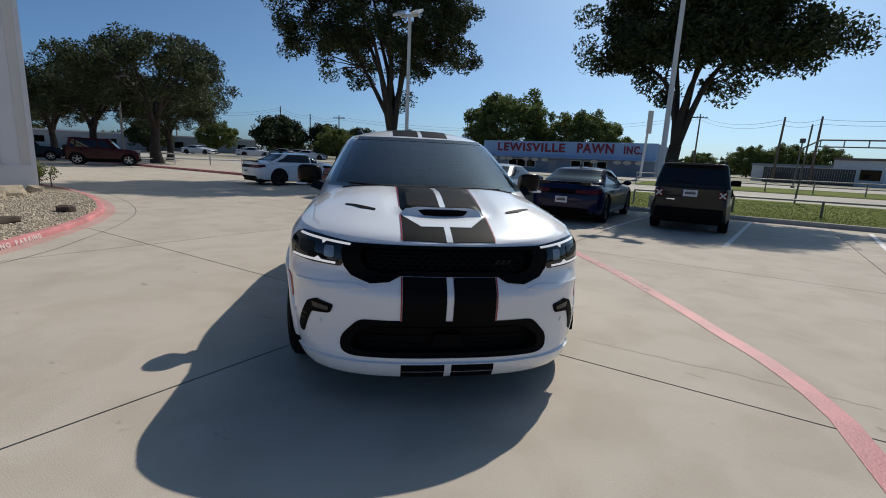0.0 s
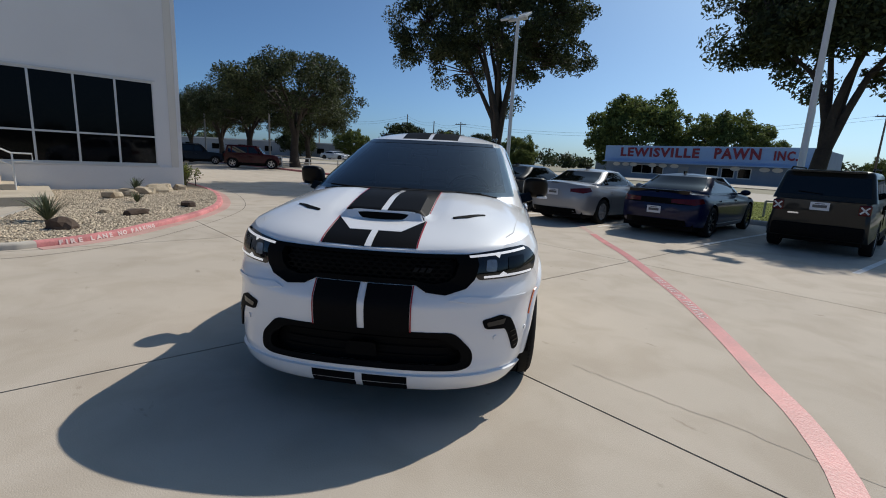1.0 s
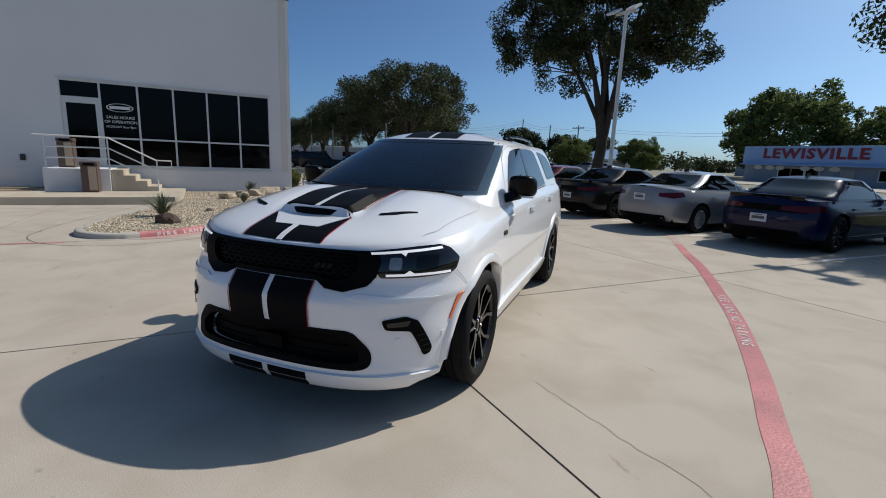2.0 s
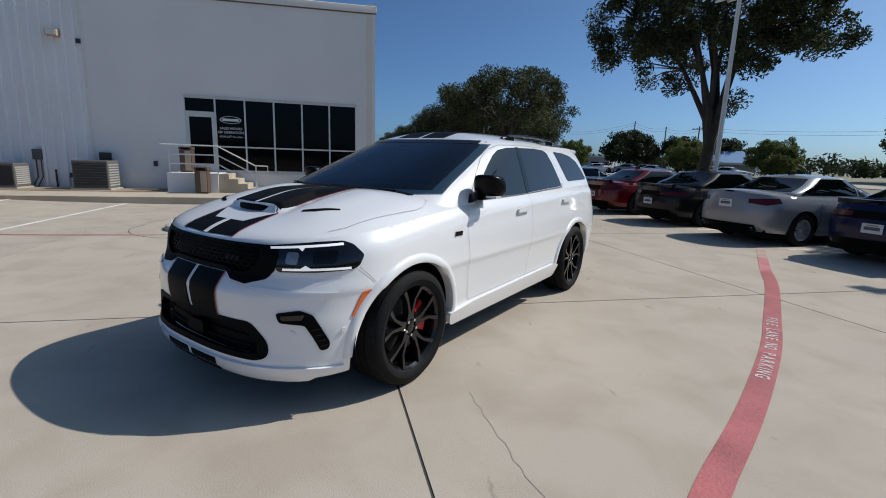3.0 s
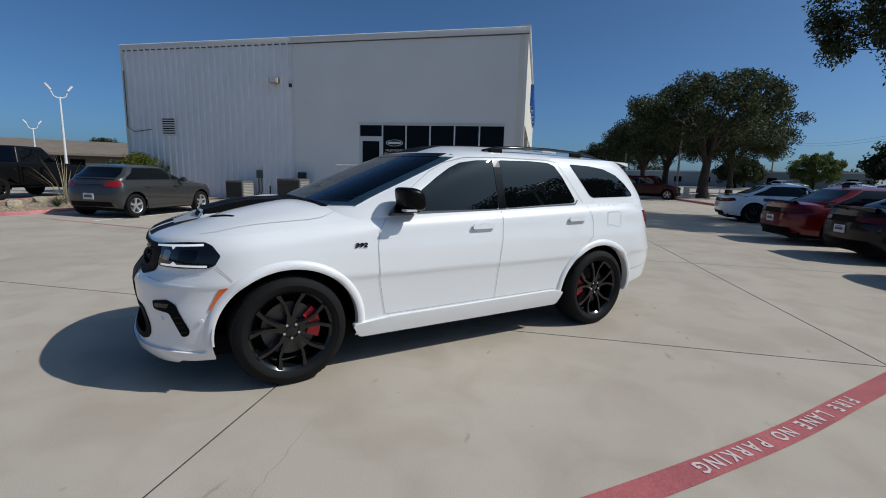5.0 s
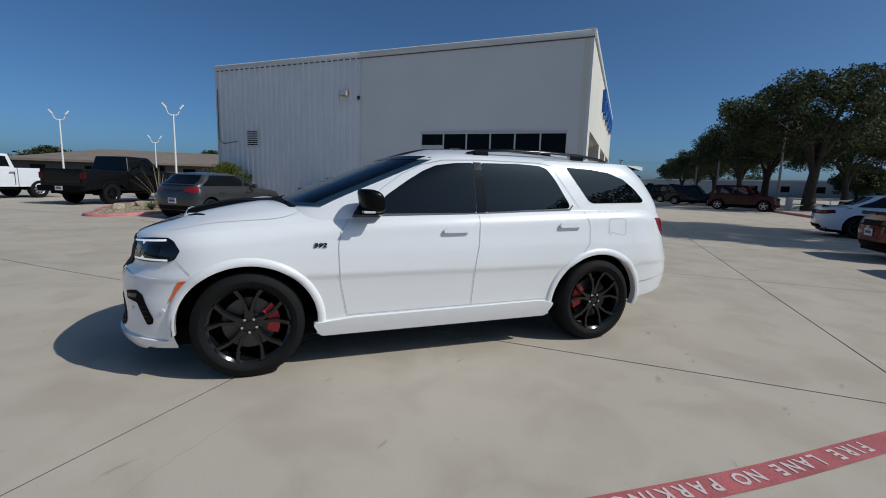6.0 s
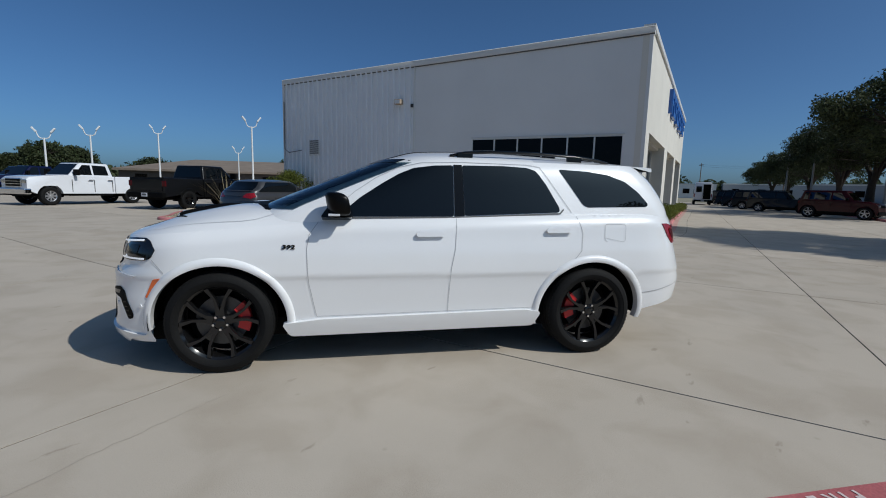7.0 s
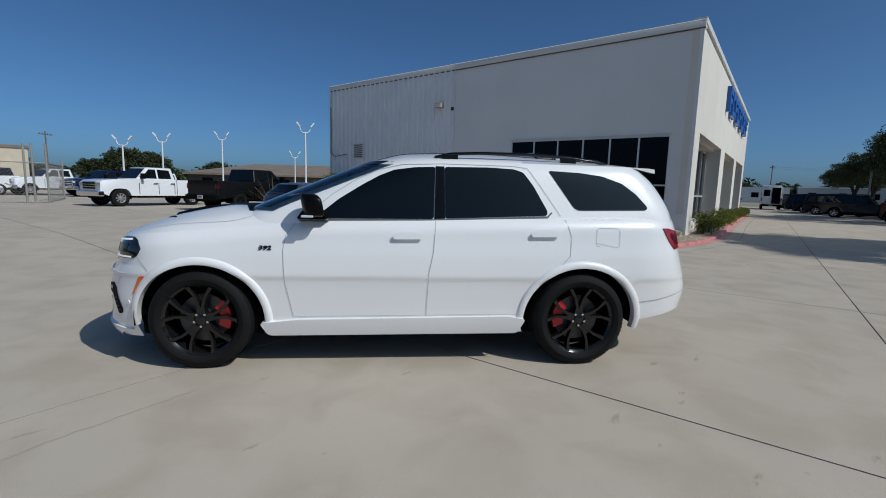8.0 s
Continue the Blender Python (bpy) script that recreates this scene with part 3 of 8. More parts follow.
# roof edge trim
for y0, y1 in ((BY0 - 0.06, SEAM), (SEAM, BY1 + 0.06)):
    bm = boxm(BX - 0.3, BX + 0.07, y0, y1, 0.0, 0.22, 0.015)
    for v in bm.verts:
        v.co.z += ROOF(min(BY1, max(BY0, v.co.y))) - 0.06
    part("roof_trim", bm, M_TRIM, building, "", 40)
    # pale coping on top; grey strip below paints in the trim's shadow line
    for x0, x1, z0, z1, nm, mt in ((BX - 0.3, BX + 0.085, 0.155, 0.185, "coping", M_POLE), (BX + 0.002, BX + 0.045, -0.095, -0.06, "trim_shade_strip", M_GREY)):
        bm = boxm(x0, x1, y0, y1, z0, z1)
        for v in bm.verts:
            v.co.z += ROOF(min(BY1, max(BY0, v.co.y)))
            if nm == "coping" and v.co.x > BX and v.co.z > ROOF(min(BY1, max(BY0, v.co.y))) + 0.17:
                v.co.x -= 0.04
        part(nm, bm, mt, building)
# front facade, turned a little, with deep bays
fa = Vector((BX, BY1, 0))
fb = Vector((-40.0, 5.95, 0))
fd = (fb - fa).normalized()
fm = Matrix.Translation(fa) @ Matrix.Rotation(math.atan2(fd.y, fd.x), 4, 'Z')
FL = (fb - fa).length
bays = ((1.3, 8.2), (9.9, 15.4), (16.9, 22.3))
part("facade_wall", boxm(-0.02, FL, 0.0, 0.3, 3.62, 7.0, m=fm), M_CREAM, building, "sunlit cream stucco upper wall")
edges = [0.0] + [e for b in bays for e in b] + [FL]
for k in range(0, len(edges), 2):
    part("facade_column", boxm(edges[k] - (0.02 if k == 0 else 0), edges[k + 1], 0.0, 0.85 if k else 0.3, 0.0, 3.62, m=fm), M_CREAM, building)
for a, b in bays:
    part("bay_soffit", boxm(a, b, 0.3, 0.85, 3.5, 3.62, m=fm), M_CREAM, building)
    g = part("bay_glass", boxm(a, b, 0.66, 0.70, 0.3, 3.5, m=fm), M_SHOPGLASS, building)
    n = 5
    for q in range(n + 1):
        x = lerp(a + 0.05, b - 0.05, q / n)
        part("mullion", boxm(x - 0.035, x + 0.035, 0.58, 0.72, 0.3, 3.5, m=fm), M_ALU, building)
    for z in (0.35, 1.4, 3.45):
        part("transom", boxm(a, b, 0.59, 0.71, z - 0.035, z + 0.035, m=fm), M_ALU, building)
    part("sill_wall", boxm(a, b, 0.4, 0.85, 0.0, 0.3, m=fm), M_CREAM, building)
bm = boxm(-0.05, FL + 0.1, -0.08, 0.3, 6.9, 7.08, m=fm)
part("roof_trim", bm, M_TRIM, building)
# hidden sides and roof close the block
part("back_wall", boxm(-40.2, -40.0, BY0, 5.9, 0, 6.6), M_WALL, building)
part("side_wall", boxm(-40.0, BX - 0.25, BY0, BY0 + 0.2, 0, 6.5), M_CORR, building)
part("roof_deck", boxm(-40.0, BX - 0.25, BY0 + 0.2, 5.35, 6.2, 6.4), M_GREY, building)
# blue raised sign: plain strokes
rnd = random.Random(5)
sign = thing("facade_sign", "blue raised plastic sign shapes on the cream facade", "sign", fm @ pose(8.2, -0.02, 5.35), kind="structure")
x = 0.0
for k in range(9):
    w = rnd.uniform(0.9, 1.25)
    bm = boxm(x, x + 0.28, -0.16, 0.02, 0.0, 1.15, 0.02)
    box(bm, x + 0.28, x + w, -0.16, 0.02, 0.85, 1.15, None, 0.02)
    if k % 2:
        box(bm, x + 0.28, x + w, -0.16, 0.02, 0.0, 0.28, None, 0.02)
    else:
        box(bm, x + 0.28, x + w * 0.8, -0.16, 0.02, 0.45, 0.68, None, 0.02)
    part("sign_stroke", bm, M_BLUE, sign)
    x += w + 0.25

# window wall with door bay
window_1 = thing("window_1", "wide dark-tinted shop window in pale aluminium frames", "window", pose(0, 0, 0), kind="structure")
ys = [lerp(WY0, WY1, k / 6) for k in range(7)]
for k in range(7):
    part("mullion", boxm(BX - 0.09, BX - 0.01, ys[k] - 0.028, ys[k] + 0.028, WZ0 if k > 1 else DZ, WZ1), M_ALU, window_1)
for k in range(1, 6):
    for z0, z1 in ((WZ0, 1.75), (1.75, WZ1)):
        part("pane", boxm(BX - 0.065, BX - 0.05, ys[k] + 0.028, ys[k + 1] - 0.028, z0 + 0.028, z1 - 0.028), M_SHOPGLASS, window_1)
    for z in (WZ0 + 0.03, 1.75, WZ1 - 0.03):
        part("transom", boxm(BX - 0.088, BX - 0.012, ys[k] + 0.028, ys[k + 1] - 0.028, z - 0.026, z + 0.026), M_ALU, window_1)
part("pane", boxm(BX - 0.065, BX - 0.05, ys[0] + 0.028, ys[1] - 0.028, 2.95, WZ1 - 0.05), M_SHOPGLASS, window_1)
part("transom", boxm(BX - 0.088, BX - 0.012, ys[0] + 0.028, ys[1] - 0.028, WZ1 - 0.056, WZ1 - 0.004), M_ALU, window_1)
part("sill_trim", boxm(BX - 0.02, BX + 0.05, ys[1], WY1 + 0.05, WZ0 - 0.05, WZ0 + 0.002), M_ALU, window_1)
part("head_trim", boxm(BX - 0.02, BX + 0.03, WY0 - 0.06, WY1 + 0.06, WZ1 - 0.002, WZ1 + 0.05), M_ALU, window_1)
# added black sheet: the dark of the unlit room put into colour
part("unlit_room_sheet", boxm(BX - 0.6, BX - 0.55, WY0, WY1, 0.3, WZ1), M_BLACK, window_1)
door_1 = thing("door_1", "closed glass door in a pale aluminium frame", "door", pose(0, 0, 0), kind="structure")
part("transom", boxm(BX - 0.09, BX - 0.01, ys[0] + 0.028, ys[1] - 0.028, 2.86, 2.95), M_ALU, door_1)
for a, b in ((ys[0] + 0.03, ys[0] + 0.13), (ys[1] - 0.13, ys[1] - 0.03)):
    part("stile", boxm(BX - 0.08, BX - 0.02, a, b, DZ, 2.86), M_ALU, door_1)
part("rail", boxm(BX - 0.08, BX - 0.02, ys[0] + 0.13, ys[1] - 0.13, 2.76, 2.86), M_ALU, door_1)
part("kick_plate", boxm(BX - 0.08, BX - 0.02, ys[0] + 0.13, ys[1] - 0.13, DZ, 1.10), M_ALU, door_1)
part("pane", boxm(BX - 0.06, BX - 0.045, ys[0] + 0.13, ys[1] - 0.13, 1.10, 2.76), M_SHOPGLASS, door_1)
part("door_handle", pipe([(BX - 0.02, ys[1] - 0.10, 1.75), (BX + 0.05, ys[1] - 0.10, 1.75), (BX + 0.05, ys[1] - 0.10, 2.05), (BX - 0.02, ys[1] - 0.10, 2.05)], 0.012), M_STEEL, door_1)
# hours on the glass
ym = (ys[1] + ys[2]) / 2
for text, z, s in (("SALES HOURS", 2.36, 0.125), ("OF OPERATION", 2.22, 0.125), ("MON-SAT 9am-9pm", 2.08, 0.095)):
    words(text, s, M_POLE, pose(BX - 0.046, ym, z, 90, 0, 90), window_1, "lettering", 0.001, stretch=0.98)
bm = bmesh.new()
revolve(bm, [(0.36, 0.0), (0.36, 0.004), (0.32, 0.004), (0.32, 0.0)], 32, 'Z', pose(BX - 0.048, ym, 2.70, 90, 0, 90) @ Matrix.Diagonal((1, 0.36, 1, 1)))
part("emblem_ring", bm, M_ALU, window_1)
part("emblem_bar", boxm(-0.27, 0.27, -0.045, 0.045, 0, 0.003, m=pose(BX - 0.047, ym, 2.70, 90, 0, 90)), M_POLE, window_1)

# walkway, platform, steps and rail
tagged(part("walkway", prism([(-12.75, 1.75), (-12.75, -12.0), (BX, -12.0), (BX, 1.92), (-13.1, 1.92)], -0.05, 0.20), M_CONC2), label="raised tan concrete walkway along the wall",
       category="walkway", kind="structure")
bedm = part("soil_strip", boxm(BX + 0.04, -14.6, -11.8, -1.75, 0.1, 0.215), M_DIRT)
tagged(bedm, label="strip of bare earth against the wall", category="planting bed", kind="structure")
tagged(part("landing", boxm(BX + 0.04, -14.72, -1.48, 0.06, 0.1, 0.84, 0.01), M_WALL), label="painted concrete landing before the door", category="landing", kind="structure")
stairs = thing("stairs", "tan concrete steps beside the landing", "stairs", pose(0, 0, 0), kind="structure")
for k in range(4):
    z1 = 0.84 - 0.16 * (k + 1) + 0.0
    part("step", boxm(BX + 0.04, -14.78, 0.062 + 0.29 * k, 0.062 + 0.29 * (k + 1) + 0.02, 0.1, z1 + 0.16 - 0.02, 0.012), M_CONC2, stairs)
rail = thing("handrail", "pale galvanised pipe handrail sloping down the steps", "handrail", pose(0, 0, 0), kind="structure")
for h in (0.0, -0.30, -0.60):
    top = 1.74 + h
    line = [(-14.8, -1.62 if h == 0 else -1.4, top), (-14.8, 0.06, top), (-14.8, 1.22, 1.13 + h)]
    if h == 0:
        line += [(-14.8, 1.62, 1.12), (-14.8, 1.62, 0.93), (-14.8, 1.24, 0.93)]
    if h > -0.5:
        part("pipe_rail", pipe(line, 0.021), M_STEEL, rail)
    else:
        part("pipe_rail", pipe([(-14.8, -1.4, top), (-14.8, 0.06, top), (-14.8, 0.55, top - 0.26)], 0.021), M_STEEL, rail)
for y, z0, z1 in ((-1.4, 0.84, 1.74), (0.05, 0.84, 1.74), (1.24, 0.2, 1.13)):
    part("post", pipe([(-14.8, y, z0), (-14.8, y, z1)], 0.021), M_STEEL, rail)


# ---- vehicles: u runs forward from the front axle, y to the left, z up ----
class Shell:
    """Smooth car body from a few profile curves: lower body, top cap, cabin and roof."""

    def __init__(self, F, R, W, ztop, zc, zbot, Fg, Rg, Wg, zr, zrc, base, pf=2.7, pr=3.2, ucf=0.15, ucr=None,
                 wb=3.0, crown=2.4, gf=0.857, gr=0.5, pgf=2.6, pgr=3.0, inset=0.05, bump=None, rcrown=2.2):
        self.F, self.R, self.W, self.ztop, self.zc, self.zbot = F, R, W, ztop, zc, zbot
        self.Fg, self.Rg, self.Wg, self.zr, self.zrc, self.base = Fg, Rg, Wg, zr, zrc, base
        self.pf, self.pr, self.ucf, self.ucr = pf, pr, ucf, (-wb - 0.25 if ucr is None else ucr)
        self.wb, self.crown, self.gf, self.gr, self.pgf, self.pgr = wb, crown, gf, gr, pgf, pgr
        self.inset, self.bump, self.rcrown = inset, bump, rcrown

    def bow(self, z):
        """How square the front corners are at a height."""
        return self.pf(z) if callable(self.pf) else self.pf

    def width(self, z, zt):
        d = max(0.0, min(1.0, (zt - z) / 0.11))
        return self.W(z) - self.inset * (1 - d) ** 2

    def front(self, phi, z):
        c, s = max(0.0, math.cos(radians(phi))), max(0.0, math.sin(radians(phi)))
        p = self.bow(z)
        u = self.ucf + (self.F(z) - self.ucf) * c ** (2 / p)
        return Vector((u, self.width(z, self.ztop(u)) * s ** (2 / p), z))

    def side(self, u, z):
        return Vector((u, self.width(z, self.ztop(u)), z))

    def rear(self, phi, z):
        c, s = max(0.0, math.cos(radians(phi))), max(0.0, math.sin(radians(phi)))
        u = self.ucr + (self.R(z) - self.ucr) * c ** (2 / self.pr)
        return Vector((u, self.width(z, self.ztop(u)) * s ** (2 / self.pr), z))

    def phi_front(self, y, z):
        return math.degrees(math.asin(min(1.0, (abs(y) / self.W(z)) ** (self.bow(z) / 2))))

    def phi_rear(self, y, z):
        return math.degrees(math.asin(min(1.0, (abs(y) / self.W(z)) ** (self.pr / 2))))

    def outline(self, step):
        """Half outline, front centre to rear centre, as functions of height."""
        nf, nr = max(8, int(1.0 / step)), max(8, int(0.85 / step))
        out = [(lambda z, p=90 * k / nf: self.front(p, z)) for k in range(nf + 1)]
        n = int((self.ucf - self.ucr) / step)
        out += [(lambda z, u=lerp(self.ucf, self.ucr, k / n): self.side(u, z)) for k in range(1, n)]
        out += [(lambda z, p=90 - 90 * k / nr: self.rear(p, z)) for k in range(nr + 1)]
        return out

    def top(self, u, y):
        """Height of the bonnet, deck and shoulders."""
        ze = self.ztop(u)
        w = self.edge(u)
        q = min(1.0, abs(y) / max(w, 0.02))
        z = ze + (self.zc(u) - ze) * (1 - q ** self.crown)
        if self.bump:
            z += self.bump(u, y)
        return z

    def edge(self, u):
        zt = self.ztop(u)
        w = self.width(zt, zt)
        if u > self.ucf:
            t = min(1.0, (u - self.ucf) / (self.F(zt) - self.ucf))
            return w * max(0.0, 1 - t ** self.bow(zt)) ** (1 / self.bow(zt))
        if u < self.ucr:
            t = min(1.0, (u - self.ucr) / (self.R(zt) - self.ucr))
            return w * max(0.0, 1 - t ** self.pr) ** (1 / self.pr)
        return w

    # cabin
    def cab_front(self, y, z):
        f = self.Fg(z)
        q = min(1.0, abs(y) / self.Wg(z))
        return Vector((f - self.gf + self.gf * max(0.0, 1 - q ** self.pgf) ** (1 / self.pgf), y, z))

    def cab_rear(self, y, z):
        r = self.Rg(z)
        q = min(1.0, abs(y) / self.Wg(z))
        return Vector((r + self.gr - self.gr * max(0.0, 1 - q ** self.pgr) ** (1 / self.pgr), y, z))

    def cab_side(self, u, z):
        f, r, w = self.Fg(z), self.Rg(z), self.Wg(z)
        if u > f - self.gf:
            t = min(1.0, (u - f + self.gf) / self.gf)
            w *= max(0.0, 1 - t ** self.pgf) ** (1 / self.pgf)
        elif u < r + self.gr:
            t = min(1.0, (r + self.gr - u) / self.gr)
            w *= max(0.0, 1 - t ** self.pgr) ** (1 / self.pgr)
        return Vector((u, w, z))

    def cab_ring(self, z, step):
        f, r, w = self.Fg(z), self.Rg(z), self.Wg(z)
        nf, nr = max(6, int(0.9 / step)), max(6, int(0.7 / step))
        pts = []
        for k in range(nf + 1):
            a = radians(90 * k / nf)
            pts.append(Vector((f - self.gf + self.gf * math.cos(a) ** (2 / self.pgf) if k < nf else f - self.gf, w * math.sin(a) ** (2 / self.pgf), z)))
        n = max(4, int((self.Fg(self.base) - self.Rg(self.base) - self.gf - self.gr) / step))
        for k in range(1, n):
            pts.append(Vector((lerp(f - self.gf, r + self.gr, k / n), w, z)))
        for k in range(nr + 1):
            a = radians(90 - 90 * k / nr)
            pts.append(Vector((r + self.gr - self.gr * (math.cos(a) ** (2 / self.pgr) if k else 0.0), w * math.sin(a) ** (2 / self.pgr), z)))
        return pts


def add_grid(bm, rows, flip=False):
    vs = [[bm.verts.new(p) for p in r] for r in rows]
    for a, b in zip(vs, vs[1:]):
        for k in range(len(a) - 1):
            q = (a[k], a[k + 1], b[k + 1], b[k])
            try:
                bm.faces.new(q[::-1] if flip else q)
            except ValueError:
                pass
    return vs


def shell_mesh(S, step, rows, arch, wheel_z, holes=(), cabin=True, pane=None):
    """The painted body: both halves, wheel arches cut out, openings left where holes say."""
    bm = bmesh.new()
    out = S.outline(step)
    half = []
    for j in range(rows + 1):
        t = j / rows
        line = []
        for f in out:
            p = f(0.7)
            u = p.x
            zt = S.ztop(u)
            z0 = S.zbot(u)
            for _ in range(3):
                z = lerp(z0, zt, t)
                u = f(z).x
                zt, z0 = S.ztop(u), S.zbot(u)
            line.append(f(lerp(z0, zt, t)))
        half.append(line)
    for sgn in (1, -1):
        add_grid(bm, [[Vector((p.x, p.y * sgn, p.z)) for p in r] for r in half], flip=sgn < 0)
    # wheel arches
    ax, az = arch if isinstance(arch, tuple) else (arch, arch)
    cut = []
    for f in bm.faces:
        c = f.calc_center_median()
        for hu in (0.0, -S.wb):
            if abs(c.y) > 0.5 and math.hypot((c.x - hu) / ax, (c.z - wheel_z) / az) < 1:
                cut.append(f)
                break
        else:
            if any(h(c) for h in holes):
                cut.append(f)
    bmesh.ops.delete(bm, geom=cut, context='FACES')
    for v in bm.verts:
        if v.is_boundary and abs(v.co.y) > 0.5:
            for hu in (0.0, -S.wb):
                dx, dz = v.co.x - hu, v.co.z - wheel_z
                d = math.hypot(dx / ax, dz / az)
                if d < 1 + 3.4 * step / ax and v.co.z > S.zbot(v.co.x) + 0.01:
                    v.co.x, v.co.z = hu + dx / d, wheel_z + dz / d
    # top cap
    us = [S.front(90 * k / 40, S.ztop(S.F(1.0))).x for k in range(41)]
    n = max(20, int((S.ucf - S.ucr) / (step * 1.5)))
    us = sorted({round(u, 5) for u in us} | {lerp(S.ucf, S.ucr, k / n) for k in range(n + 1)} |
                {S.rear(90 * k / 30, S.ztop(S.R(1.0))).x for k in range(31)}, reverse=True)
    m = 40 if step < 0.05 else 16
    cap = []
    for u in us:
        w = S.edge(u)
        cap.append([Vector((u, lerp(-w, w, k / m), S.top(u, lerp(-w, w, k / m)))) for k in range(m + 1)])
    add_grid(bm, cap, flip=True)
    if cabin:
        nz = 14 if step < 0.05 else 8
        for sgn in (1, -1):
            add_grid(bm, [[Vector((p.x, p.y * sgn, p.z)) for p in S.cab_ring(lerp(S.base, S.zr, k / nz), step)] for k in range(nz + 1)], flip=sgn < 0)
        ring = S.cab_ring(S.zr, step)
        m2 = 14 if step < 0.05 else 8
        roof = []
        for p in ring:
            w = p.y
            roof.append([Vector((p.x, lerp(-w, w, k / m2), S.roof(p.x, lerp(-w, w, k / m2), w))) for k in range(m2 + 1)])
        add_grid(bm, roof, flip=True)
    bmesh.ops.remove_doubles(bm, verts=bm.verts, dist=0.0008)
    bmesh.ops.recalc_face_normals(bm, faces=bm.faces)
    if pane:
        bmesh.ops.delete(bm, geom=[f for f in bm.faces if pane(f.calc_center_median())], context='FACES')
    return bm


def roof_height(self, u, y, w=None):
    if w is None:
        w = abs(self.cab_side(u, self.zr).y)
    q = min(1.0, abs(y) / max(w, 0.02))
    return self.zr + (self.zrc(u) - self.zr) * (1 - q ** self.rcrown)


Shell.roof = roof_height


def on(f, sgn=1, out=1, eps=0.004):
    """A surface for patch(): the point f(a, b), lifted along its normal, on the left (sgn 1) or right side."""
    def s(a, b, lift):
        p = f(a, b)
        n = (f(a + eps, b) - f(a - eps, b)).cross(f(a, b + eps) - f(a, b - eps))
        if n.length > 1e-12:
            n.normalize()
        p = p + n * lift * out
        return Vector((p.x, p.y * sgn, p.z))
    return s


def band(pts, w):
    """The outline of a narrow strip of width w along a bent line."""
    a = offset(pts, w / 2)
    b = offset(pts, -w / 2)
    return a + b[::-1]


def strip(bm, pts, w, surf, lift=0.002, step=0.05):
    """A narrow strip laid on a surface, piece by piece."""
    line = []
    for (xa, ya), (xb, yb) in zip(pts, pts[1:]):
        n = max(1, int(math.hypot(xb - xa, yb - ya) / step))
        line += [(lerp(xa, xb, k / n), lerp(ya, yb, k / n)) for k in range(n)]
    line.append(pts[-1])
    A, B = offset(line, w / 2), offset(line, -w / 2)
    va = [bm.verts.new(surf(x, y, lift)) for x, y in A]
    vb = [bm.verts.new(surf(x, y, lift)) for x, y in B]
    for k in range(len(line) - 1):
        bm.faces.new((va[k], va[k + 1], vb[k + 1], vb[k]))
    return bm


def round_poly(pts, r=0.02, n=3):
    """Round the corners of an outline."""
    out = []
    m = len(pts)
    for k in range(m):
        p, a, b = Vector(pts[k]), Vector(pts[k - 1]), Vector(pts[(k + 1) % m])
        da, db = (a - p), (b - p)
        ra, rb = min(r, da.length * 0.45), min(r, db.length * 0.45)
        s, e = p + da.normalized() * ra, p + db.normalized() * rb
        for q in range(n + 1):
            t = q / n
            v = s * (1 - t) ** 2 + p * 2 * t * (1 - t) + e * t * t
            out.append((v.x, v.y))
    return out


def wheel_well(bm, hu, hz, r, y0, y1, sgn, n=20, rz=None):
    a = [[Vector((hu + r * math.cos(q), sgn * y, hz + (rz or r) * math.sin(q))) for q in (radians(lerp(-6, 186, k / n)) for k in range(n + 1))] for y in (y0, y1)]
    va = add_grid(bm, a)
    bm.faces.new(va[0])
    return bm


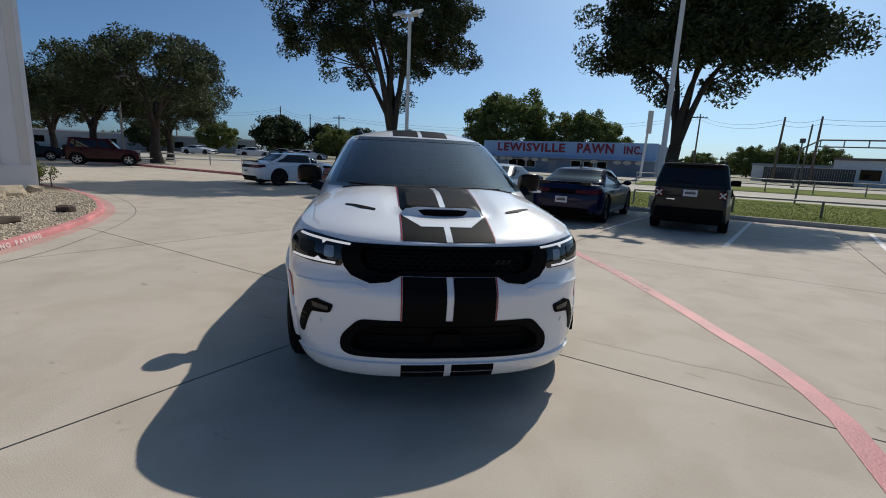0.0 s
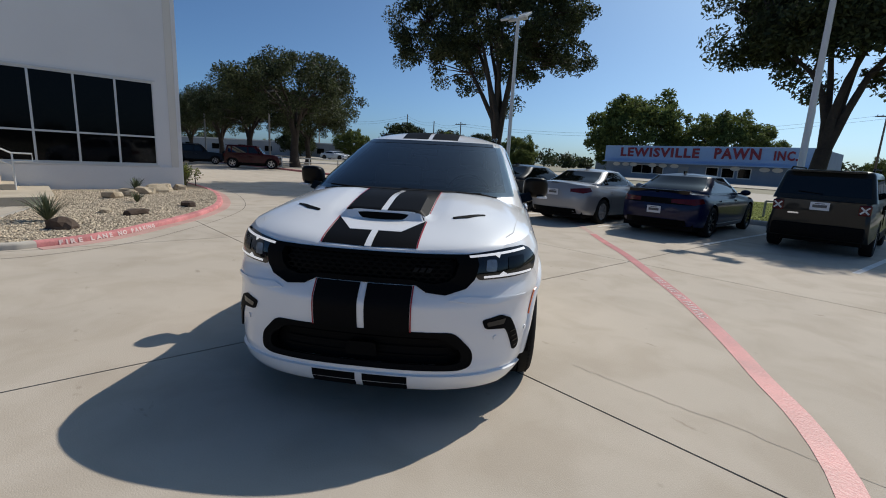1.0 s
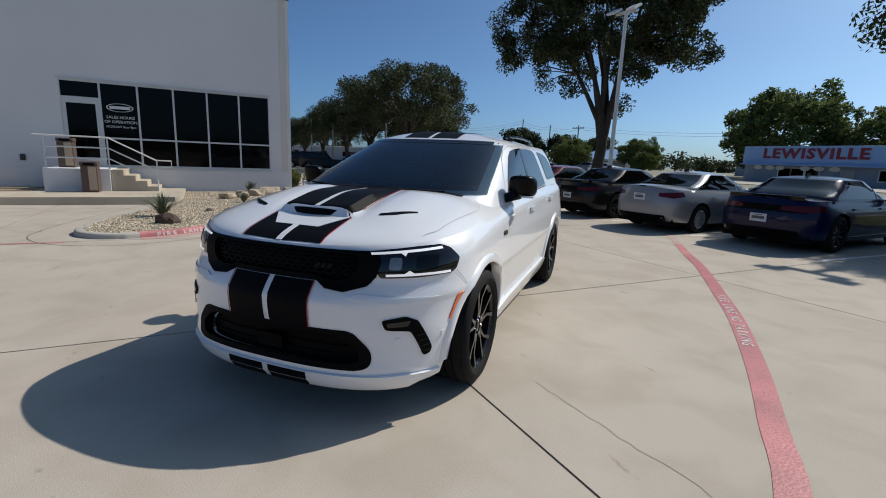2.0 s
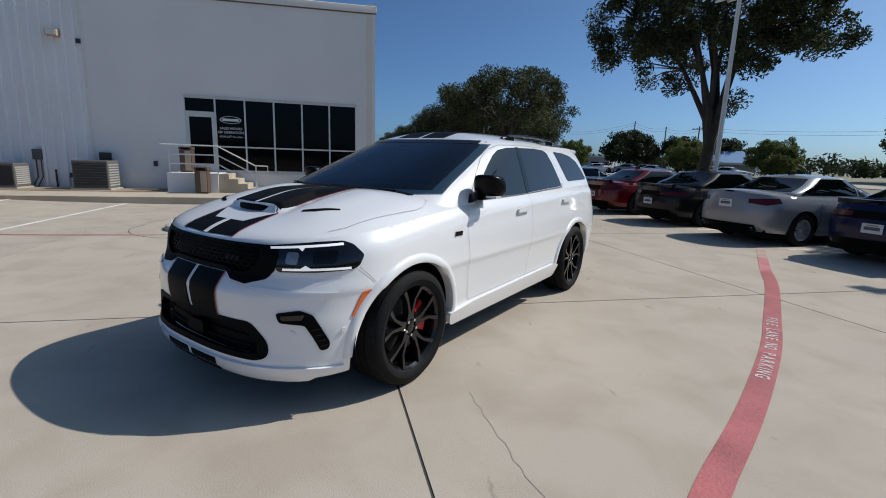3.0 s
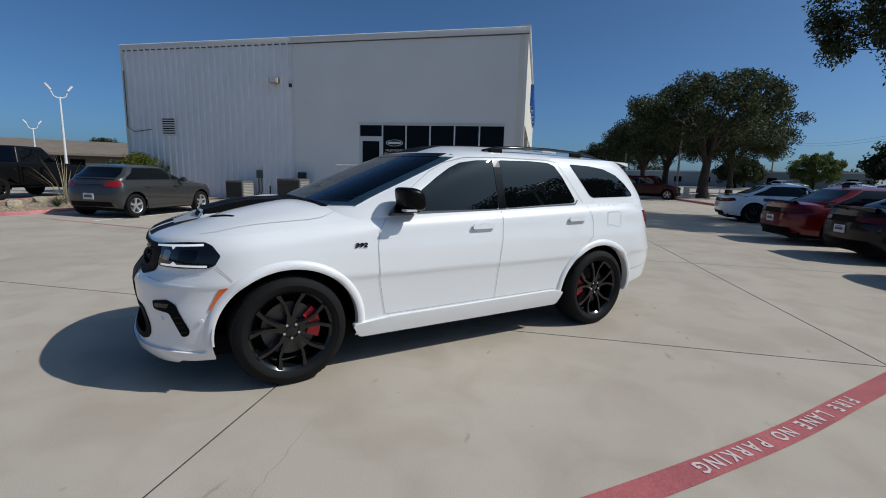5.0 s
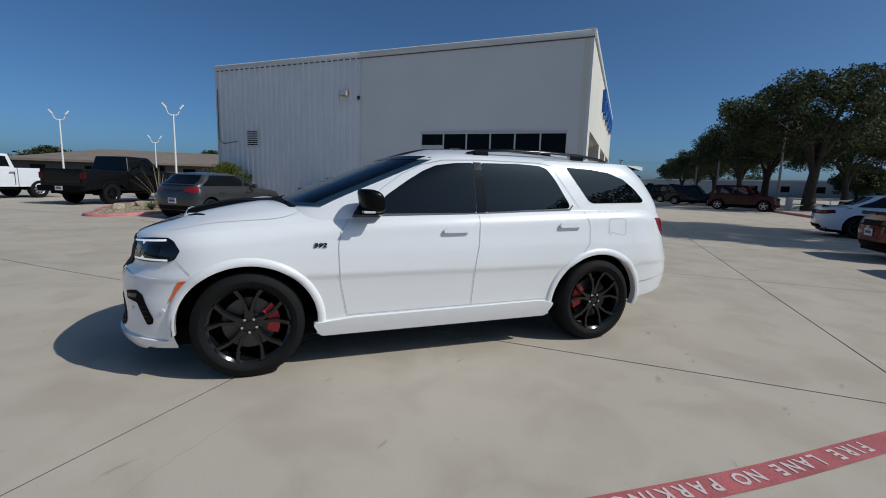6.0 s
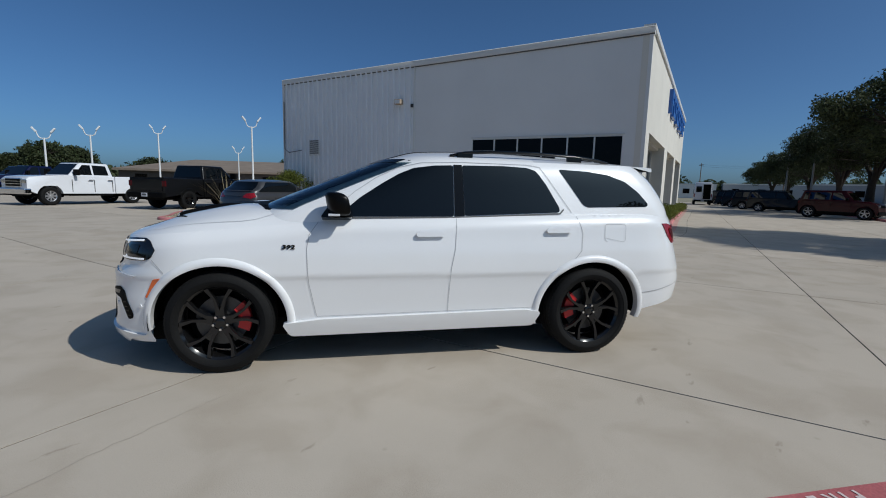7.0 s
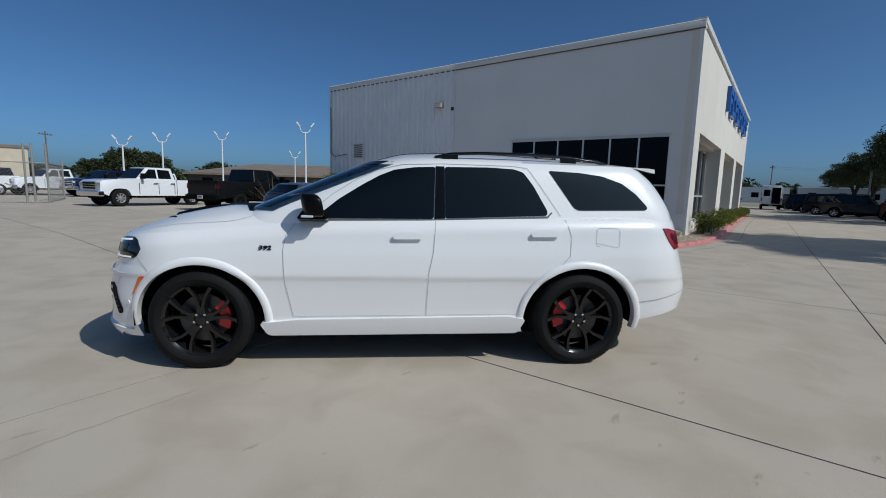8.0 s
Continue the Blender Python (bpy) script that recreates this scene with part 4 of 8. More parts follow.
def make_wheel(parent, m, R, width, rim_r, spokes, rim_mat, hero=False, caliper=None, outward=1):
    """One wheel: tyre and alloy rim; local y points outward."""
    w = width / 2
    wh = new("wheel")
    wh.parent = parent
    wh.matrix_basis = m
    n = 56 if hero else 28
    k = 0.012
    prof = [(rim_r - 0.004, -w * 0.86), (rim_r + 0.02, -w), (R - 0.035, -w), (R - 0.008, -w * 0.86), (R, -w * 0.6), (R, w * 0.6), (R - 0.008, w * 0.84),
            (R - 0.03, w * 0.97), (R - 0.06, w * 1.02), (rim_r + 0.04, w * 1.0), (rim_r + 0.012, w * 0.96), (rim_r - 0.004, w * 0.86)]
    if hero:
        prof = prof[:4] + [(R, -w * 0.7), (R, -w * 0.42), (R - k, -w * 0.41), (R - k, -w * 0.36), (R, -w * 0.35), (R, -w * 0.04), (R - k, -w * 0.03), (R - k, w * 0.02),
                           (R, w * 0.03), (R, w * 0.34), (R - k, w * 0.35), (R - k, w * 0.40), (R, w * 0.41), (R, w * 0.66)] + prof[6:]
    bm = revolve(bmesh.new(), prof, n)
    tyre = part("tyre", bm, M_TYRE, wh, "", 40)
    if hero:
        # shoulder blocks
        bm = bmesh.new()
        for q in range(72):
            a = 2 * math.pi * q / 72
            mm = Matrix.Rotation(-a, 4, 'Y')
            box(bm, -0.0105, 0.0105, w * 0.60, w * 0.83, R - 0.03, R - 0.0035, mm)
        tagged(part("tread_block", bm, M_TYRE, tyre), kind="stuff")
    rim = part("rim", revolve(bmesh.new(), [(rim_r, -w * 0.86), (rim_r - 0.02, -w * 0.7), (rim_r - 0.03, w * 0.2), (rim_r - 0.022, w * 0.74), (rim_r - 0.006, w * 0.84), (rim_r + 0.006, w * 0.90), (rim_r + 0.004, w * 0.80)], n), rim_mat, wh, "", 40)
    yf = w * 0.62
    bm = bmesh.new()
    if hero:
        for q in range(spokes):
            a = 2 * math.pi * q / spokes + math.pi / 2
            for side in (-1, 1):
                sp = [(0.055, 0.20 * side, yf + 0.012, 0.030), (0.115, 0.15 * side, yf + 0.018, 0.015), (0.19, 0.20 * side, yf + 0.020, 0.0125), (rim_r - 0.012, 0.32 * side, yf + 0.035, 0.020)]
                ring = []
                for r, da, yy, hw in sp:
                    c = Vector((r * math.cos(a + da), 0, r * math.sin(a + da)))
                    t = Vector((-math.sin(a + da), 0, math.cos(a + da)))
                    ring.append([c - t * hw + Vector((0, yy - 0.045, 0)), c - t * hw * 0.75 + Vector((0, yy, 0)), c + t * hw * 0.75 + Vector((0, yy, 0)), c + t * hw + Vector((0, yy - 0.045, 0))])
                vv = [[bm.verts.new(p) for p in r] for r in ring]
                for x, y in zip(vv, vv[1:]):
                    for e in range(4):
                        bm.faces.new((x[e], x[(e + 1) % 4], y[(e + 1) % 4], y[e]))
        part("spoke_set", bm, rim_mat, rim, "", 30)
    else:
        for q in range(spokes):
            a = 2 * math.pi * q / spokes + math.pi / 2
            mm = Matrix.Rotation(-a, 4, 'Y')
            v = [bm.verts.new(mm @ Vector(p)) for p in ((0.04, yf - 0.04, -0.03), (0.04, yf, -0.026), (0.04, yf, 0.026), (0.04, yf - 0.04, 0.03),
                                                        (rim_r - 0.01, yf - 0.02, -0.035), (rim_r - 0.01, yf + 0.02, -0.028), (rim_r - 0.01, yf + 0.02, 0.028), (rim_r - 0.01, yf - 0.02, 0.035))]
            for f in ((0, 1, 5, 4), (1, 2, 6, 5), (2, 3, 7, 6), (3, 0, 4, 7)):
                bm.faces.new([v[i] for i in f])
        part("spoke_set", bm, rim_mat, rim)
    part("hub", revolve(bmesh.new(), [(0.068, yf - 0.05), (0.066, yf - 0.004), (0.060, yf + 0.004), (0.036, yf + 0.006), (0.034, yf + 0.014), (0.030, yf + 0.016), (0.0, yf + 0.016)], 20), rim_mat, rim, "", 40)
    if hero:
        for q in range(5):
            a = 2 * math.pi * (q + 0.5) / 5 + math.pi / 2
            part("lug_nut", rod(bmesh.new(), (0.052 * math.cos(a), yf - 0.01, 0.052 * math.sin(a)), (0.052 * math.cos(a), yf + 0.022, 0.052 * math.sin(a)), 0.010, n=6), M_CHROME, rim)
    part("brake_disc", revolve(bmesh.new(), [(0.08, w * 0.05), (0.19 if hero else 0.14, w * 0.05), (0.19 if hero else 0.14, w * 0.2), (0.08, w * 0.2), (0.07, w * 0.4)], n), M_DISC, wh, "", 40)
    part("barrel_back", revolve(bmesh.new(), [(0.0, -w * 0.3), (rim_r - 0.03, -w * 0.3)], n), M_BLACK, wh)
    if caliper is not None:
        bm = bmesh.new()
        lo, hi = [], []
        n2 = 8
        rows = []
        for yy in (0.0, w * 0.42):
            rows.append([Vector((r * math.cos(q), yy, r * math.sin(q))) for r, q in
                         [(0.125, radians(lerp(-34, 34, k / n2))) for k in range(n2 + 1)] + [(0.212, radians(lerp(34, -34, k / n2))) for k in range(n2 + 1)]])
        va = [[bm.verts.new(Matrix.Rotation(-caliper, 4, 'Y') @ p) for p in r] for r in rows]
        m3 = len(va[0])
        for k in range(m3):
            bm.faces.new((va[0][k], va[0][(k + 1) % m3], va[1][(k + 1) % m3], va[1][k]))
        bm.faces.new(va[1])
        part("brake_caliper", bm, M_CALIPER, wh)
    return wh


def put_wheels(car, S, track, R, width, rim_r, spokes, rim_mat, hero=False, calipers=None):
    first = None
    for hu, nm in ((0.0, 0), (-S.wb, 1)):
        for sgn in (1, -1):
            m = pose(hu, sgn * track, R, 0, 0, 0 if sgn > 0 else 180)
            if hero or first is None:
                wh = make_wheel(car, m, R, width, rim_r, spokes, rim_mat, hero, calipers[nm] if calipers and sgn > 0 else (math.pi - calipers[nm] if calipers else None))
                first = first or wh
            else:
                copy_thing(first, m)


# ---- the white SUV ----
def hero_car():
    car = thing("suv_car", "white SUV with twin black racing stripes and black wheels", "car", pose(-1.4607, 3.4303, 0, 0, 0, -49.25) @ Matrix.Diagonal((1, 1.04, 1, 1)))

    def scoop(u, y):
        if not -0.25 < u < 0.60:
            return 0.0
        a = ease(0.50, 0.46, u) * ease(-0.22, 0.25, u)
        b = ease(0.60, 0.30, u) * ease(-0.25, -0.05, u)
        return 0.046 * a * ease(0.270, 0.225, abs(y)) + 0.020 * b * ease(0.285, 0.37, abs(y)) * ease(0.70, 0.48, abs(y))

    F = curve_of((0.20, 0.86), (0.26, 0.935), (0.33, 0.945), (0.40, 0.925), (0.50, 0.918), (0.62, 0.938), (0.70, 0.944), (0.77, 0.905), (0.82, 0.868), (0.90, 0.857), (1.0, 0.828), (1.05, 0.80))
    R = curve_of((0.30, -4.00), (0.42, -4.16), (0.62, -4.20), (0.74, -4.17), (0.95, -4.11), (1.25, -4.04))
    W = curve_of((0.22, 0.875), (0.40, 0.930), (0.56, 0.948), (0.66, 0.958), (0.722, 0.967), (0.742, 0.976), (0.90, 0.966), (1.05, 0.945), (1.25, 0.925))
    ztop = curve_of((-4.1, 1.245), (-3.4, 1.24), (-2.0, 1.205), (-0.9, 1.17), (-0.5, 1.135), (0.0, 1.09), (0.46, 1.045), (0.825, 1.0))
    zc = curve_of((-4.1, 1.25), (-1.2, 1.26), (-0.25, 1.262), (0.0, 1.232), (0.2, 1.192), (0.48, 1.122), (0.66, 1.070), (0.76, 1.035), (0.825, 1.0))
    zbot = curve_of((-4.2, 0.50), (-3.85, 0.43), (-3.5, 0.36), (-3.4, 0.285), (-2.5, 0.27), (-0.5, 0.265), (0.45, 0.235), (0.9, 0.202))
    Fg = curve_of((1.10, 0.02), (1.25, -0.24), (1.45, -0.70), (1.60, -1.06), (1.68, -1.26))
    Rg = curve_of((1.10, -4.03), (1.25, -4.02), (1.50, -3.90), (1.68, -3.735))
    Wg = curve_of((1.10, 0.905), (1.22, 0.868), (1.40, 0.808), (1.55, 0.755), (1.63, 0.72), (1.68, 0.68))
    zrc = curve_of((-3.72, 1.68), (-3.55, 1.715), (-3.0, 1.755), (-2.2, 1.785), (-1.6, 1.765), (-1.26, 1.68))
    S = Shell(F, R, W, ztop, zc, zbot, Fg, Rg, Wg, 1.68, zrc, 1.10, pf=curve_of((0.20, 2.8), (0.50, 2.8), (0.64, 2.5), (0.72, 2.4), (1.1, 2.4)), wb=3.042, bump=scoop, rcrown=2.6, pgf=3.3, crown=5.0, gr=0.44, pgr=3.2, pr=3.7)
    HZ, AX, AZ = 0.386, 0.495, 0.456

    def grille_hole(c):
        return c.x > 0.6 and abs(c.y) < 0.53 - 0.08 * (1 - ease(0.80, 0.9, c.z)) and 0.82 < c.z < 0.975

    def intake_hole(c):
        return c.x > 0.6 and abs(c.y) < 0.57 - 0.09 * ease(0.44, 0.54, c.z) and 0.362 < c.z < 0.545

    def screen_hole(c):
        if 1.27 < c.z < 1.62 and abs(c.y) < 0.86 * Wg(c.z) and abs(c.x - S.cab_front(c.y, c.z).x) < 0.06:
            return True
        return -0.95 < c.x < -0.44 and abs(c.y) < 0.66 and 1.20 < c.z < 1.40 and c.x < Fg(1.26)

    body = part("body", shell_mesh(S, 0.024, 48, (AX, AZ), HZ, (grille_hole, intake_hole), pane=screen_hole), M_WHITEPAINT, car, "glossy white painted body", 32)
    part("underbody", boxm(-3.55, 0.55, -0.72, 0.72, 0.20, 0.36, 0.03), M_BLACK, car)
    part("grille_box", boxm(0.42, 0.56, -0.62, 0.62, 0.36, 1.0), M_BLACK, car)
    for hu in (0.0, -S.wb):
        for sgn in (1, -1):
            part("wheel_well", wheel_well(bmesh.new(), hu, HZ, AX + 0.005, 0.50, 0.925, sgn, 24, AZ + 0.005), M_BLACK, car)

    def fy(y, z):
        return (math.copysign(S.phi_front(y, z), y), z)

    def front_s(phi, z):
        p = S.front(abs(phi), z)
        return Vector((p.x, math.copysign(p.y, phi), p.z))

    def fsurf(y, z):
        return front_s(*fy(y, z))

    FR = on(fsurf)

    def fr_patch(name, poly, mat, lift=0.005, skirt=0.03, step=0.04, label="", parent=None, both=False):
        bm = patch(poly, FR, step, lift, skirt)
        if both:
            patch([(-a, b) for a, b in poly], FR, step, lift, skirt, bm)
        return part(name, bm, mat, parent or car, label, 35)

    # grille surround, mesh and intake
    g_out = [(-0.60, 0.985), (0.60, 0.985), (0.605, 0.93), (0.585, 0.85), (0.545, 0.80), (0.44, 0.768), (0.335, 0.78), (0.275, 0.812), (-0.275, 0.812), (-0.335, 0.78), (-0.44, 0.768), (-0.545, 0.80), (-0.585, 0.85), (-0.605, 0.93)]
    g_in = [(-0.49, 0.965), (0.49, 0.965), (0.50, 0.93), (0.48, 0.87), (0.45, 0.84), (0.38, 0.822), (0.32, 0.828), (0.25, 0.842), (-0.25, 0.842), (-0.32, 0.828), (-0.38, 0.822), (-0.45, 0.84), (-0.48, 0.87), (-0.50, 0.93)]
    n = len(g_out)
    bm = bmesh.new()
    for k in range(n):
        a, b, c, d = g_out[k], g_out[(k + 1) % n], g_in[(k + 1) % n], g_in[k]
        patch([a, b, c, d], FR, 0.04, 0.008, 0.05, bm)
    grille = part("grille", bm, M_GRILLE, car, "gloss black grille surround", 35)
    part("grille_backing", patch(g_in, FR, 0.06, -0.055, 0), M_BLACK, grille)
    bm = bmesh.new()
    for r in range(6):
        z = 0.845 + r * 0.0235
        for k in range(-9, 10):
            y = k * 0.052 + (0.026 if r % 2 else 0)
            if abs(y) < 0.45 - 0.25 * max(0, 0.87 - z):
                strip(bm, [(y - 0.026, z), (y - 0.012, z + 0.0117), (y + 0.012, z + 0.0117), (y + 0.026, z)], 0.007, FR, -0.012)
                strip(bm, [(y - 0.026, z), (y - 0.012, z - 0.0117), (y + 0.012, z - 0.0117), (y + 0.026, z)], 0.007, FR, -0.012)
    part("grille_mesh", bm, M_GRILLE, grille)
    bm = bmesh.new()
    for k in range(3):
        patch([(0.255 + 0.035 * k, 0.885), (0.28 + 0.035 * k, 0.885), (0.295 + 0.035 * k, 0.91), (0.27 + 0.035 * k, 0.91)], FR, 0.05, 0.004, 0.012, bm)
    part("grille_badge", bm, M_TYRE, grille)
    i_out = round_poly([(-0.50, 0.562), (0.50, 0.562), (0.60, 0.45), (0.60, 0.365), (0.54, 0.342), (-0.54, 0.342), (-0.60, 0.365), (-0.60, 0.45)], 0.04)
    i_in = round_poly([(-0.43, 0.53), (0.43, 0.53), (0.54, 0.45), (0.54, 0.385), (0.49, 0.372), (-0.49, 0.372), (-0.54, 0.385), (-0.54, 0.45)], 0.04)
    bm = bmesh.new()
    for k in range(len(i_out)):
        patch([i_out[k], i_out[(k + 1) % len(i_out)], i_in[(k + 1) % len(i_out)], i_in[k]], FR, 0.05, 0.006, 0.05, bm)
    intake = part("lower_intake", bm, M_BLACK, car, "black lower air intake", 35)
    part("intake_backing", patch(i_in, FR, 0.08, -0.06, 0), M_BLACK, intake)
    for z in (0.405, 0.45, 0.495):
        part("intake_slat", strip(bmesh.new(), [(-0.47, z), (0.47, z)], 0.010, FR, -0.045), M_BLACK, intake)
    part("intake_sensor", patch(round_poly([(-0.09, 0.40), (0.09, 0.40), (0.08, 0.475), (-0.08, 0.475)], 0.02), FR, 0.05, -0.005, 0.03), M_GRILLE, intake)

    # headlamps
    for sgn in (1, -1):
        FS = on(lambda y, z: fsurf(y, z), 1, 1) if sgn > 0 else on(lambda y, z: fsurf(-y, z), 1, -1)
        FP = on(lambda a, z: front_s(100 * a * sgn, z), 1, sgn)
        lamp = part("headlamp", patch(round_poly([(0.288, 0.982), (0.40, 0.998), (0.52, 1.012), (0.63, 1.018), (0.672, 1.000), (0.715, 0.940), (0.690, 0.880), (0.655, 0.862), (0.50, 0.850), (0.345, 0.845)], 0.012), FP, 0.03, 0.006, 0.03),
                    M_LAMPGLASS, car, "dark smoked headlamp with lit running light bars", 35)
        part("light_bar", patch([(0.431, 0.980), (0.447, 0.962), (0.463, 0.983)], FP, 0.02, 0.0105, 0.003, strip(bmesh.new(), [(0.318, 0.972), (0.47, 0.986), (0.628, 1.000)], 0.012, FP, 0.011, 0.02)), M_DRL, lamp)
        part("light_bar", patch([(0.436, 0.868), (0.482, 0.870), (0.459, 0.888)], FP, 0.02, 0.0105, 0.003, strip(bmesh.new(), [(0.366, 0.861), (0.50, 0.867), (0.652, 0.873)], 0.013, FP, 0.011, 0.02)), M_DRL, lamp)
        part("projector", patch(round_poly([(0.375, 0.892), (0.425, 0.890), (0.432, 0.955), (0.385, 0.955)], 0.012), FP, 0.02, 0.009, 0.004), M_PROJ, lamp, "ribbed reflector behind the lens", 40)
        part("projector", patch(round_poly([(0.485, 0.895), (0.585, 0.90), (0.60, 0.970), (0.495, 0.965)], 0.015), FP, 0.03, 0.009, 0.004), M_GLOSSBLACK, lamp, "", 40)
        fog = part("corner_vent", patch(round_poly([(0.372, 0.626), (0.47, 0.646), (0.525, 0.618), (0.605, 0.455), (0.600, 0.418), (0.565, 0.410), (0.488, 0.562), (0.380, 0.574)], 0.014), FP, 0.025, 0.007, 0.03), M_BLACK, car, "black corner vent with a fog lamp", 35)
        part("fog_lamp", patch(round_poly([(0.392, 0.588), (0.478, 0.592), (0.492, 0.622), (0.390, 0.612)], 0.008), FP, 0.03, 0.010, 0.005), M_LAMPGLASS, fog)
        for k in range(4):
            z = 0.440 + k * 0.032
            part("vent_slat", strip(bmesh.new(), [(0.560 - 0.014 * k, z), (0.594 - 0.013 * k, z + 0.006)], 0.006, FP, 0.011), M_GLOSSBLACK, fog)
        part("park_sensor", rod(bmesh.new(), FP(0.43, 0.515, -0.01), FP(0.43, 0.515, 0.006), 0.014, n=14), M_WHITEPAINT, car)
        part("park_sensor", rod(bmesh.new(), FP(0.665, 0.52, -0.01), FP(0.665, 0.52, 0.006), 0.014, n=14), M_WHITEPAINT, car)
        part("panel_seam", strip(bmesh.new(), [(0.693, 0.872), (0.775, 0.775)], 0.004, FP, 0.004, 0.02), M_SEAM, car)
        # crease above the vent
        part("bumper_crease", patch([(0.46, 0.742), (0.70, 0.712), (0.84, 0.722), (0.875, 0.742), (0.70, 0.748), (0.52, 0.762)], FS, 0.03, 0.008, 0.010), M_WHITEPAINT, car, "", 60)
    part("splitter", patch([(-0.86, 0.300), (-0.74, 0.226), (0.74, 0.226), (0.86, 0.300), (0.74, 0.315), (-0.74, 0.315)], FR, 0.04, 0.018, 0.03), M_WHITEPAINT, car, "white front splitter lip", 40)

    # stripes
    def top_s(u, y):
        return Vector((u, y, S.top(u, y)))

    def roof_s(u, y):
        return Vector((u, y, S.roof(u, y)))

    TOP, ROOFS = on(top_s, 1, 1), on(roof_s, 1, 1)
    for sgn in (1, -1):
        a, b = (0.020, 0.262) if sgn > 0 else (-0.262, -0.020)
        part("hood_stripe", patch([(-0.30, a), (0.818, a), (0.805, b), (-0.30, b)] if sgn > 0 else [(-0.30, a), (0.805, a), (0.818, b), (-0.30, b)], TOP, 0.04, 0.0035, 0.004), M_STRIPE, car, "satin black racing stripe", 40)
        e = sgn * 0.268
        part("pinstripe", strip(bmesh.new(), [(-0.30, e), (0.803, e)], 0.007, TOP, 0.004, 0.04), M_PINSTRIPE, car, "thin red pinstripe")
        part("roof_stripe", patch([(-3.6, a), (-1.30, a), (-1.31, b), (-3.6, b)] if sgn > 0 else [(-3.6, a), (-1.31, a), (-1.30, b), (-3.6, b)], ROOFS, 0.06, 0.004, 0.004), M_STRIPE, car, "", 40)
        for z0, z1 in ((0.562, 0.808), (0.236, 0.310)):
            lf = 0.0065 if z0 > 0.5 else 0.0215
            part("bumper_stripe", patch([(a, z0), (b, z0), (b, z1), (a, z1)], FR, 0.04, lf, 0.006), M_STRIPE, car, "", 40)
            if z0 > 0.5:
                part("pinstripe", strip(bmesh.new(), [(e, z0), (e, z1)], 0.007, FR, lf + 0.0005, 0.04), M_PINSTRIPE, car)
    # scoop: pale ramp, white rim and the dark mouth in it
    part("scoop_ramp", patch([(0.470, -0.262), (0.505, -0.256), (0.66, -0.150), (0.66, -0.018), (0.818, -0.018), (0.818, 0.018), (0.66, 0.018), (0.66, 0.150), (0.505, 0.256), (0.470, 0.262)], TOP, 0.03, 0.006, 0.004), M_WHITEPAINT, car, "", 40)

    def scoop_face(y, h, half, rise, p):
        t = min(1.0, abs(y) / half)
        return Vector((0.502 - 0.045 * (y / 0.25) ** 2 - 0.012 * h, y, S.top(0.53, y) + 0.010 * (y / 0.25) ** 2 + h * rise * (1 - t ** p)))

    part("scoop_rim", patch([(-0.262, -0.25), (0.262, -0.25), (0.262, 1.0), (-0.262, 1.0)], on(lambda y, h: scoop_face(y, h, 0.275, 0.066, 5.0), 1, 1), 0.02, 0.004, 0.010), M_WHITEPAINT, car, "white rim round the scoop opening", 40)
    part("scoop_mouth", patch([(-0.226, 0.0), (0.226, 0.0), (0.226, 1.0), (-0.226, 1.0)], on(lambda y, h: scoop_face(y, h, 0.228, 0.041, 3.2) + Vector((0.004, 0, 0.012)), 1, 1), 0.02, 0.006, 0.0), M_BLACK, car, "black air scoop opening")
    for sgn in (1, -1):
        part("hood_vent", patch(round_poly([(0.420, sgn * 0.415), (0.440, sgn * 0.42), (0.405, sgn * 0.51), (0.305, sgn * 0.61), (0.292, sgn * 0.605), (0.375, sgn * 0.50)][::sgn], 0.008), TOP, 0.03, 0.004, 0.004), M_BLACK, car, "", 40)
        part("hood_seam", strip(bmesh.new(), [(0.52, sgn * 0.74), (0.42, sgn * 0.785), (0.187, sgn * 0.807), (0.0, sgn * 0.822), (-0.16, sgn * 0.832), (-0.24, sgn * 0.825), (-0.298, sgn * 0.806), (-0.36, sgn * 0.77), (-0.40, sgn * 0.73)], 0.004, TOP, 0.004), M_SEAM2, car)

    # glass
    CF = on(lambda y, z: S.cab_front(y, z), 1, 1)
    zs = [1.235, 1.35, 1.45, 1.55, 1.64]
    left = [(S.Wg(z) * 0.925, z) for z in zs]
    bm = patch([(-y, z) for y, z in left] + left[::-1], CF, 0.05, 0.005, 0.008)
    bmesh.ops.reverse_faces(bm, faces=bm.faces)
    part("windscreen", bm, M_SCREEN, car, "dark tinted windscreen", 40)
    # cabin seen through the windscreen
    bm = bmesh.new()
    for sgn in (1, -1):
        rows = []
        for z in (1.02, 1.2, 1.35, 1.5, 1.62, 1.66):
            ring = [p for p in S.cab_ring(max(1.1, z), 0.08)]
            k0 = len(ring) // 5
            rows.append([Vector((p.x + (0.08 if p.x < -3 else 0.0), sgn * max(0.0, p.y - 0.045), z)) for p in ring[k0:]])
        add_grid(bm, rows, flip=sgn > 0)
    part("cabin_lining", bm, M_LINING, car, "dark grey cabin lining", 50)
    part("headliner", boxm(-3.5, -1.45, -0.62, 0.62, 1.655, 1.665), M_LINING, car)
    part("cabin_floor", boxm(-3.5, -0.35, -0.80, 0.80, 1.0, 1.03), M_LINING, car)
    dash = part("dashboard", boxm(-0.92, -0.36, -0.74, 0.74, 1.05, 1.215, 0.05), M_LINING, car, "black dashboard top", 40)
    part("instrument_hood", boxm(-0.95, -0.75, 0.22, 0.58, 1.18, 1.27, 0.04), M_LINING, dash, "", 40)
    wheel_m = pose(-1.05, 0.40, 1.20, 0, 62, 0)
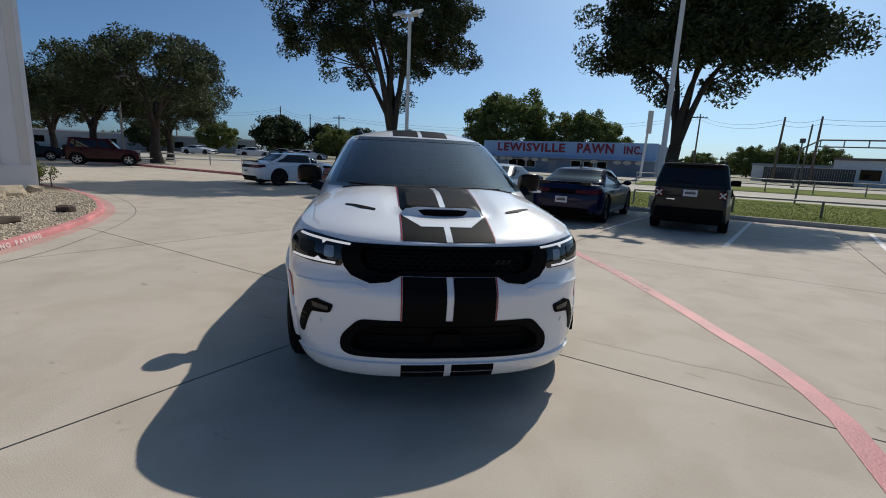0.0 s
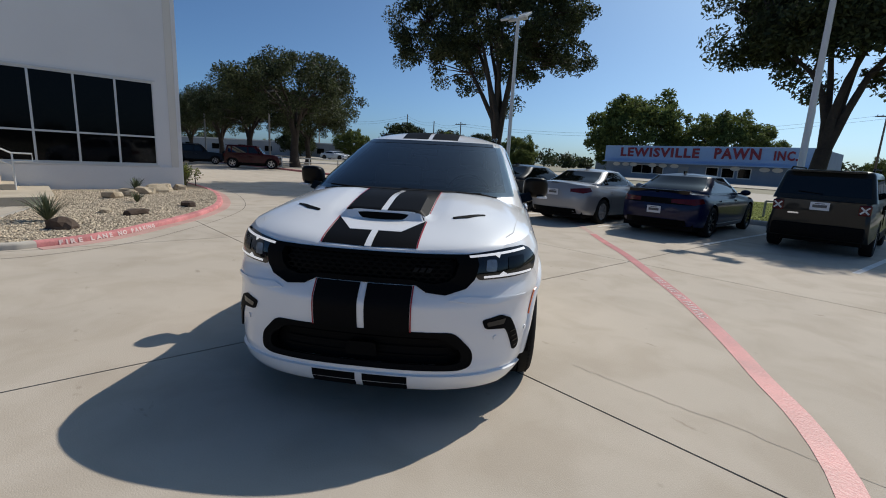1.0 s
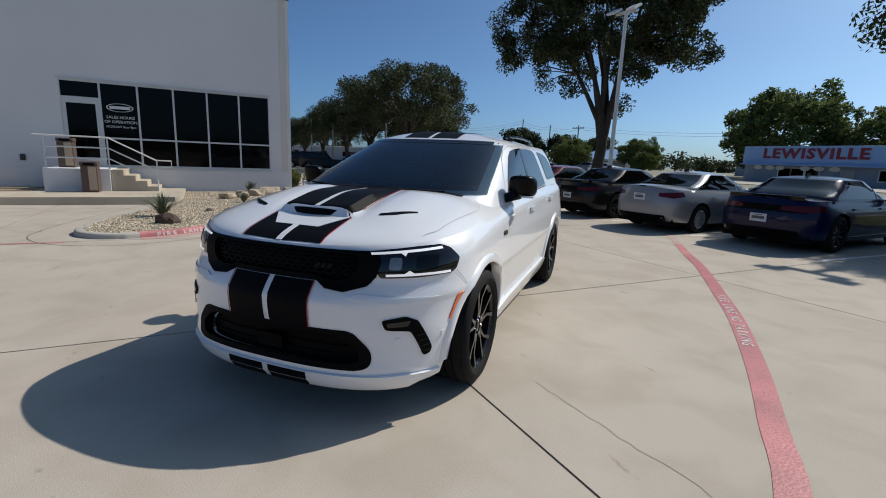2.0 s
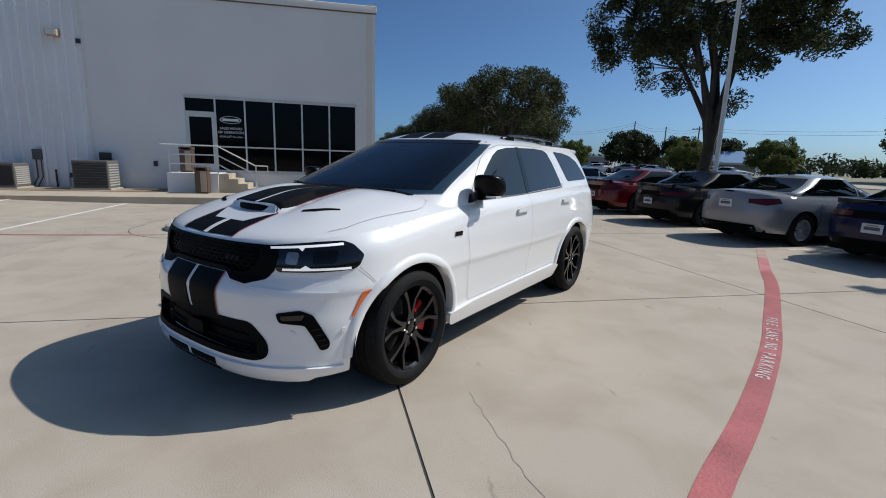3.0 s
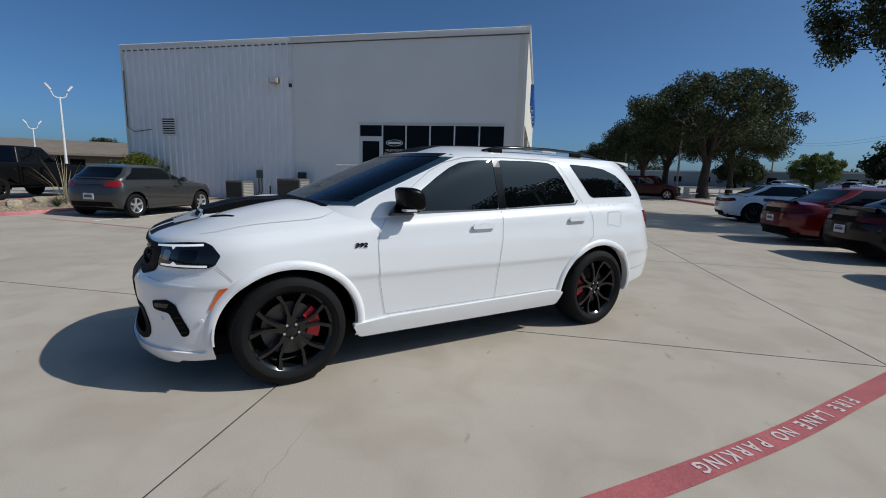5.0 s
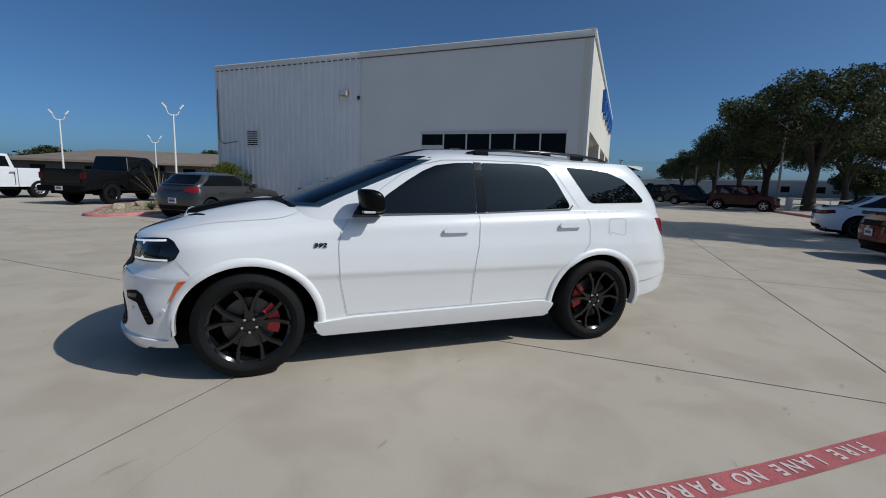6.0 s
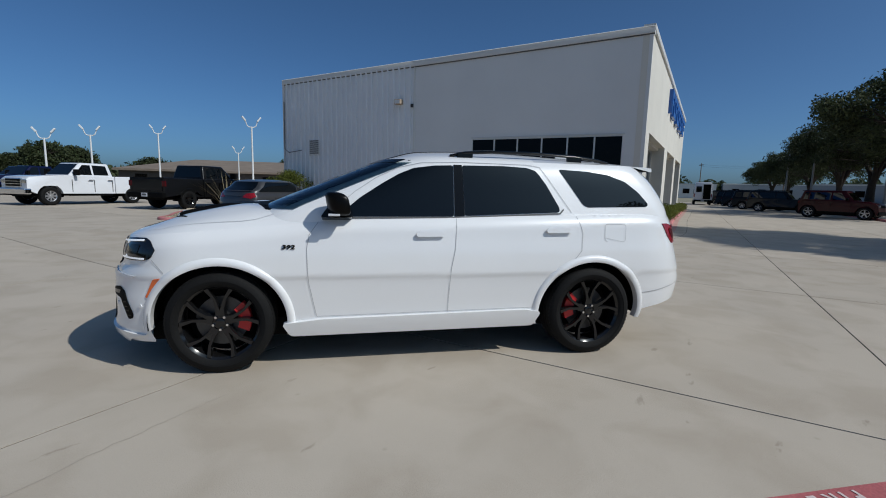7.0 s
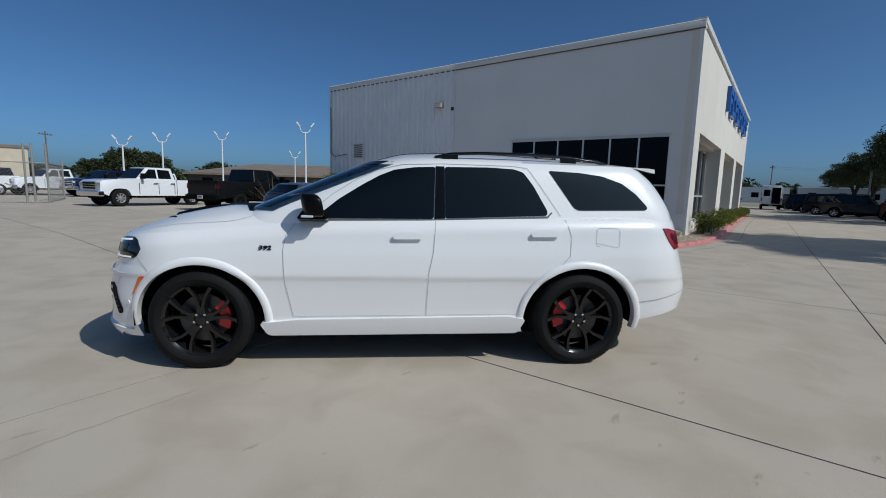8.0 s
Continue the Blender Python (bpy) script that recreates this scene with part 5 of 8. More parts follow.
    ring = [wheel_m @ Vector((0.185 * math.cos(q), 0.185 * math.sin(q), 0)) for q in (2 * math.pi * k / 24 for k in range(25))]
    part("steering_wheel", pipe(ring, 0.016, 8), M_BLACK, car, "", 50)
    for y in (0.38, -0.38):
        seat = part("front_seat", boxm(-0.07, 0.07, -0.25, 0.25, 0.0, 0.40, 0.05, pose(-1.66, y, 1.02, 0, -12, 0)), M_SEAT, car, "grey leather front seat back", 40)
        part("headrest", boxm(-0.05, 0.05, -0.13, 0.13, 0.43, 0.60, 0.04, pose(-1.66, y, 1.02, 0, -12, 0)), M_SEAT, seat, "", 40)
        part("headrest", boxm(-2.82, -2.72, y - 0.13, y + 0.13, 1.36, 1.52, 0.04), M_SEAT, car, "", 40)
    part("rear_bench", boxm(-2.84, -2.68, -0.66, 0.66, 1.03, 1.36, 0.05), M_SEAT, car, "", 40)
    part("interior_mirror", boxm(-1.06, -1.03, -0.115, 0.115, 1.535, 1.590, 0.012), M_BLACK, car, "", 40)
    part("windscreen_band", patch([(-0.60, 1.635), (0.60, 1.635), (0.585, 1.668), (-0.585, 1.668)], CF, 0.05, 0.007, 0.006), M_GLOSSBLACK, car)
    part("cowl", patch([(-0.30, -0.66), (-0.20, -0.40), (-0.16, 0.0), (-0.20, 0.40), (-0.30, 0.66), (-0.44, 0.70), (-0.40, 0.40), (-0.36, 0.0), (-0.40, -0.40), (-0.44, -0.70)], TOP, 0.05, 0.006, 0.01), M_BLACK, car)
    for y0, y1 in ((0.55, -0.05), (-0.15, -0.62)):
        pts = [CF(lerp(y0, y1, k / 6), 1.243 + 0.010 * k / 6, 0.016) for k in range(7)]
        part("wiper", pipe(pts, 0.006, 6), M_BLACK, car)
    CR = on(lambda y, z: S.cab_rear(y, z), 1, -1)
    part("rear_window", patch([(-0.66, 1.30), (0.66, 1.30), (0.58, 1.60), (-0.58, 1.60)], CR, 0.06, 0.006, 0.008), M_GLASS, car, "", 40)
    w1 = [(-0.86, 1.195), (-1.04, 1.345), (-1.22, 1.462), (-1.36, 1.542), (-1.48, 1.592), (-1.65, 1.618), (-1.815, 1.626), (-1.80, 1.205)]
    w2 = [(-1.895, 1.212), (-1.895, 1.628), (-2.26, 1.634), (-2.48, 1.626), (-2.56, 1.600), (-2.64, 1.49), (-2.75, 1.285), (-2.745, 1.25)]
    w3 = [(-2.78, 1.622), (-3.05, 1.612), (-3.25, 1.588), (-3.42, 1.53), (-3.54, 1.44), (-3.63, 1.335), (-3.615, 1.312), (-3.02, 1.298), (-2.98, 1.318)]
    for sgn in (1, -1):
        CS = on(lambda u, z: S.cab_side(u, z), sgn, -1)
        for nm, w in (("front_side_window", w1), ("rear_side_window", w2), ("quarter_window", w3)):
            part(nm, patch(round_poly(w, 0.02), CS, 0.05, 0.005, 0.006), M_GLASS, car, "dark tinted side window" if sgn > 0 and w is w1 else "", 40)
        part("door_pillar", patch([(-1.806, 1.205), (-1.82, 1.63), (-1.892, 1.63), (-1.892, 1.21)], CS, 0.06, 0.007, 0.008), M_GLOSSBLACK, car)
        part("window_moulding", strip(bmesh.new(), [(-0.90, 1.186), (-1.80, 1.196), (-2.75, 1.238), (-2.785, 1.275)], 0.012, CS, 0.008), M_GREY, car)
        part("door_seam", strip(bmesh.new(), [(-0.78, 1.20), (-1.00, 1.39), (-1.18, 1.51), (-1.36, 1.595), (-1.55, 1.64), (-1.90, 1.655), (-2.48, 1.652), (-2.60, 1.635), (-2.68, 1.52), (-2.86, 1.25)], 0.004, CS, 0.004), M_SEAM, car)
        SS = on(lambda u, z: S.side(u, z), sgn, -1)
        for line in ([(-0.72, 1.15), (-0.655, 1.06), (-0.635, 0.95), (-0.645, 0.70), (-0.70, 0.42)], [(-1.815, 1.19), (-1.80, 0.95), (-1.765, 0.78), (-1.75, 0.42)],
                     [(-2.89, 1.22), (-2.935, 1.08), (-2.925, 0.93), (-2.86, 0.855)], [(-0.70, 0.415), (-2.53, 0.435)],
                     round_poly([(-3.145, 1.01), (-3.15, 1.16), (-3.35, 1.16), (-3.345, 1.005)], 0.03) + [(-3.145, 1.04)]):
            part("panel_seam", strip(bmesh.new(), line, 0.003 if len(line) > 9 else 0.0042, SS, 0.004), M_SEAM, car)
        part("rocker_panel", patch(round_poly([(-0.50, 0.262), (-0.44, 0.37), (-0.75, 0.40), (-2.42, 0.425), (-2.58, 0.40), (-2.52, 0.275)], 0.03), SS, 0.06, 0.028, 0.04), M_WHITEPAINT, car, "white lower side sill", 50)
        for hu, hz in ((-1.59, 1.065), (-2.705, 1.10)):
            h = part("door_handle", patch(round_poly([(hu - 0.12, hz - 0.018), (hu + 0.11, hz - 0.022), (hu + 0.115, hz + 0.012), (hu - 0.10, hz + 0.022)], 0.015), SS, 0.03, 0.026, 0.016), M_WHITEPAINT, car, "", 50)
            part("handle_recess", patch(round_poly([(hu - 0.09, hz - 0.035), (hu + 0.09, hz - 0.04), (hu + 0.09, hz + 0.035), (hu - 0.08, hz + 0.04)], 0.03), SS, 0.04, 0.003, 0.003), M_WHITEPAINT, h, "", 50)
            part("handle_post", patch([(hu + 0.075, hz - 0.014), (hu + 0.10, hz - 0.014), (hu + 0.10, hz + 0.008), (hu + 0.075, hz + 0.008)], SS, 0.04, 0.020, 0.018), M_WHITEPAINT, h)
        bp = S.side(-0.50, 0.952)
        badge = words("392", 0.044, M_GLOSSBLACK, pose(-0.50, sgn * (bp.y + 0.004), 0.952, 90, 0, 180 if sgn > 0 else 0), car, "fender_badge", 0.004, stretch=1.45, bold=0.0015)
        for v in badge.data.vertices:
            v.co.x += 0.25 * v.co.y
        # amber marker on the bumper corner
        FP = on(lambda a, z, g=sgn: front_s(100 * a * g, z), 1, sgn)
        part("side_marker", patch(round_poly([(0.724, 0.728), (0.762, 0.738), (0.722, 0.580), (0.692, 0.592)][::-1], 0.008), FP, 0.02, 0.006, 0.008), M_AMBER, car, "amber side marker lens", 40)
        # arch flares
        for hu in (0.0, -S.wb):
            bm = bmesh.new()
            rows = []
            for r, dy in ((-0.012, -0.05), (-0.012, 0.012), (0.005, 0.020), (0.030, 0.016), (0.046, 0.003), (0.054, -0.02)):
                row = []
                for k in range(41):
                    q = radians(lerp(-6, 190, k / 40))
                    u, z = hu + (AX + r) * math.cos(q), HZ + (AZ + r) * math.sin(q)
                    if u > S.ucf:
                        t = (u - S.ucf) / (S.F(z) - S.ucf)
                        y = S.W(z) * max(0.0, 1 - t ** S.bow(z)) ** (1 / S.bow(z))
                    else:
                        y = S.W(z)
                    row.append(Vector((u, sgn * (y + dy), z)))
                rows.append(row)
            add_grid(bm, rows)
            part("wheel_arch", bm, M_WHITEPAINT, car, "", 60)
        # mirror
        ym = 0.90
        mir = part("door_mirror", bmesh.new(), M_MIRRORSHELL, car, "gloss black door mirror")
        bm = bmesh.new()
        bmesh.ops.create_uvsphere(bm, u_segments=20, v_segments=12, radius=1.0)
        for v in bm.verts:
            x, y, z = v.co
            p = 0.55
            v.co = Vector((math.copysign(abs(x) ** p, x) * 0.075 - 0.86 + 0.03 * z - (0.05 if y > 0 else 0) * abs(y), sgn * (0.985 + math.copysign(abs(y) ** p, y) * 0.105), 1.30 + math.copysign(abs(z) ** p, z) * 0.088))
        bm.to_mesh(mir.data)
        bm.free()
        finish(mir, 50)
        part("mirror_arm", patch(round_poly([(-0.74, 1.165), (-0.98, 1.17), (-0.98, 1.235), (-0.80, 1.24)], 0.02), CS, 0.05, 0.085, 0.10), M_GLOSSBLACK, mir, "", 50)
        part("mirror_signal", boxm(-0.885, -0.80, min(sgn * 1.00, sgn * 1.085), max(sgn * 1.00, sgn * 1.085), 1.212, 1.228, 0.004), M_PLATE, mir)
        # roof rail
        line = [(-1.82, 0.58, 1.715), (-1.95, 0.60, 1.745), (-2.2, 0.605, 1.76), (-2.6, 0.60, 1.763), (-3.0, 0.585, 1.75), (-3.25, 0.57, 1.725), (-3.36, 0.56, 1.70)]
        bm = bmesh.new()
        rows = []
        for a in line:
            c = Vector((a[0], sgn * a[1], a[2]))
            rows.append([c + Vector((0, 0.020 * math.cos(q), 0.014 * math.sin(q))) for q in (2 * math.pi * k / 10 for k in range(11))])
        add_grid(bm, rows)
        part("roof_rail", bm, M_GLOSSBLACK, car, "black roof rail", 60)
        for a in (line[1], line[4]):
            part("rail_foot", boxm(a[0] - 0.07, a[0] + 0.07, sgn * a[1] - 0.016, sgn * a[1] + 0.016, 1.66, a[2], 0.006), M_GLOSSBLACK, car)
        def hind(u, z):
            t = min(1.0, max(0.0, (u - S.ucr) / (S.R(z) - S.ucr)))
            return Vector((u, S.W(z) * max(0.0, 1 - t ** S.pr) ** (1 / S.pr), z))
        part("panel_seam", strip(bmesh.new(), [(-3.50, 0.535), (-3.72, 0.56), (-3.92, 0.60), (-4.05, 0.63)], 0.006, on(hind, sgn, -1), 0.005), M_SEAM, car)
        # tail lamp
        lamp = part("tail_lamp", patch([(22, 1.12), (45, 1.13), (62, 1.165), (68, 1.165), (62, 1.05), (56, 0.985), (40, 0.995), (22, 1.0)][::-1], on(lambda p, z: S.rear(p * 1.0, z), sgn, -1, 0.3), 4.0, 0.008, 0.03), M_TAIL, car, "red tail lamp", 50)
        part("lamp_core", patch(round_poly([(30, 1.09), (48, 1.10), (60, 1.125), (58, 1.06), (52, 1.02), (32, 1.025)][::-1], 2.0), on(lambda p, z: S.rear(p * 1.0, z), sgn, -1, 0.3), 4.0, 0.011, 0.003), M_TAILDARK, lamp, "dark red inner lens", 50)
    # spoiler
    bm = bmesh.new()
    rows = []
    for k in range(17):
        y = lerp(-0.64, 0.64, k / 16)
        q = abs(y) / 0.64
        rows.append([Vector((-3.55, y, S.roof(-3.55, y) - 0.002)), Vector((-3.72, y, 1.705 - 0.03 * q ** 2)), Vector((-3.84 + 0.06 * q ** 2, y, 1.698 - 0.03 * q ** 2)), Vector((-3.845 + 0.06 * q ** 2, y, 1.664 - 0.03 * q ** 2)), Vector((-3.76, y, 1.635))])
    add_grid(bm, rows)
    bm.faces.new(bm.verts[:][:5])
    bm.faces.new(bm.verts[:][-5:])
    part("spoiler", bm, M_WHITEPAINT, car, "white roof spoiler", 50)
    part("antenna_fin", prism([(-3.30, -0.018), (-3.10, 0.0), (-3.30, 0.018)], 1.73, 1.80), M_WHITEPAINT, car)
    put_wheels(car, S, 0.83, 0.388, 0.29, 0.288, 5, M_RIM, True, (radians(170), radians(12)))
    return car


hero_car()


# ---- other vehicles ----
def plate(car, u, z, face=-1):
    p = part("plate", boxm(u - 0.008, u + 0.008, -0.155, 0.155, z - 0.08, z + 0.08, 0.004), M_PLATE, car, "pale paper dealer plate")
    bm = boxm(u + face * 0.010 - 0.002, u + face * 0.010 + 0.002, -0.115, 0.115, z - 0.028, z + 0.028, 0.001)
    part("plate_print", bm, M_GREY, p)
    part("plate_print", boxm(u + face * 0.010 - 0.002, u + face * 0.010 + 0.002, -0.08, 0.08, z + 0.045, z + 0.058), M_GREY, p)


def vehicle(name, label, m, col, wb, fo, ro, hw, hf, belt, tail, roof, cow, wtop, rtop, rbase, wheel_r=0.34, step=0.07, rim=None,
            spokes=10, lamp_z=None, group="", category="car", deck=None, detail=True, flat=0.0, spoiler=False, tailbar=False, boxy=2.7, clad=False, plate_z=0.75, lights="wide", fin=True):
    """A parked vehicle. hf, belt, tail, roof: heights of bonnet edge, belt, tail and roof; cow, wtop, rtop, rbase: where the
    windscreen starts and ends and the rear window ends and starts, behind the front axle."""
    car = thing(name, label, category, m, group)
    rear = -(wb + ro)
    F = curve_of((0.20, fo - 0.10), (0.34, fo - 0.01), (0.50, fo), (hf - 0.12, fo - 0.02), (hf, fo - 0.10))
    R = curve_of((0.22, rear + 0.12), (0.42, rear + 0.01), (0.60, rear), (tail - 0.2, rear + 0.03), (tail, rear + 0.09))
    W = curve_of((0.20, hw - 0.07), (0.42, hw - 0.01), (0.70, hw), (belt, hw - 0.05), (belt + 0.2, hw - 0.07))
    deck = deck if deck is not None else tail
    ztop = curve_of((rear, tail - 0.02), (min(rbase - 0.15, rear + 0.4), lerp(tail, belt, 0.6)), (-wb * 0.5, belt), (-cow * 0.6 - 0.2, belt - 0.04), (fo * 0.5, lerp(hf, belt, 0.35)), (fo - 0.1, hf))
    zc = curve_of((rear, tail), (rbase - 0.25 if rbase - 0.25 > rear + 0.05 else rear + 0.05, deck + 0.03), (-wb * 0.5, belt + 0.05), (-cow - 0.05, belt + 0.09), (fo * 0.4, lerp(hf, belt + 0.09, 0.55)), (fo - 0.1, hf + 0.005))
    zbot = curve_of((rear, 0.30), (-wb - 0.4, 0.25), (-wb + 0.4, 0.22), (-0.4, 0.22), (fo, 0.24))
    base, zr = belt - 0.08, roof - 0.07
    Fg = curve_of((base, -cow + 0.10), (belt + 0.06, -cow), (lerp(belt, zr, 0.55), lerp(-cow, -wtop, 0.50)), (zr, -wtop + 0.08))
    Rg = curve_of((base, rbase - 0.03), (belt + 0.06, rbase), (lerp(belt, zr, 0.55), lerp(rbase, -rtop, 0.48)), (zr, -rtop - 0.08))
    Wg = curve_of((base, hw - 0.07), (belt + 0.04, hw - 0.10), (lerp(belt, zr, 0.6), hw - 0.19 + flat), (zr, hw - 0.29 + flat * 1.6))
    zrc = curve_of((-rtop - 0.08, zr), (-rtop + 0.15, roof - 0.02), (lerp(-wtop, -rtop, 0.5), roof), (-wtop - 0.15, roof - 0.015), (-wtop + 0.08, zr))
    long_cab = abs(rtop - wtop) > 0.5
    S = Shell(F, R, W, ztop, zc, zbot, Fg, Rg, Wg, zr, zrc, base, wb=wb, pf=boxy, pr=boxy + 0.5, gf=0.62, gr=0.42 if long_cab else 0.3, inset=0.04)
    ar = wheel_r + 0.06
    body = part("body", shell_mesh(S, step, 14 if step < 0.1 else 8, ar, wheel_r), col, car, "", 35)
    part("underbody", boxm(rear + 0.25, fo - 0.2, -hw + 0.15, hw - 0.15, 0.17, 0.34), M_BLACK, car)
    for hu in (0.0, -wb):
        for sgn in (1, -1):
            part("wheel_well", wheel_well(bmesh.new(), hu, wheel_r, ar + 0.005, hw - 0.40, hw - 0.04, sgn, 12), M_BLACK, car)
    # glass
    ps = max(step, 0.07)
    z0, z1 = belt + 0.055, zr - 0.02
    zz = [lerp(z0, z1, k / 4) for k in range(5)]
    CF, CR = on(S.cab_front, 1, 1), on(S.cab_rear, 1, -1)
    edge = [(S.Wg(z) * 0.90, z) for z in zz]
    part("windscreen", patch([(-y, z) for y, z in edge] + edge[::-1], CF, ps, 0.006, 0.008), M_GLASS, car, "", 40)
    edge = [(S.Wg(z) * 0.86, z) for z in zz]
    part("rear_window", patch([(-y, z) for y, z in edge] + edge[::-1], CR, ps, 0.006, 0.008), M_GLASS, car, "", 40)
    fr = [(S.Fg(z) - S.gf * 0.55, z) for z in zz]
    bk = [(S.Rg(z) + S.gr * 0.75, z) for z in zz]
    mid = -wb * 0.5 + 0.1
    full = bk[0][0] < -wb - 0.25
    cuts = [mid, -wb * 0.82] if full else [mid]
    for sgn in (1, -1):
        CS, SS = on(S.cab_side, sgn, -1), on(S.side, sgn, -1)
        spans = [(fr, [(cuts[0] + 0.03, z) for z in zz])]
        for k, c in enumerate(cuts):
            nxt = [(cuts[k + 1] + 0.03, z) for z in zz] if k + 1 < len(cuts) else bk
            spans.append(([(c - 0.03, z) for z in zz], nxt))
        for a, b in spans:
            part("side_window", patch(round_poly(a + b[::-1], 0.03), CS, ps, 0.005, 0.006), M_GLASS, car, "", 40)
        if detail:
            for u in (-0.52 - cow * 0.15, mid - 0.02, max(-wb + 0.42, bk[0][0] + 0.1)):
                part("panel_seam", strip(bmesh.new(), [(u, 0.34), (u, belt - 0.03)], 0.008, SS, 0.002, 0.15), M_BLACK, car)
            for u in (mid + 0.12, -wb * 0.83):
                part("door_handle", patch([(u - 0.09, belt - 0.15), (u + 0.09, belt - 0.155), (u + 0.09, belt - 0.125), (u - 0.09, belt - 0.12)], SS, 0.1, 0.03, 0.02), col, car)
            part("sill", patch([(-wheel_r - 0.1, 0.215), (-wheel_r - 0.1, 0.30), (-wb + wheel_r + 0.1, 0.30), (-wb + wheel_r + 0.1, 0.215)], SS, 0.2, 0.015, 0.02), M_BLACK if clad else col, car)
            bm = bmesh.new()
            bmesh.ops.create_uvsphere(bm, u_segments=12, v_segments=8, radius=1.0, matrix=pose(-cow - 0.42, sgn * (hw + 0.07), belt + 0.06) @ Matrix.Diagonal((0.07, 0.12, 0.075, 1)))
            box(bm, -cow - 0.45, -cow - 0.39, min(sgn * (hw - 0.1), sgn * (hw + 0.02)), max(sgn * (hw - 0.1), sgn * (hw + 0.02)), belt + 0.01, belt + 0.05)
            part("door_mirror", bm, M_BLACK if clad else col, car, "", 50)
            # lamps
            lz = lamp_z or (hf - 0.20, hf - 0.06)
            FP = on(lambda p, z: S.front(p, z), sgn, 1, 0.3)
            part("headlamp", patch([(38, lz[0]), (66, lz[0] + 0.03), (68, lz[1]), (36, lz[1] - 0.02)], FP, 6, 0.008, 0.02), M_PROJ, car, "", 50)
            RP = on(lambda p, z: S.rear(p, z), sgn, -1, 0.3)
            if lights == "wide":
                a, b = tail - 0.26, tail - 0.13
                poly = [(12 if tailbar else 22, a + 0.03), (50, a), (74, a + 0.05), (70, b + 0.02), (40, b), (12 if tailbar else 22, b - 0.02)]
            elif lights == "hatch":
                a, b = tail - 0.19, tail - 0.03
                poly = [(20, a + 0.03), (50, a), (76, a + 0.06), (72, b + 0.02), (40, b), (22, b - 0.02)]
            elif lights == "square":
                a, b = tail - 0.36, tail - 0.16
                poly = [(44, a), (64, a), (64, b), (44, b)]
            else:
                a, b = tail - 0.42, tail - 0.08
                poly = [(52, a), (70, a), (70, b), (52, b)]
            part("tail_lamp", patch(poly[::-1], RP, 6, 0.010, 0.03), M_TAIL if lights == "hatch" else M_TAILDARK, car, "", 50)
            if lights == "square":
                lampc = RP(54, (a + b) / 2, 0.014)
                for q in (45, -45):
                    part("lamp_cross", boxm(-0.006, 0.006, -0.012, 0.012, -0.085, 0.085, m=Matrix.Translation(lampc) @ Matrix.Rotation(radians(q), 4, 'X')), M_AMBER, car)
    RB = on(lambda y, z: Vector((S.rear(S.phi_rear(y, z), z).x, y, z)), 1, -1)
    if detail:
        part("rear_valance", patch([(-hw * 0.72, 0.30), (hw * 0.72, 0.30), (hw * 0.70, 0.42), (-hw * 0.70, 0.42)], RB, 0.15, 0.012, 0.03), M_BLACK, car)
        FB = on(lambda y, z: Vector((S.front(S.phi_front(y, z), z).x, y, z)), 1, 1)
        part("grille", patch([(-hw * 0.5, hf - 0.30), (hw * 0.5, hf - 0.30), (hw * 0.55, hf - 0.10), (-hw * 0.55, hf - 0.10)], FB, 0.12, 0.008, 0.02), M_BLACK, car)
        plate(car, RB(0, plate_z, 0.012).x, plate_z)
        if tailbar:
            part("lamp_bar", patch([(-hw * 0.80, tail - 0.265), (hw * 0.80, tail - 0.265), (hw * 0.80, tail - 0.135), (-hw * 0.80, tail - 0.135)], RB, 0.12, 0.007, 0.02), M_BLACK, car)
        if spoiler:
            bm = bmesh.new()
            rows = []
            for k in range(9):
                y = lerp(-hw * 0.72, hw * 0.72, k / 8)
                q = (abs(y) / (hw * 0.72)) ** 2
                rows.append([Vector((rear + 0.30, y, tail + 0.0)), Vector((rear + 0.10 + 0.06 * q, y, tail + 0.055)), Vector((rear + 0.06 + 0.06 * q, y, tail + 0.05)), Vector((rear + 0.12, y, tail - 0.03))])
            add_grid(bm, rows)
            part("spoiler", bm, M_GLOSSBLACK, car, "", 50)
        if fin:
            part("antenna_fin", prism([(-rtop + 0.15, -0.02), (-rtop + 0.33, 0.0), (-rtop + 0.15, 0.02)], roof - 0.02, roof + 0.055), M_GLOSSBLACK, car)
    put_wheels(car, S, hw - 0.11, wheel_r, 0.22, wheel_r * 0.66, spokes, rim or M_SILVERRIM)
    return car


P_BLUE = paint("deep_blue_paint", (0.002, 0.0045, 0.034), 0.05, 0.4)
P_BLACK = paint("black_car_paint", (0.005, 0.005, 0.0055), 0.0, 0.35)
P_SILVER = paint("silver_car_paint", (0.26, 0.265, 0.275), 0.35, 0.6)
P_RED = paint("red_car_paint", (0.12, 0.004, 0.006), 0.1)
P_DARKRED = paint("dark_red_paint", (0.04, 0.0025, 0.004), 0.0, 0.12)
P_GREY = paint("grey_car_paint", (0.058, 0.057, 0.058), 0.45)
P_OLIVE = paint("grey_green_paint", (0.017, 0.018, 0.0165), 0.15, 0.35)
P_WHITE = paint("plain_white_paint", (0.74, 0.75, 0.77), 0.0, 1.0)
CHG = dict(wb=3.05, fo=0.90, ro=1.08, hw=0.95, hf=0.78, belt=0.98, tail=1.03, roof=1.47, cow=0.55, wtop=1.35, rtop=2.70, rbase=-3.45, wheel_r=0.36, step=0.042, spoiler=True, tailbar=True, rim=M_RIM, plate_z=0.62)
ROWCARS = "cars in the parking row"
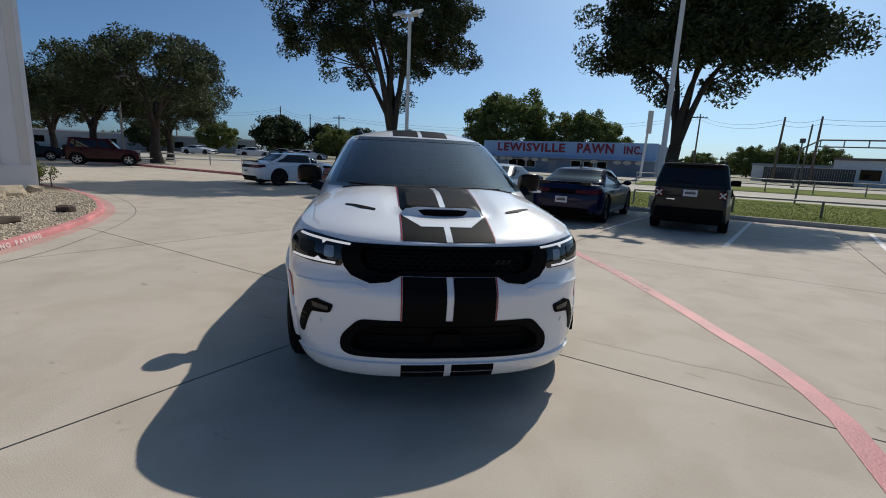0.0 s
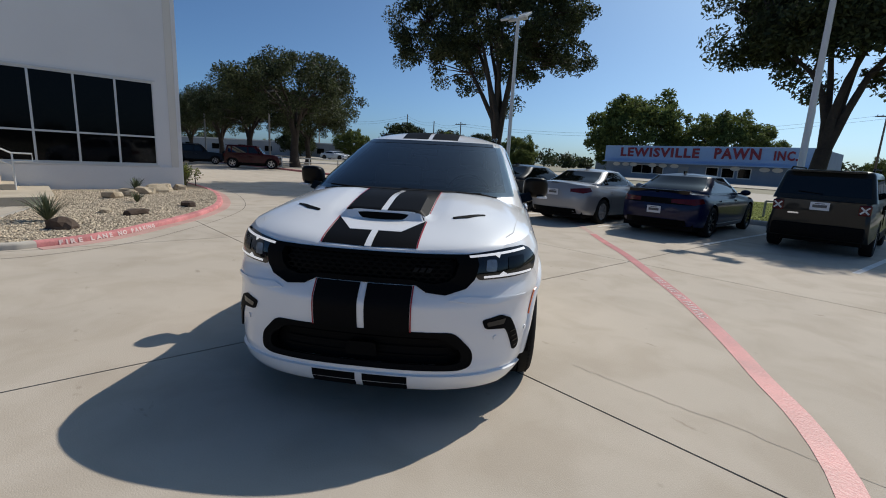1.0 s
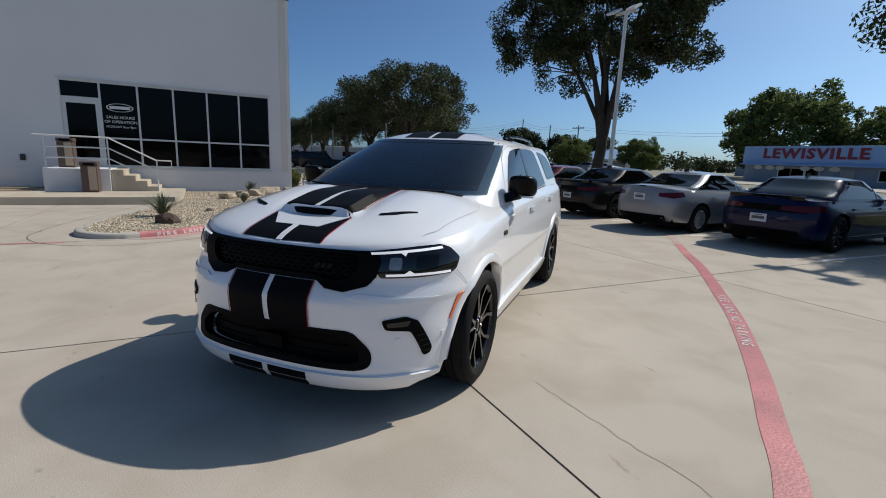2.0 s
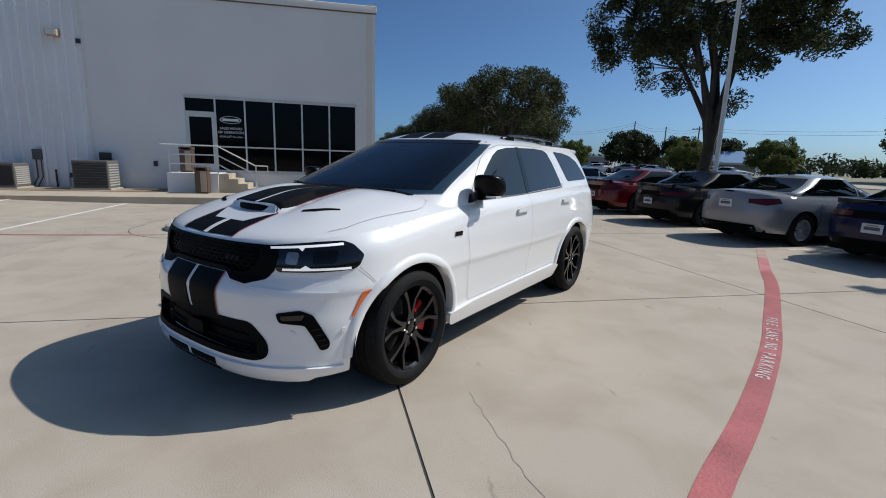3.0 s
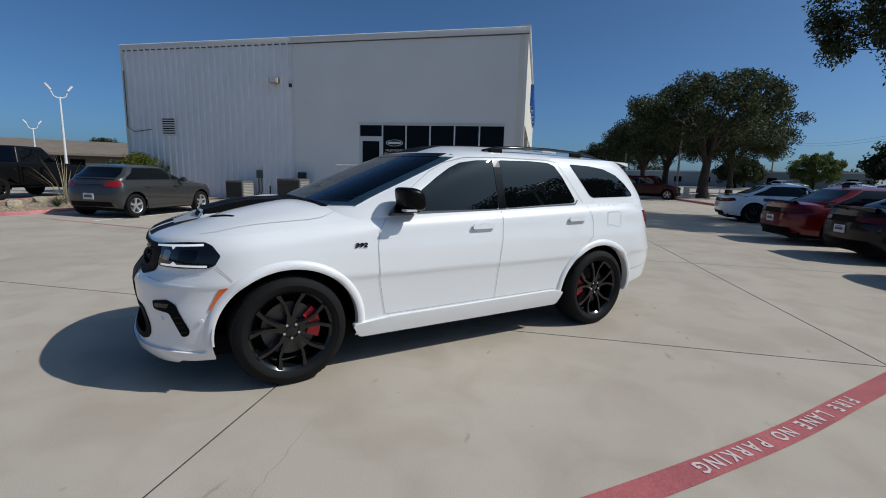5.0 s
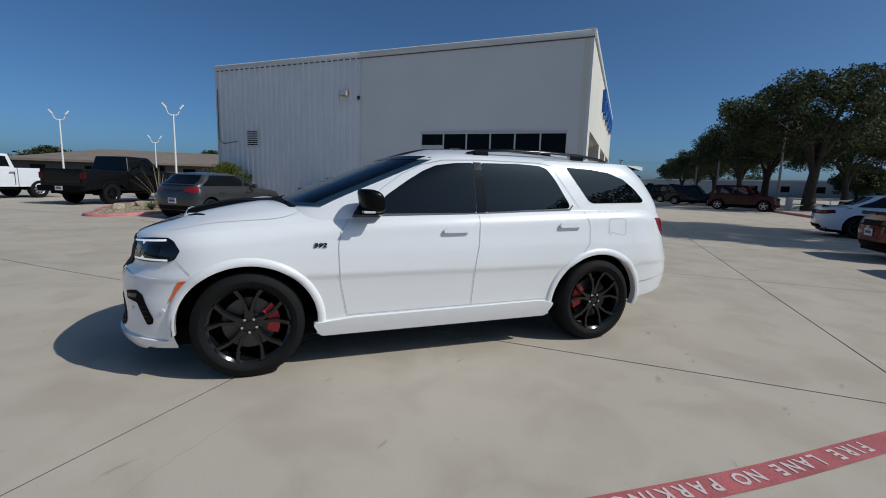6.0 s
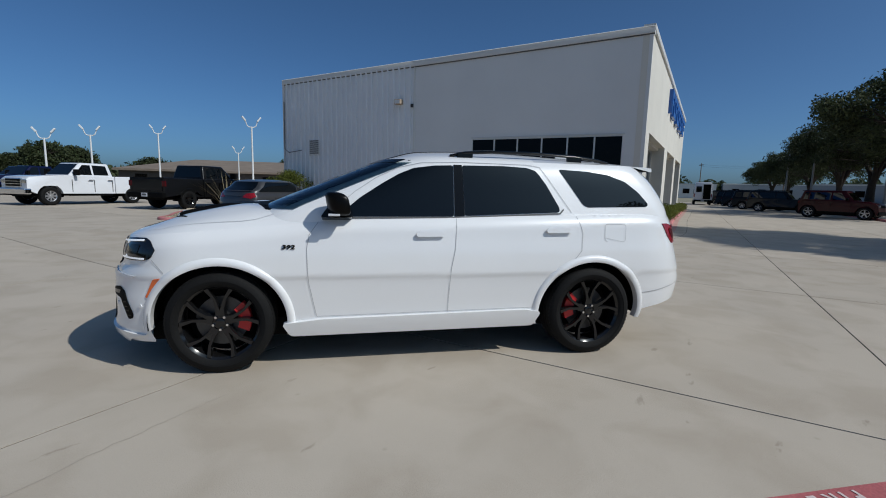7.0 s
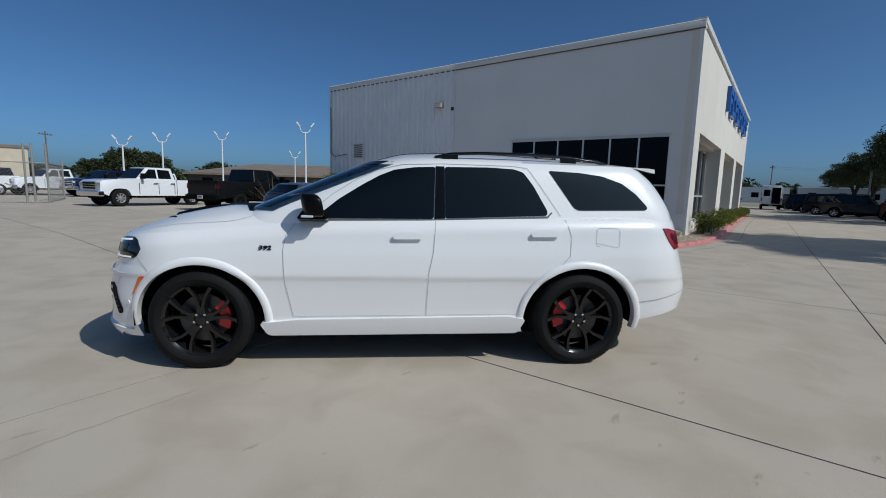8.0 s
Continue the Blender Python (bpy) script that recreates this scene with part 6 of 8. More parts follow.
vehicle("sedan_car", "dark blue sports sedan with a black rear spoiler", pose(-3.42, 16.35, 0, 0, 0, 91), P_BLUE, group=ROWCARS, **CHG)
vehicle("sedan_car", "black sports sedan parked in the row", pose(-8.75, 16.2, 0, 0, 0, 91.5), P_BLACK, group=ROWCARS, **CHG)
vehicle("sedan_car", "red and black sports sedan parked in the row", pose(-11.45, 16.15, 0, 0, 0, 92), P_RED, group=ROWCARS, **CHG)
vehicle("sedan_car", "silver sedan with red tail lamps, in shade of a tree", pose(-5.98, 15.75, 0, 0, 0, 91.5), P_SILVER, wb=2.85, fo=0.92, ro=1.10, hw=0.92, hf=0.74, belt=0.98, tail=1.08, roof=1.455,
        cow=0.50, wtop=1.30, rtop=2.45, rbase=-3.25, wheel_r=0.335, step=0.042, group=ROWCARS, plate_z=0.82)
def boxy_suv(name, label, m, col, group="", wb=2.57, fo=0.78, ro=0.80, hw=0.89, belt=1.10, roof=1.68, wr=0.35, rails=True, crosses=True, spare=False):
    """An upright, square-cornered small SUV with dark lower cladding."""
    car = thing(name, label, "car", m, group)
    ar, zb, rear = wr + 0.07, 0.30, -wb - ro

    def loop(hu):
        return [(hu + ar * math.cos(q), max(zb, wr + ar * math.sin(q))) for q in (radians(lerp(8, 172, k / 10)) for k in range(11))]
    side = [(rear + 0.10, zb), (rear + 0.02, 0.55), (rear + 0.03, belt - 0.03), (rear + 0.10, belt), (-0.62, belt), (0.1, belt - 0.04), (fo - 0.20, belt - 0.12), (fo - 0.07, belt - 0.24), (fo - 0.02, 0.55), (fo - 0.10, zb)] + loop(0.0) + loop(-wb)
    bm = bmesh.new()
    L = []
    for s in (1, -1):
        row = []
        for u, z in side:
            end = max(0.0, u - (fo - 0.35)) + max(0.0, (rear + 0.25) - u)
            row.append(bm.verts.new((u, s * (hw - (0.05 if z > belt - 0.06 else 0.0) - 0.45 * end), z)))
        L.append(row)
    n = len(side)
    for k in range(n):
        bm.faces.new((L[0][k], L[0][(k + 1) % n], L[1][(k + 1) % n], L[1][k]))
    f = [bm.faces.new(L[0]), bm.faces.new(L[1][::-1])]
    es = [e for e in bm.edges if sum(g in f for g in e.link_faces) == 1 and min(e.verts[0].co.z, e.verts[1].co.z) > 0.5 and abs(e.verts[0].co.z - wr) + abs(e.verts[1].co.z - wr) > 0.9]
    bmesh.ops.bevel(bm, geom=es, offset=0.06, segments=3, affect='EDGES', profile=0.5)
    bmesh.ops.recalc_face_normals(bm, faces=bm.faces)
    part("body", bm, col, car, "", 45)
    part("underbody", boxm(rear + 0.2, fo - 0.2, -hw + 0.18, hw - 0.18, 0.22, 0.42), M_BLACK, car)
    for hu in (0.0, -wb):
        for sgn in (1, -1):
            part("wheel_well", wheel_well(bmesh.new(), hu, wr, ar + 0.006, hw - 0.40, hw - 0.05, sgn, 12), M_BLACK, car)
    c0, c1, r0, r1 = -0.55, -1.12, rear + 0.07, rear + 0.26
    w0, w1, z0, z1 = hw - 0.06, hw - 0.19, belt - 0.02, roof
    bm = bmesh.new()
    vs = [bm.verts.new(p) for p in ((c0, w0, z0), (c0, -w0, z0), (r0, -w0, z0), (r0, w0, z0), (c1, w1, z1), (c1, -w1, z1), (r1, -w1, z1), (r1, w1, z1))]
    for q in ((0, 1, 5, 4), (1, 2, 6, 5), (2, 3, 7, 6), (3, 0, 4, 7), (4, 5, 6, 7)):
        bm.faces.new([vs[i] for i in q])
    bmesh.ops.bevel(bm, geom=[e for e in bm.edges if max(v.co.z for v in e.verts) > z1 - 0.01], offset=0.09, segments=4, affect='EDGES', profile=0.5)
    bmesh.ops.recalc_face_normals(bm, faces=bm.faces)
    part("cabin", bm, col, car, "", 45)

    def glass(name, pts):
        c = [Vector(p) for p in pts]
        nrm = (c[1] - c[0]).cross(c[2] - c[0]).normalized()
        mid = sum(c, Vector()) / len(c)
        if nrm.dot(mid - Vector((-1.6, 0, 1.3))) < 0:
            nrm = -nrm
        bm = bmesh.new()
        lo, hi = [bm.verts.new(p - nrm * 0.012) for p in c], [bm.verts.new(p + nrm * 0.006) for p in c]
        for k in range(len(c)):
            bm.faces.new((lo[k], lo[(k + 1) % len(c)], hi[(k + 1) % len(c)], hi[k]))
        bm.faces.new(hi)
        part(name, bm, M_GLASS, car)

    def at(a, b, z):
        return lerp(a, b, (z - z0) / (z1 - z0))
    za, zc_ = belt + 0.05, roof - 0.14
    glass("windscreen", [(at(c0, c1, za), -w0 + 0.12, za), (at(c0, c1, za), w0 - 0.12, za), (at(c0, c1, zc_), w1 - 0.06, zc_), (at(c0, c1, zc_), -w1 + 0.06, zc_)])
    glass("rear_window", [(at(r0, r1, za + 0.02), -w0 + 0.10, za + 0.02), (at(r0, r1, za + 0.02), w0 - 0.10, za + 0.02), (at(r0, r1, zc_), w1 - 0.04, zc_), (at(r0, r1, zc_), -w1 + 0.04, zc_)])
    for sgn in (1, -1):
        def sd(u, z):
            return (u, sgn * at(w0, w1, z), z)
        cuts = [(-0.98, -1.30), (-1.72, -1.72), (-1.80, -1.80), (-wb - 0.02, -wb + 0.0), (-wb - 0.10, -wb - 0.10), (rear + 0.30, rear + 0.38)]
        for a, b in ((0, 1), (2, 3), (4, 5)):
            glass("side_window", [sd(cuts[a][0], za), sd(cuts[b][0], za), sd(cuts[b][1], zc_), sd(cuts[a][1], zc_)])
        y0, y1 = sorted((sgn * (hw - 0.02), sgn * (hw + 0.012)))
        part("sill_cladding", boxm(-wb + ar + 0.02, -ar - 0.02, y0, y1, zb, 0.46, 0.01), M_BLACK, car)
        for u in (-0.72, -1.76, -wb + 0.30):
            part("panel_seam", boxm(u - 0.005, u + 0.005, *sorted((sgn * (hw - 0.03), sgn * (hw + 0.001))), 0.50 if u > -2 else belt - 0.25, belt - 0.08), M_BLACK, car)
        for u in (-1.60, -2.35):
            part("door_handle", boxm(u - 0.09, u + 0.09, *sorted((sgn * hw, sgn * (hw + 0.03))), belt - 0.20, belt - 0.16, 0.01), col, car)
        part("door_mirror", boxm(-0.98, -0.86, *sorted((sgn * (hw - 0.08), sgn * (hw + 0.17))), belt + 0.02, belt + 0.18, 0.04), M_BLACK, car, "", 45)
        yl = sorted((sgn * (hw - 0.30), sgn * (hw - 0.11)))
        lamp = part("tail_lamp", boxm(rear + 0.0, rear + 0.08, *yl, belt - 0.26, belt - 0.06, 0.025), M_TAILDARK, car)
        if crosses:
            for q in (45, -45):
                part("lamp_cross", boxm(-0.008, 0.008, -0.014, 0.014, -0.09, 0.09, m=pose(rear - 0.004, sum(yl) / 2, belt - 0.16) @ Matrix.Rotation(radians(q), 4, 'X')), M_PLATE, lamp)
        part("reflector", boxm(rear + 0.02, rear + 0.06, *sorted((sgn * 0.55, sgn * 0.68)), 0.50, 0.55), M_TAIL, car)
        part("headlamp", rod(bmesh.new(), (fo - 0.15, sgn * 0.60, belt - 0.30), (fo - 0.015, sgn * 0.60, belt - 0.30), 0.10, n=18), M_PROJ, car)
        if rails:
            part("roof_rail", pipe([(c1 - 0.12, sgn * (w1 - 0.05), roof), (c1 - 0.25, sgn * (w1 - 0.05), roof + 0.05), (r1 + 0.35, sgn * (w1 - 0.05), roof + 0.05), (r1 + 0.22, sgn * (w1 - 0.05), roof)], 0.018), M_BLACK, car)
    part("rear_bumper", boxm(rear - 0.04, rear + 0.12, -hw + 0.14, hw - 0.14, 0.32, 0.60, 0.05), M_BLACK, car, "", 45)
    part("front_bumper", boxm(fo - 0.15, fo + 0.03, -hw + 0.16, hw - 0.16, 0.32, 0.55, 0.05), M_BLACK, car, "", 45)
    for k in range(7):
        part("grille_slot", boxm(fo - 0.06, fo + 0.0, -0.36 + 0.115 * k - 0.03, -0.36 + 0.115 * k + 0.03, belt - 0.38, belt - 0.22, 0.01), M_BLACK, car)
    part("roof_spoiler", boxm(r1 - 0.14, r1 + 0.05, -w1 + 0.10, w1 - 0.10, roof - 0.05, roof - 0.012, 0.012), col, car)
    part("rear_wiper", rod(bmesh.new(), (at(r0, r1, za + 0.06) - 0.02, 0.0, za + 0.05), (at(r0, r1, za + 0.08) - 0.02, 0.40, za + 0.09), 0.008), M_BLACK, car)
    part("badge", boxm(rear + 0.005, rear + 0.03, 0.32, 0.50, belt - 0.32, belt - 0.29), M_CHROME, car)
    if spare:
        part("spare_wheel", revolve(bmesh.new(), [(0.0, 0.22), (0.20, 0.22), (0.34, 0.20), (0.37, 0.12), (0.37, 0.0)], 24, 'Y', pose(rear, 0, 0.95, 0, 0, 90)), M_TYRE, car, "", 40)
    else:
        plate(car, rear + 0.012, belt - 0.14)
    first = None
    for hu in (0.0, -wb):
        for sgn in (1, -1):
            mm = pose(hu, sgn * (hw - 0.11), wr, 0, 0, 0 if sgn > 0 else 180)
            if first is None:
                first = make_wheel(car, mm, wr, 0.22, wr * 0.66, 5, M_SILVERRIM)
            else:
                copy_thing(first, mm)
    return car


boxy_suv("small_suv", "grey-green boxy small SUV with cross-marked tail lamps", pose(-0.55, 16.5, 0, 0, 0, 91), P_OLIVE, ROWCARS)
vehicle("sedan_car", "white sports sedan standing alone at the kerb", pose(-17.8 + 3.05 * 0.174, 14.26 + 3.05 * 0.985, 0, 0, 0, 80), P_WHITE, **dict(CHG, rim=M_RIM))
vehicle("hatchback_car", "dark grey hatchback parked facing the building", pose(-11.16, -5.55, gz(-10, -5.6), 0, 0, 180), P_GREY, wb=2.52, fo=0.76, ro=0.60, hw=0.87, hf=0.76, belt=0.95, tail=0.99, roof=1.40, cow=0.42, wtop=1.10,
        rtop=2.60, rbase=-3.06, wheel_r=0.315, step=0.04, flat=0.04, plate_z=0.56, spokes=5, lights="hatch", fin=False)


def pickup(label, m, col, rim, chrome, group="", fo=0.95, wb=3.75, ro=1.25, hw=0.98):
    """A full-size crew cab pickup: bonnet and doors, open bed, upright cab."""
    car = thing("pickup_truck", label, "truck", m, group)
    wr, ar, zb = 0.42, 0.52, 0.52
    cab = -2.86

    def arch_line(hu):
        return [(hu + ar * math.cos(q), max(zb, wr + ar * math.sin(q))) for q in (radians(lerp(12, 168, k / 10)) for k in range(11))]

    def slab(name, side, taper=0.0):
        bm = bmesh.new()
        L = [[bm.verts.new((u, s * (hw - (0.045 if z > 1.2 else 0.0) - (0.02 if z < 0.7 else 0) - taper * max(0.0, u - 0.2)), z)) for u, z in side] for s in (1, -1)]
        n = len(side)
        for k in range(n):
            bm.faces.new((L[0][k], L[0][(k + 1) % n], L[1][(k + 1) % n], L[1][k]))
        f = [bm.faces.new(L[0]), bm.faces.new(L[1][::-1])]
        es = [e for e in bm.edges if sum(g in f for g in e.link_faces) == 1 and e.verts[0].co.z > 0.9 and e.verts[1].co.z > 0.9]
        bmesh.ops.bevel(bm, geom=es, offset=0.05, segments=3, affect='EDGES', profile=0.5)
        bmesh.ops.recalc_face_normals(bm, faces=bm.faces)
        return part(name, bm, col, car, "", 40)

    slab("front_body", [(cab, zb), (cab, 1.36), (-1.0, 1.36), (-0.62, 1.37), (0.2, 1.33), (fo - 0.22, 1.27), (fo - 0.10, 1.17), (fo - 0.08, 0.70)] + arch_line(0.0), 0.10)
    rear = -wb - ro
    bed = slab("bed", [(cab - 0.035, 1.36), (cab - 0.035, zb)] + arch_line(-wb)[::-1][::-1][::-1] + [(rear, zb + 0.03), (rear, 1.38)])
    part("bed_floor", boxm(rear + 0.1, cab - 0.1, -hw + 0.12, hw - 0.12, 1.378, 1.386), M_BLACK, bed)
    part("tailgate_panel", boxm(rear - 0.014, rear - 0.002, -hw + 0.17, hw - 0.17, 0.80, 1.34, 0.02), col, bed)
    part("underbody", boxm(rear + 0.15, fo - 0.25, -0.70, 0.70, 0.42, 0.66), M_BLACK, car)
    for hu in (0.0, -wb):
        for sgn in (1, -1):
            part("wheel_well", wheel_well(bmesh.new(), hu, wr, ar + 0.01, hw - 0.42, hw - 0.06, sgn, 12), M_BLACK, car)
    # cab
    z0, z1 = 1.34, 1.98
    low = [(-0.80, 0.90), (cab + 0.03, 0.90)]
    bm = bmesh.new()
    vs = [bm.verts.new(p) for p in ((-0.78, 0.90, z0), (-0.78, -0.90, z0), (cab + 0.02, -0.90, z0), (cab + 0.02, 0.90, z0), (-1.42, 0.72, z1), (-1.42, -0.72, z1), (cab + 0.16, -0.74, z1), (cab + 0.16, 0.74, z1))]
    for q in ((0, 1, 5, 4), (1, 2, 6, 5), (2, 3, 7, 6), (3, 0, 4, 7), (4, 5, 6, 7)):
        bm.faces.new([vs[i] for i in q])
    bmesh.ops.bevel(bm, geom=[e for e in bm.edges if e.verts[0].co.z > 1.9 or e.verts[1].co.z > 1.9], offset=0.07, segments=3, affect='EDGES', profile=0.5)
    bmesh.ops.recalc_face_normals(bm, faces=bm.faces)
    part("cab", bm, col, car, "", 40)

    def pane(name, corners):
        bm = bmesh.new()
        c = [Vector(p) for p in corners]
        n = (c[1] - c[0]).cross(c[2] - c[0]).normalized()
        mid = sum(c, Vector()) / len(c)
        if n.dot(mid - Vector((-1.9, 0, 1.6))) < 0:
            n = -n
        lo = [bm.verts.new(p - n * 0.01) for p in c]
        hi = [bm.verts.new(p + n * 0.006) for p in c]
        m4 = len(c)
        for k in range(m4):
            bm.faces.new((lo[k], lo[(k + 1) % m4], hi[(k + 1) % m4], hi[k]))
        bm.faces.new(hi)
        part(name, bm, M_GLASS, car)

    def sidep(u, z):
        return (u, sgn * lerp(0.90, 0.73, (z - z0) / (z1 - z0)), z)

    def frontp(y, z):
        return (lerp(-0.78, -1.42, (z - z0) / (z1 - z0)), y, z)
    pane("windscreen", [frontp(-0.80, 1.40), frontp(0.80, 1.40), frontp(0.66, 1.92), frontp(-0.66, 1.92)])
    k = (cab + 0.02, cab + 0.16)
    pane("rear_window", [(lerp(*k, 0.15), -0.76, 1.44), (lerp(*k, 0.15), 0.76, 1.44), (lerp(*k, 0.88), 0.66, 1.90), (lerp(*k, 0.88), -0.66, 1.90)])
    for sgn in (1, -1):
        pane("side_window", [sidep(-1.05, 1.41), sidep(-1.84, 1.41), sidep(-1.84, 1.88), sidep(-1.50, 1.88)])
        pane("side_window", [sidep(-1.93, 1.41), sidep(cab + 0.24, 1.41), sidep(cab + 0.30, 1.86), sidep(-1.93, 1.88)])
        for u in (-0.90, -1.885, cab + 0.12):
            part("panel_seam", boxm(u - 0.006, u + 0.006, min(sgn * (hw - 0.03), sgn * (hw + 0.001)), max(sgn * (hw - 0.03), sgn * (hw + 0.001)), 0.60, 1.18), M_BLACK, car)
        for u in (-1.72, -2.62):
            part("door_handle", boxm(u - 0.11, u + 0.11, min(sgn * hw, sgn * (hw + 0.03)), max(sgn * hw, sgn * (hw + 0.03)), 1.15, 1.19, 0.01), M_CHROME if chrome else M_GLOSSBLACK, car)
        part("door_mirror", boxm(-1.12, -0.98, min(sgn * (hw - 0.05), sgn * (hw + 0.24)), max(sgn * (hw - 0.05), sgn * (hw + 0.24)), 1.38, 1.66, 0.03), M_BLACK, car)
        part("side_step", boxm(-2.7, -0.75, min(sgn * (hw - 0.1), sgn * (hw + 0.06)), max(sgn * (hw - 0.1), sgn * (hw + 0.06)), 0.42, 0.47, 0.015), M_BLACK, car)
        part("headlamp", boxm(fo - 0.16, fo - 0.055, min(sgn * 0.60, sgn * 0.89), max(sgn * 0.60, sgn * 0.89), 0.98, 1.14, 0.02), M_CHROME, car)
        part("tail_lamp", boxm(rear - 0.025, rear + 0.05, min(sgn * 0.80, sgn * (hw + 0.004)), max(sgn * 0.80, sgn * (hw + 0.004)), 1.0, 1.24, 0.02), M_TAILDARK, car)
    grille = part("grille", boxm(fo - 0.12, fo - 0.045, -0.58, 0.58, 0.80, 1.20, 0.03), M_CHROME if chrome else M_GLOSSBLACK, car)
    for k in range(3):
        part("grille_slot", boxm(fo - 0.047, fo - 0.035, -0.53, 0.53, 0.84 + 0.115 * k, 0.93 + 0.115 * k, 0.006), M_BLACK, grille)
    part("front_bumper", boxm(fo - 0.22, fo + 0.06, -hw + 0.01, hw - 0.01, 0.50, 0.76, 0.05), M_CHROME if chrome else M_BLACK, car)
    part("rear_bumper", boxm(rear - 0.16, rear + 0.05, -hw + 0.02, hw - 0.02, 0.52, 0.74, 0.04), M_CHROME if chrome else M_BLACK, car)
    plate(car, rear - 0.168, 0.64)
    first = None
    for hu in (0.0, -wb):
        for sgn in (1, -1):
            mm = pose(hu, sgn * (hw - 0.14), wr, 0, 0, 0 if sgn > 0 else 180)
            if first is None:
                first = make_wheel(car, mm, wr, 0.28, wr * 0.58, 8, rim)
            else:
                copy_thing(first, mm)
    return car


pickup("black crew cab pickup truck with an open bed", pose(-14.69, -14.54, gz(-12, -15), 0, 0, 193), P_BLACK, M_RIM, False)
white_truck = pickup("white heavy duty pickup truck with chrome bumper", pose(-8.21, -19.31, gz(-8, -18), 0, 0, 8), P_WHITE, M_SILVERRIM, True)


def delivery_van(m):
    van = thing("delivery_van", "white high-roof van with an open rear door", "van", m)
    bm = boxm(-5.0, 0.6, -1.0, 1.0, 0.45, 2.75, 0.16)
    for v in bm.verts:
        if v.co.z > 1.2:
            v.co.y *= lerp(1.0, 0.90, (v.co.z - 1.2) / 1.55)
    part("body", bm, P_WHITE, van, "", 40)
    part("nose", prism([(0.5, -0.95), (1.3, -0.85), (1.3, 0.85), (0.5, 0.95)], 0.45, 1.35), P_WHITE, van)
    # body is closed here; a black sheet paints in the unlit hold
    part("unlit_hold_sheet", boxm(-5.03, -5.0, -0.82, -0.02, 0.70, 2.50), M_BLACK, van)
    part("rear_window", boxm(-5.02, -4.99, 0.14, 0.74, 1.55, 2.25, 0.02), M_GLASS, van)
    part("door_seam", boxm(-5.012, -4.998, 0.03, 0.05, 0.62, 2.55), M_GREY, van)
    door = part("rear_door", boxm(-5.75, -5.02, -1.0, -0.94, 0.65, 2.55, 0.02), P_WHITE, van)
    part("door_window", boxm(-5.60, -5.15, -0.942, -0.93, 1.55, 2.25, 0.01), M_GLASS, door)
    part("rear_bumper", boxm(-5.12, -4.95, -0.95, 0.95, 0.40, 0.62, 0.03), M_BLACK, van)
    for sgn in (1, -1):
        part("tail_lamp", boxm(-5.02, -4.98, min(sgn * 0.86, sgn * 0.97), max(sgn * 0.86, sgn * 0.97), 0.95, 1.35), M_TAIL, van)
    plate(van, -5.13, 0.52)
    first = None
    for hu in (0.0, -3.9):
        for sgn in (1, -1):
            mm = pose(hu, sgn * 0.86, 0.36, 0, 0, 0 if sgn > 0 else 180)
            if first is None:
                first = make_wheel(van, mm, 0.36, 0.24, 0.21, 6, M_SILVERRIM)
            else:
                copy_thing(first, mm)
    return van


delivery_van(pose(-68.0, 7.9, 0, 0, 0, 181))
boxy_suv("offroad_car", "dark red boxy off-road car in tree shade", pose(-37.4, 17.0, 0, 0, 0, 62), P_DARKRED, wb=2.95, fo=0.65, ro=0.65, belt=1.18, roof=1.84, wr=0.40, rails=False, crosses=False, spare=True)
# cars farther away, built coarse and set out again
far_dark = boxy_suv("suv_car", "dark SUV parked in a far row", pose(-46.0, 15.0, 0, 0, 0, 75), P_BLACK, "far parked cars", wb=2.9, fo=0.85, ro=0.95, hw=0.95, belt=1.12, roof=1.78, wr=0.37, crosses=False)
far_white = vehicle("sedan_car", "white sedan parked in a far row", pose(-62, 47, gz(0, 47), 0, 0, 35), P_WHITE, group="far parked cars", **dict(CHG, step=0.14, spoiler=False))
far_silver = vehicle("sedan_car", "silver sedan parked in a far row", pose(-58, 49.5, gz(0, 49), 0, 0, 35), P_SILVER, group="far parked cars", **dict(CHG, step=0.14, spoiler=False))
far_truck = pickup("dark blue pickup truck in the fenced lot", pose(-11.4, -33.5, gz(0, -25), 0, 0, 10), P_BLUE, M_SILVERRIM, True, "far parked trucks")
far_truck2 = pickup("white pickup truck in the fenced lot", pose(-8.9, -37.0, gz(0, -28), 0, 0, 10), P_WHITE, M_SILVERRIM, True, "far parked trucks")
for k, (x, y, a) in enumerate(((-51, 14.2, 75), (-56.5, 13.6, 78), (-62, 13.2, 80), (-68, 12.6, 80), (-75, 12.2, 82))):
    copy_thing(far_dark, pose(x, y, 0, 0, 0, a))
for k in range(4):
    copy_thing(far_white, pose(-72 + 9.5 * k, 43.5 + 3.2 * k, gz(0, 45), 0, 0, 30))
    copy_thing(far_silver, pose(-76 + 9.0 * k, 46.5 + 3.0 * k, gz(0, 48), 0, 0, 30))
for x, y, a in ((-12.6, -38.5, 10), (-15.2, -36.5, 10), (-3.6, -36.5, 12), (-6.2, -40.5, 10), (-18.0, -40.0, 10)):
    copy_thing(far_truck2 if x in (-3.6, -18.0) else far_truck, pose(x, y, gz(x, y), 0, 0, a))
for x, y, a in ((-47.5, 4.6, 185), (-60, 4.0, 185)):
    copy_thing(far_dark, pose(x, y, 0, 0, 0, a))


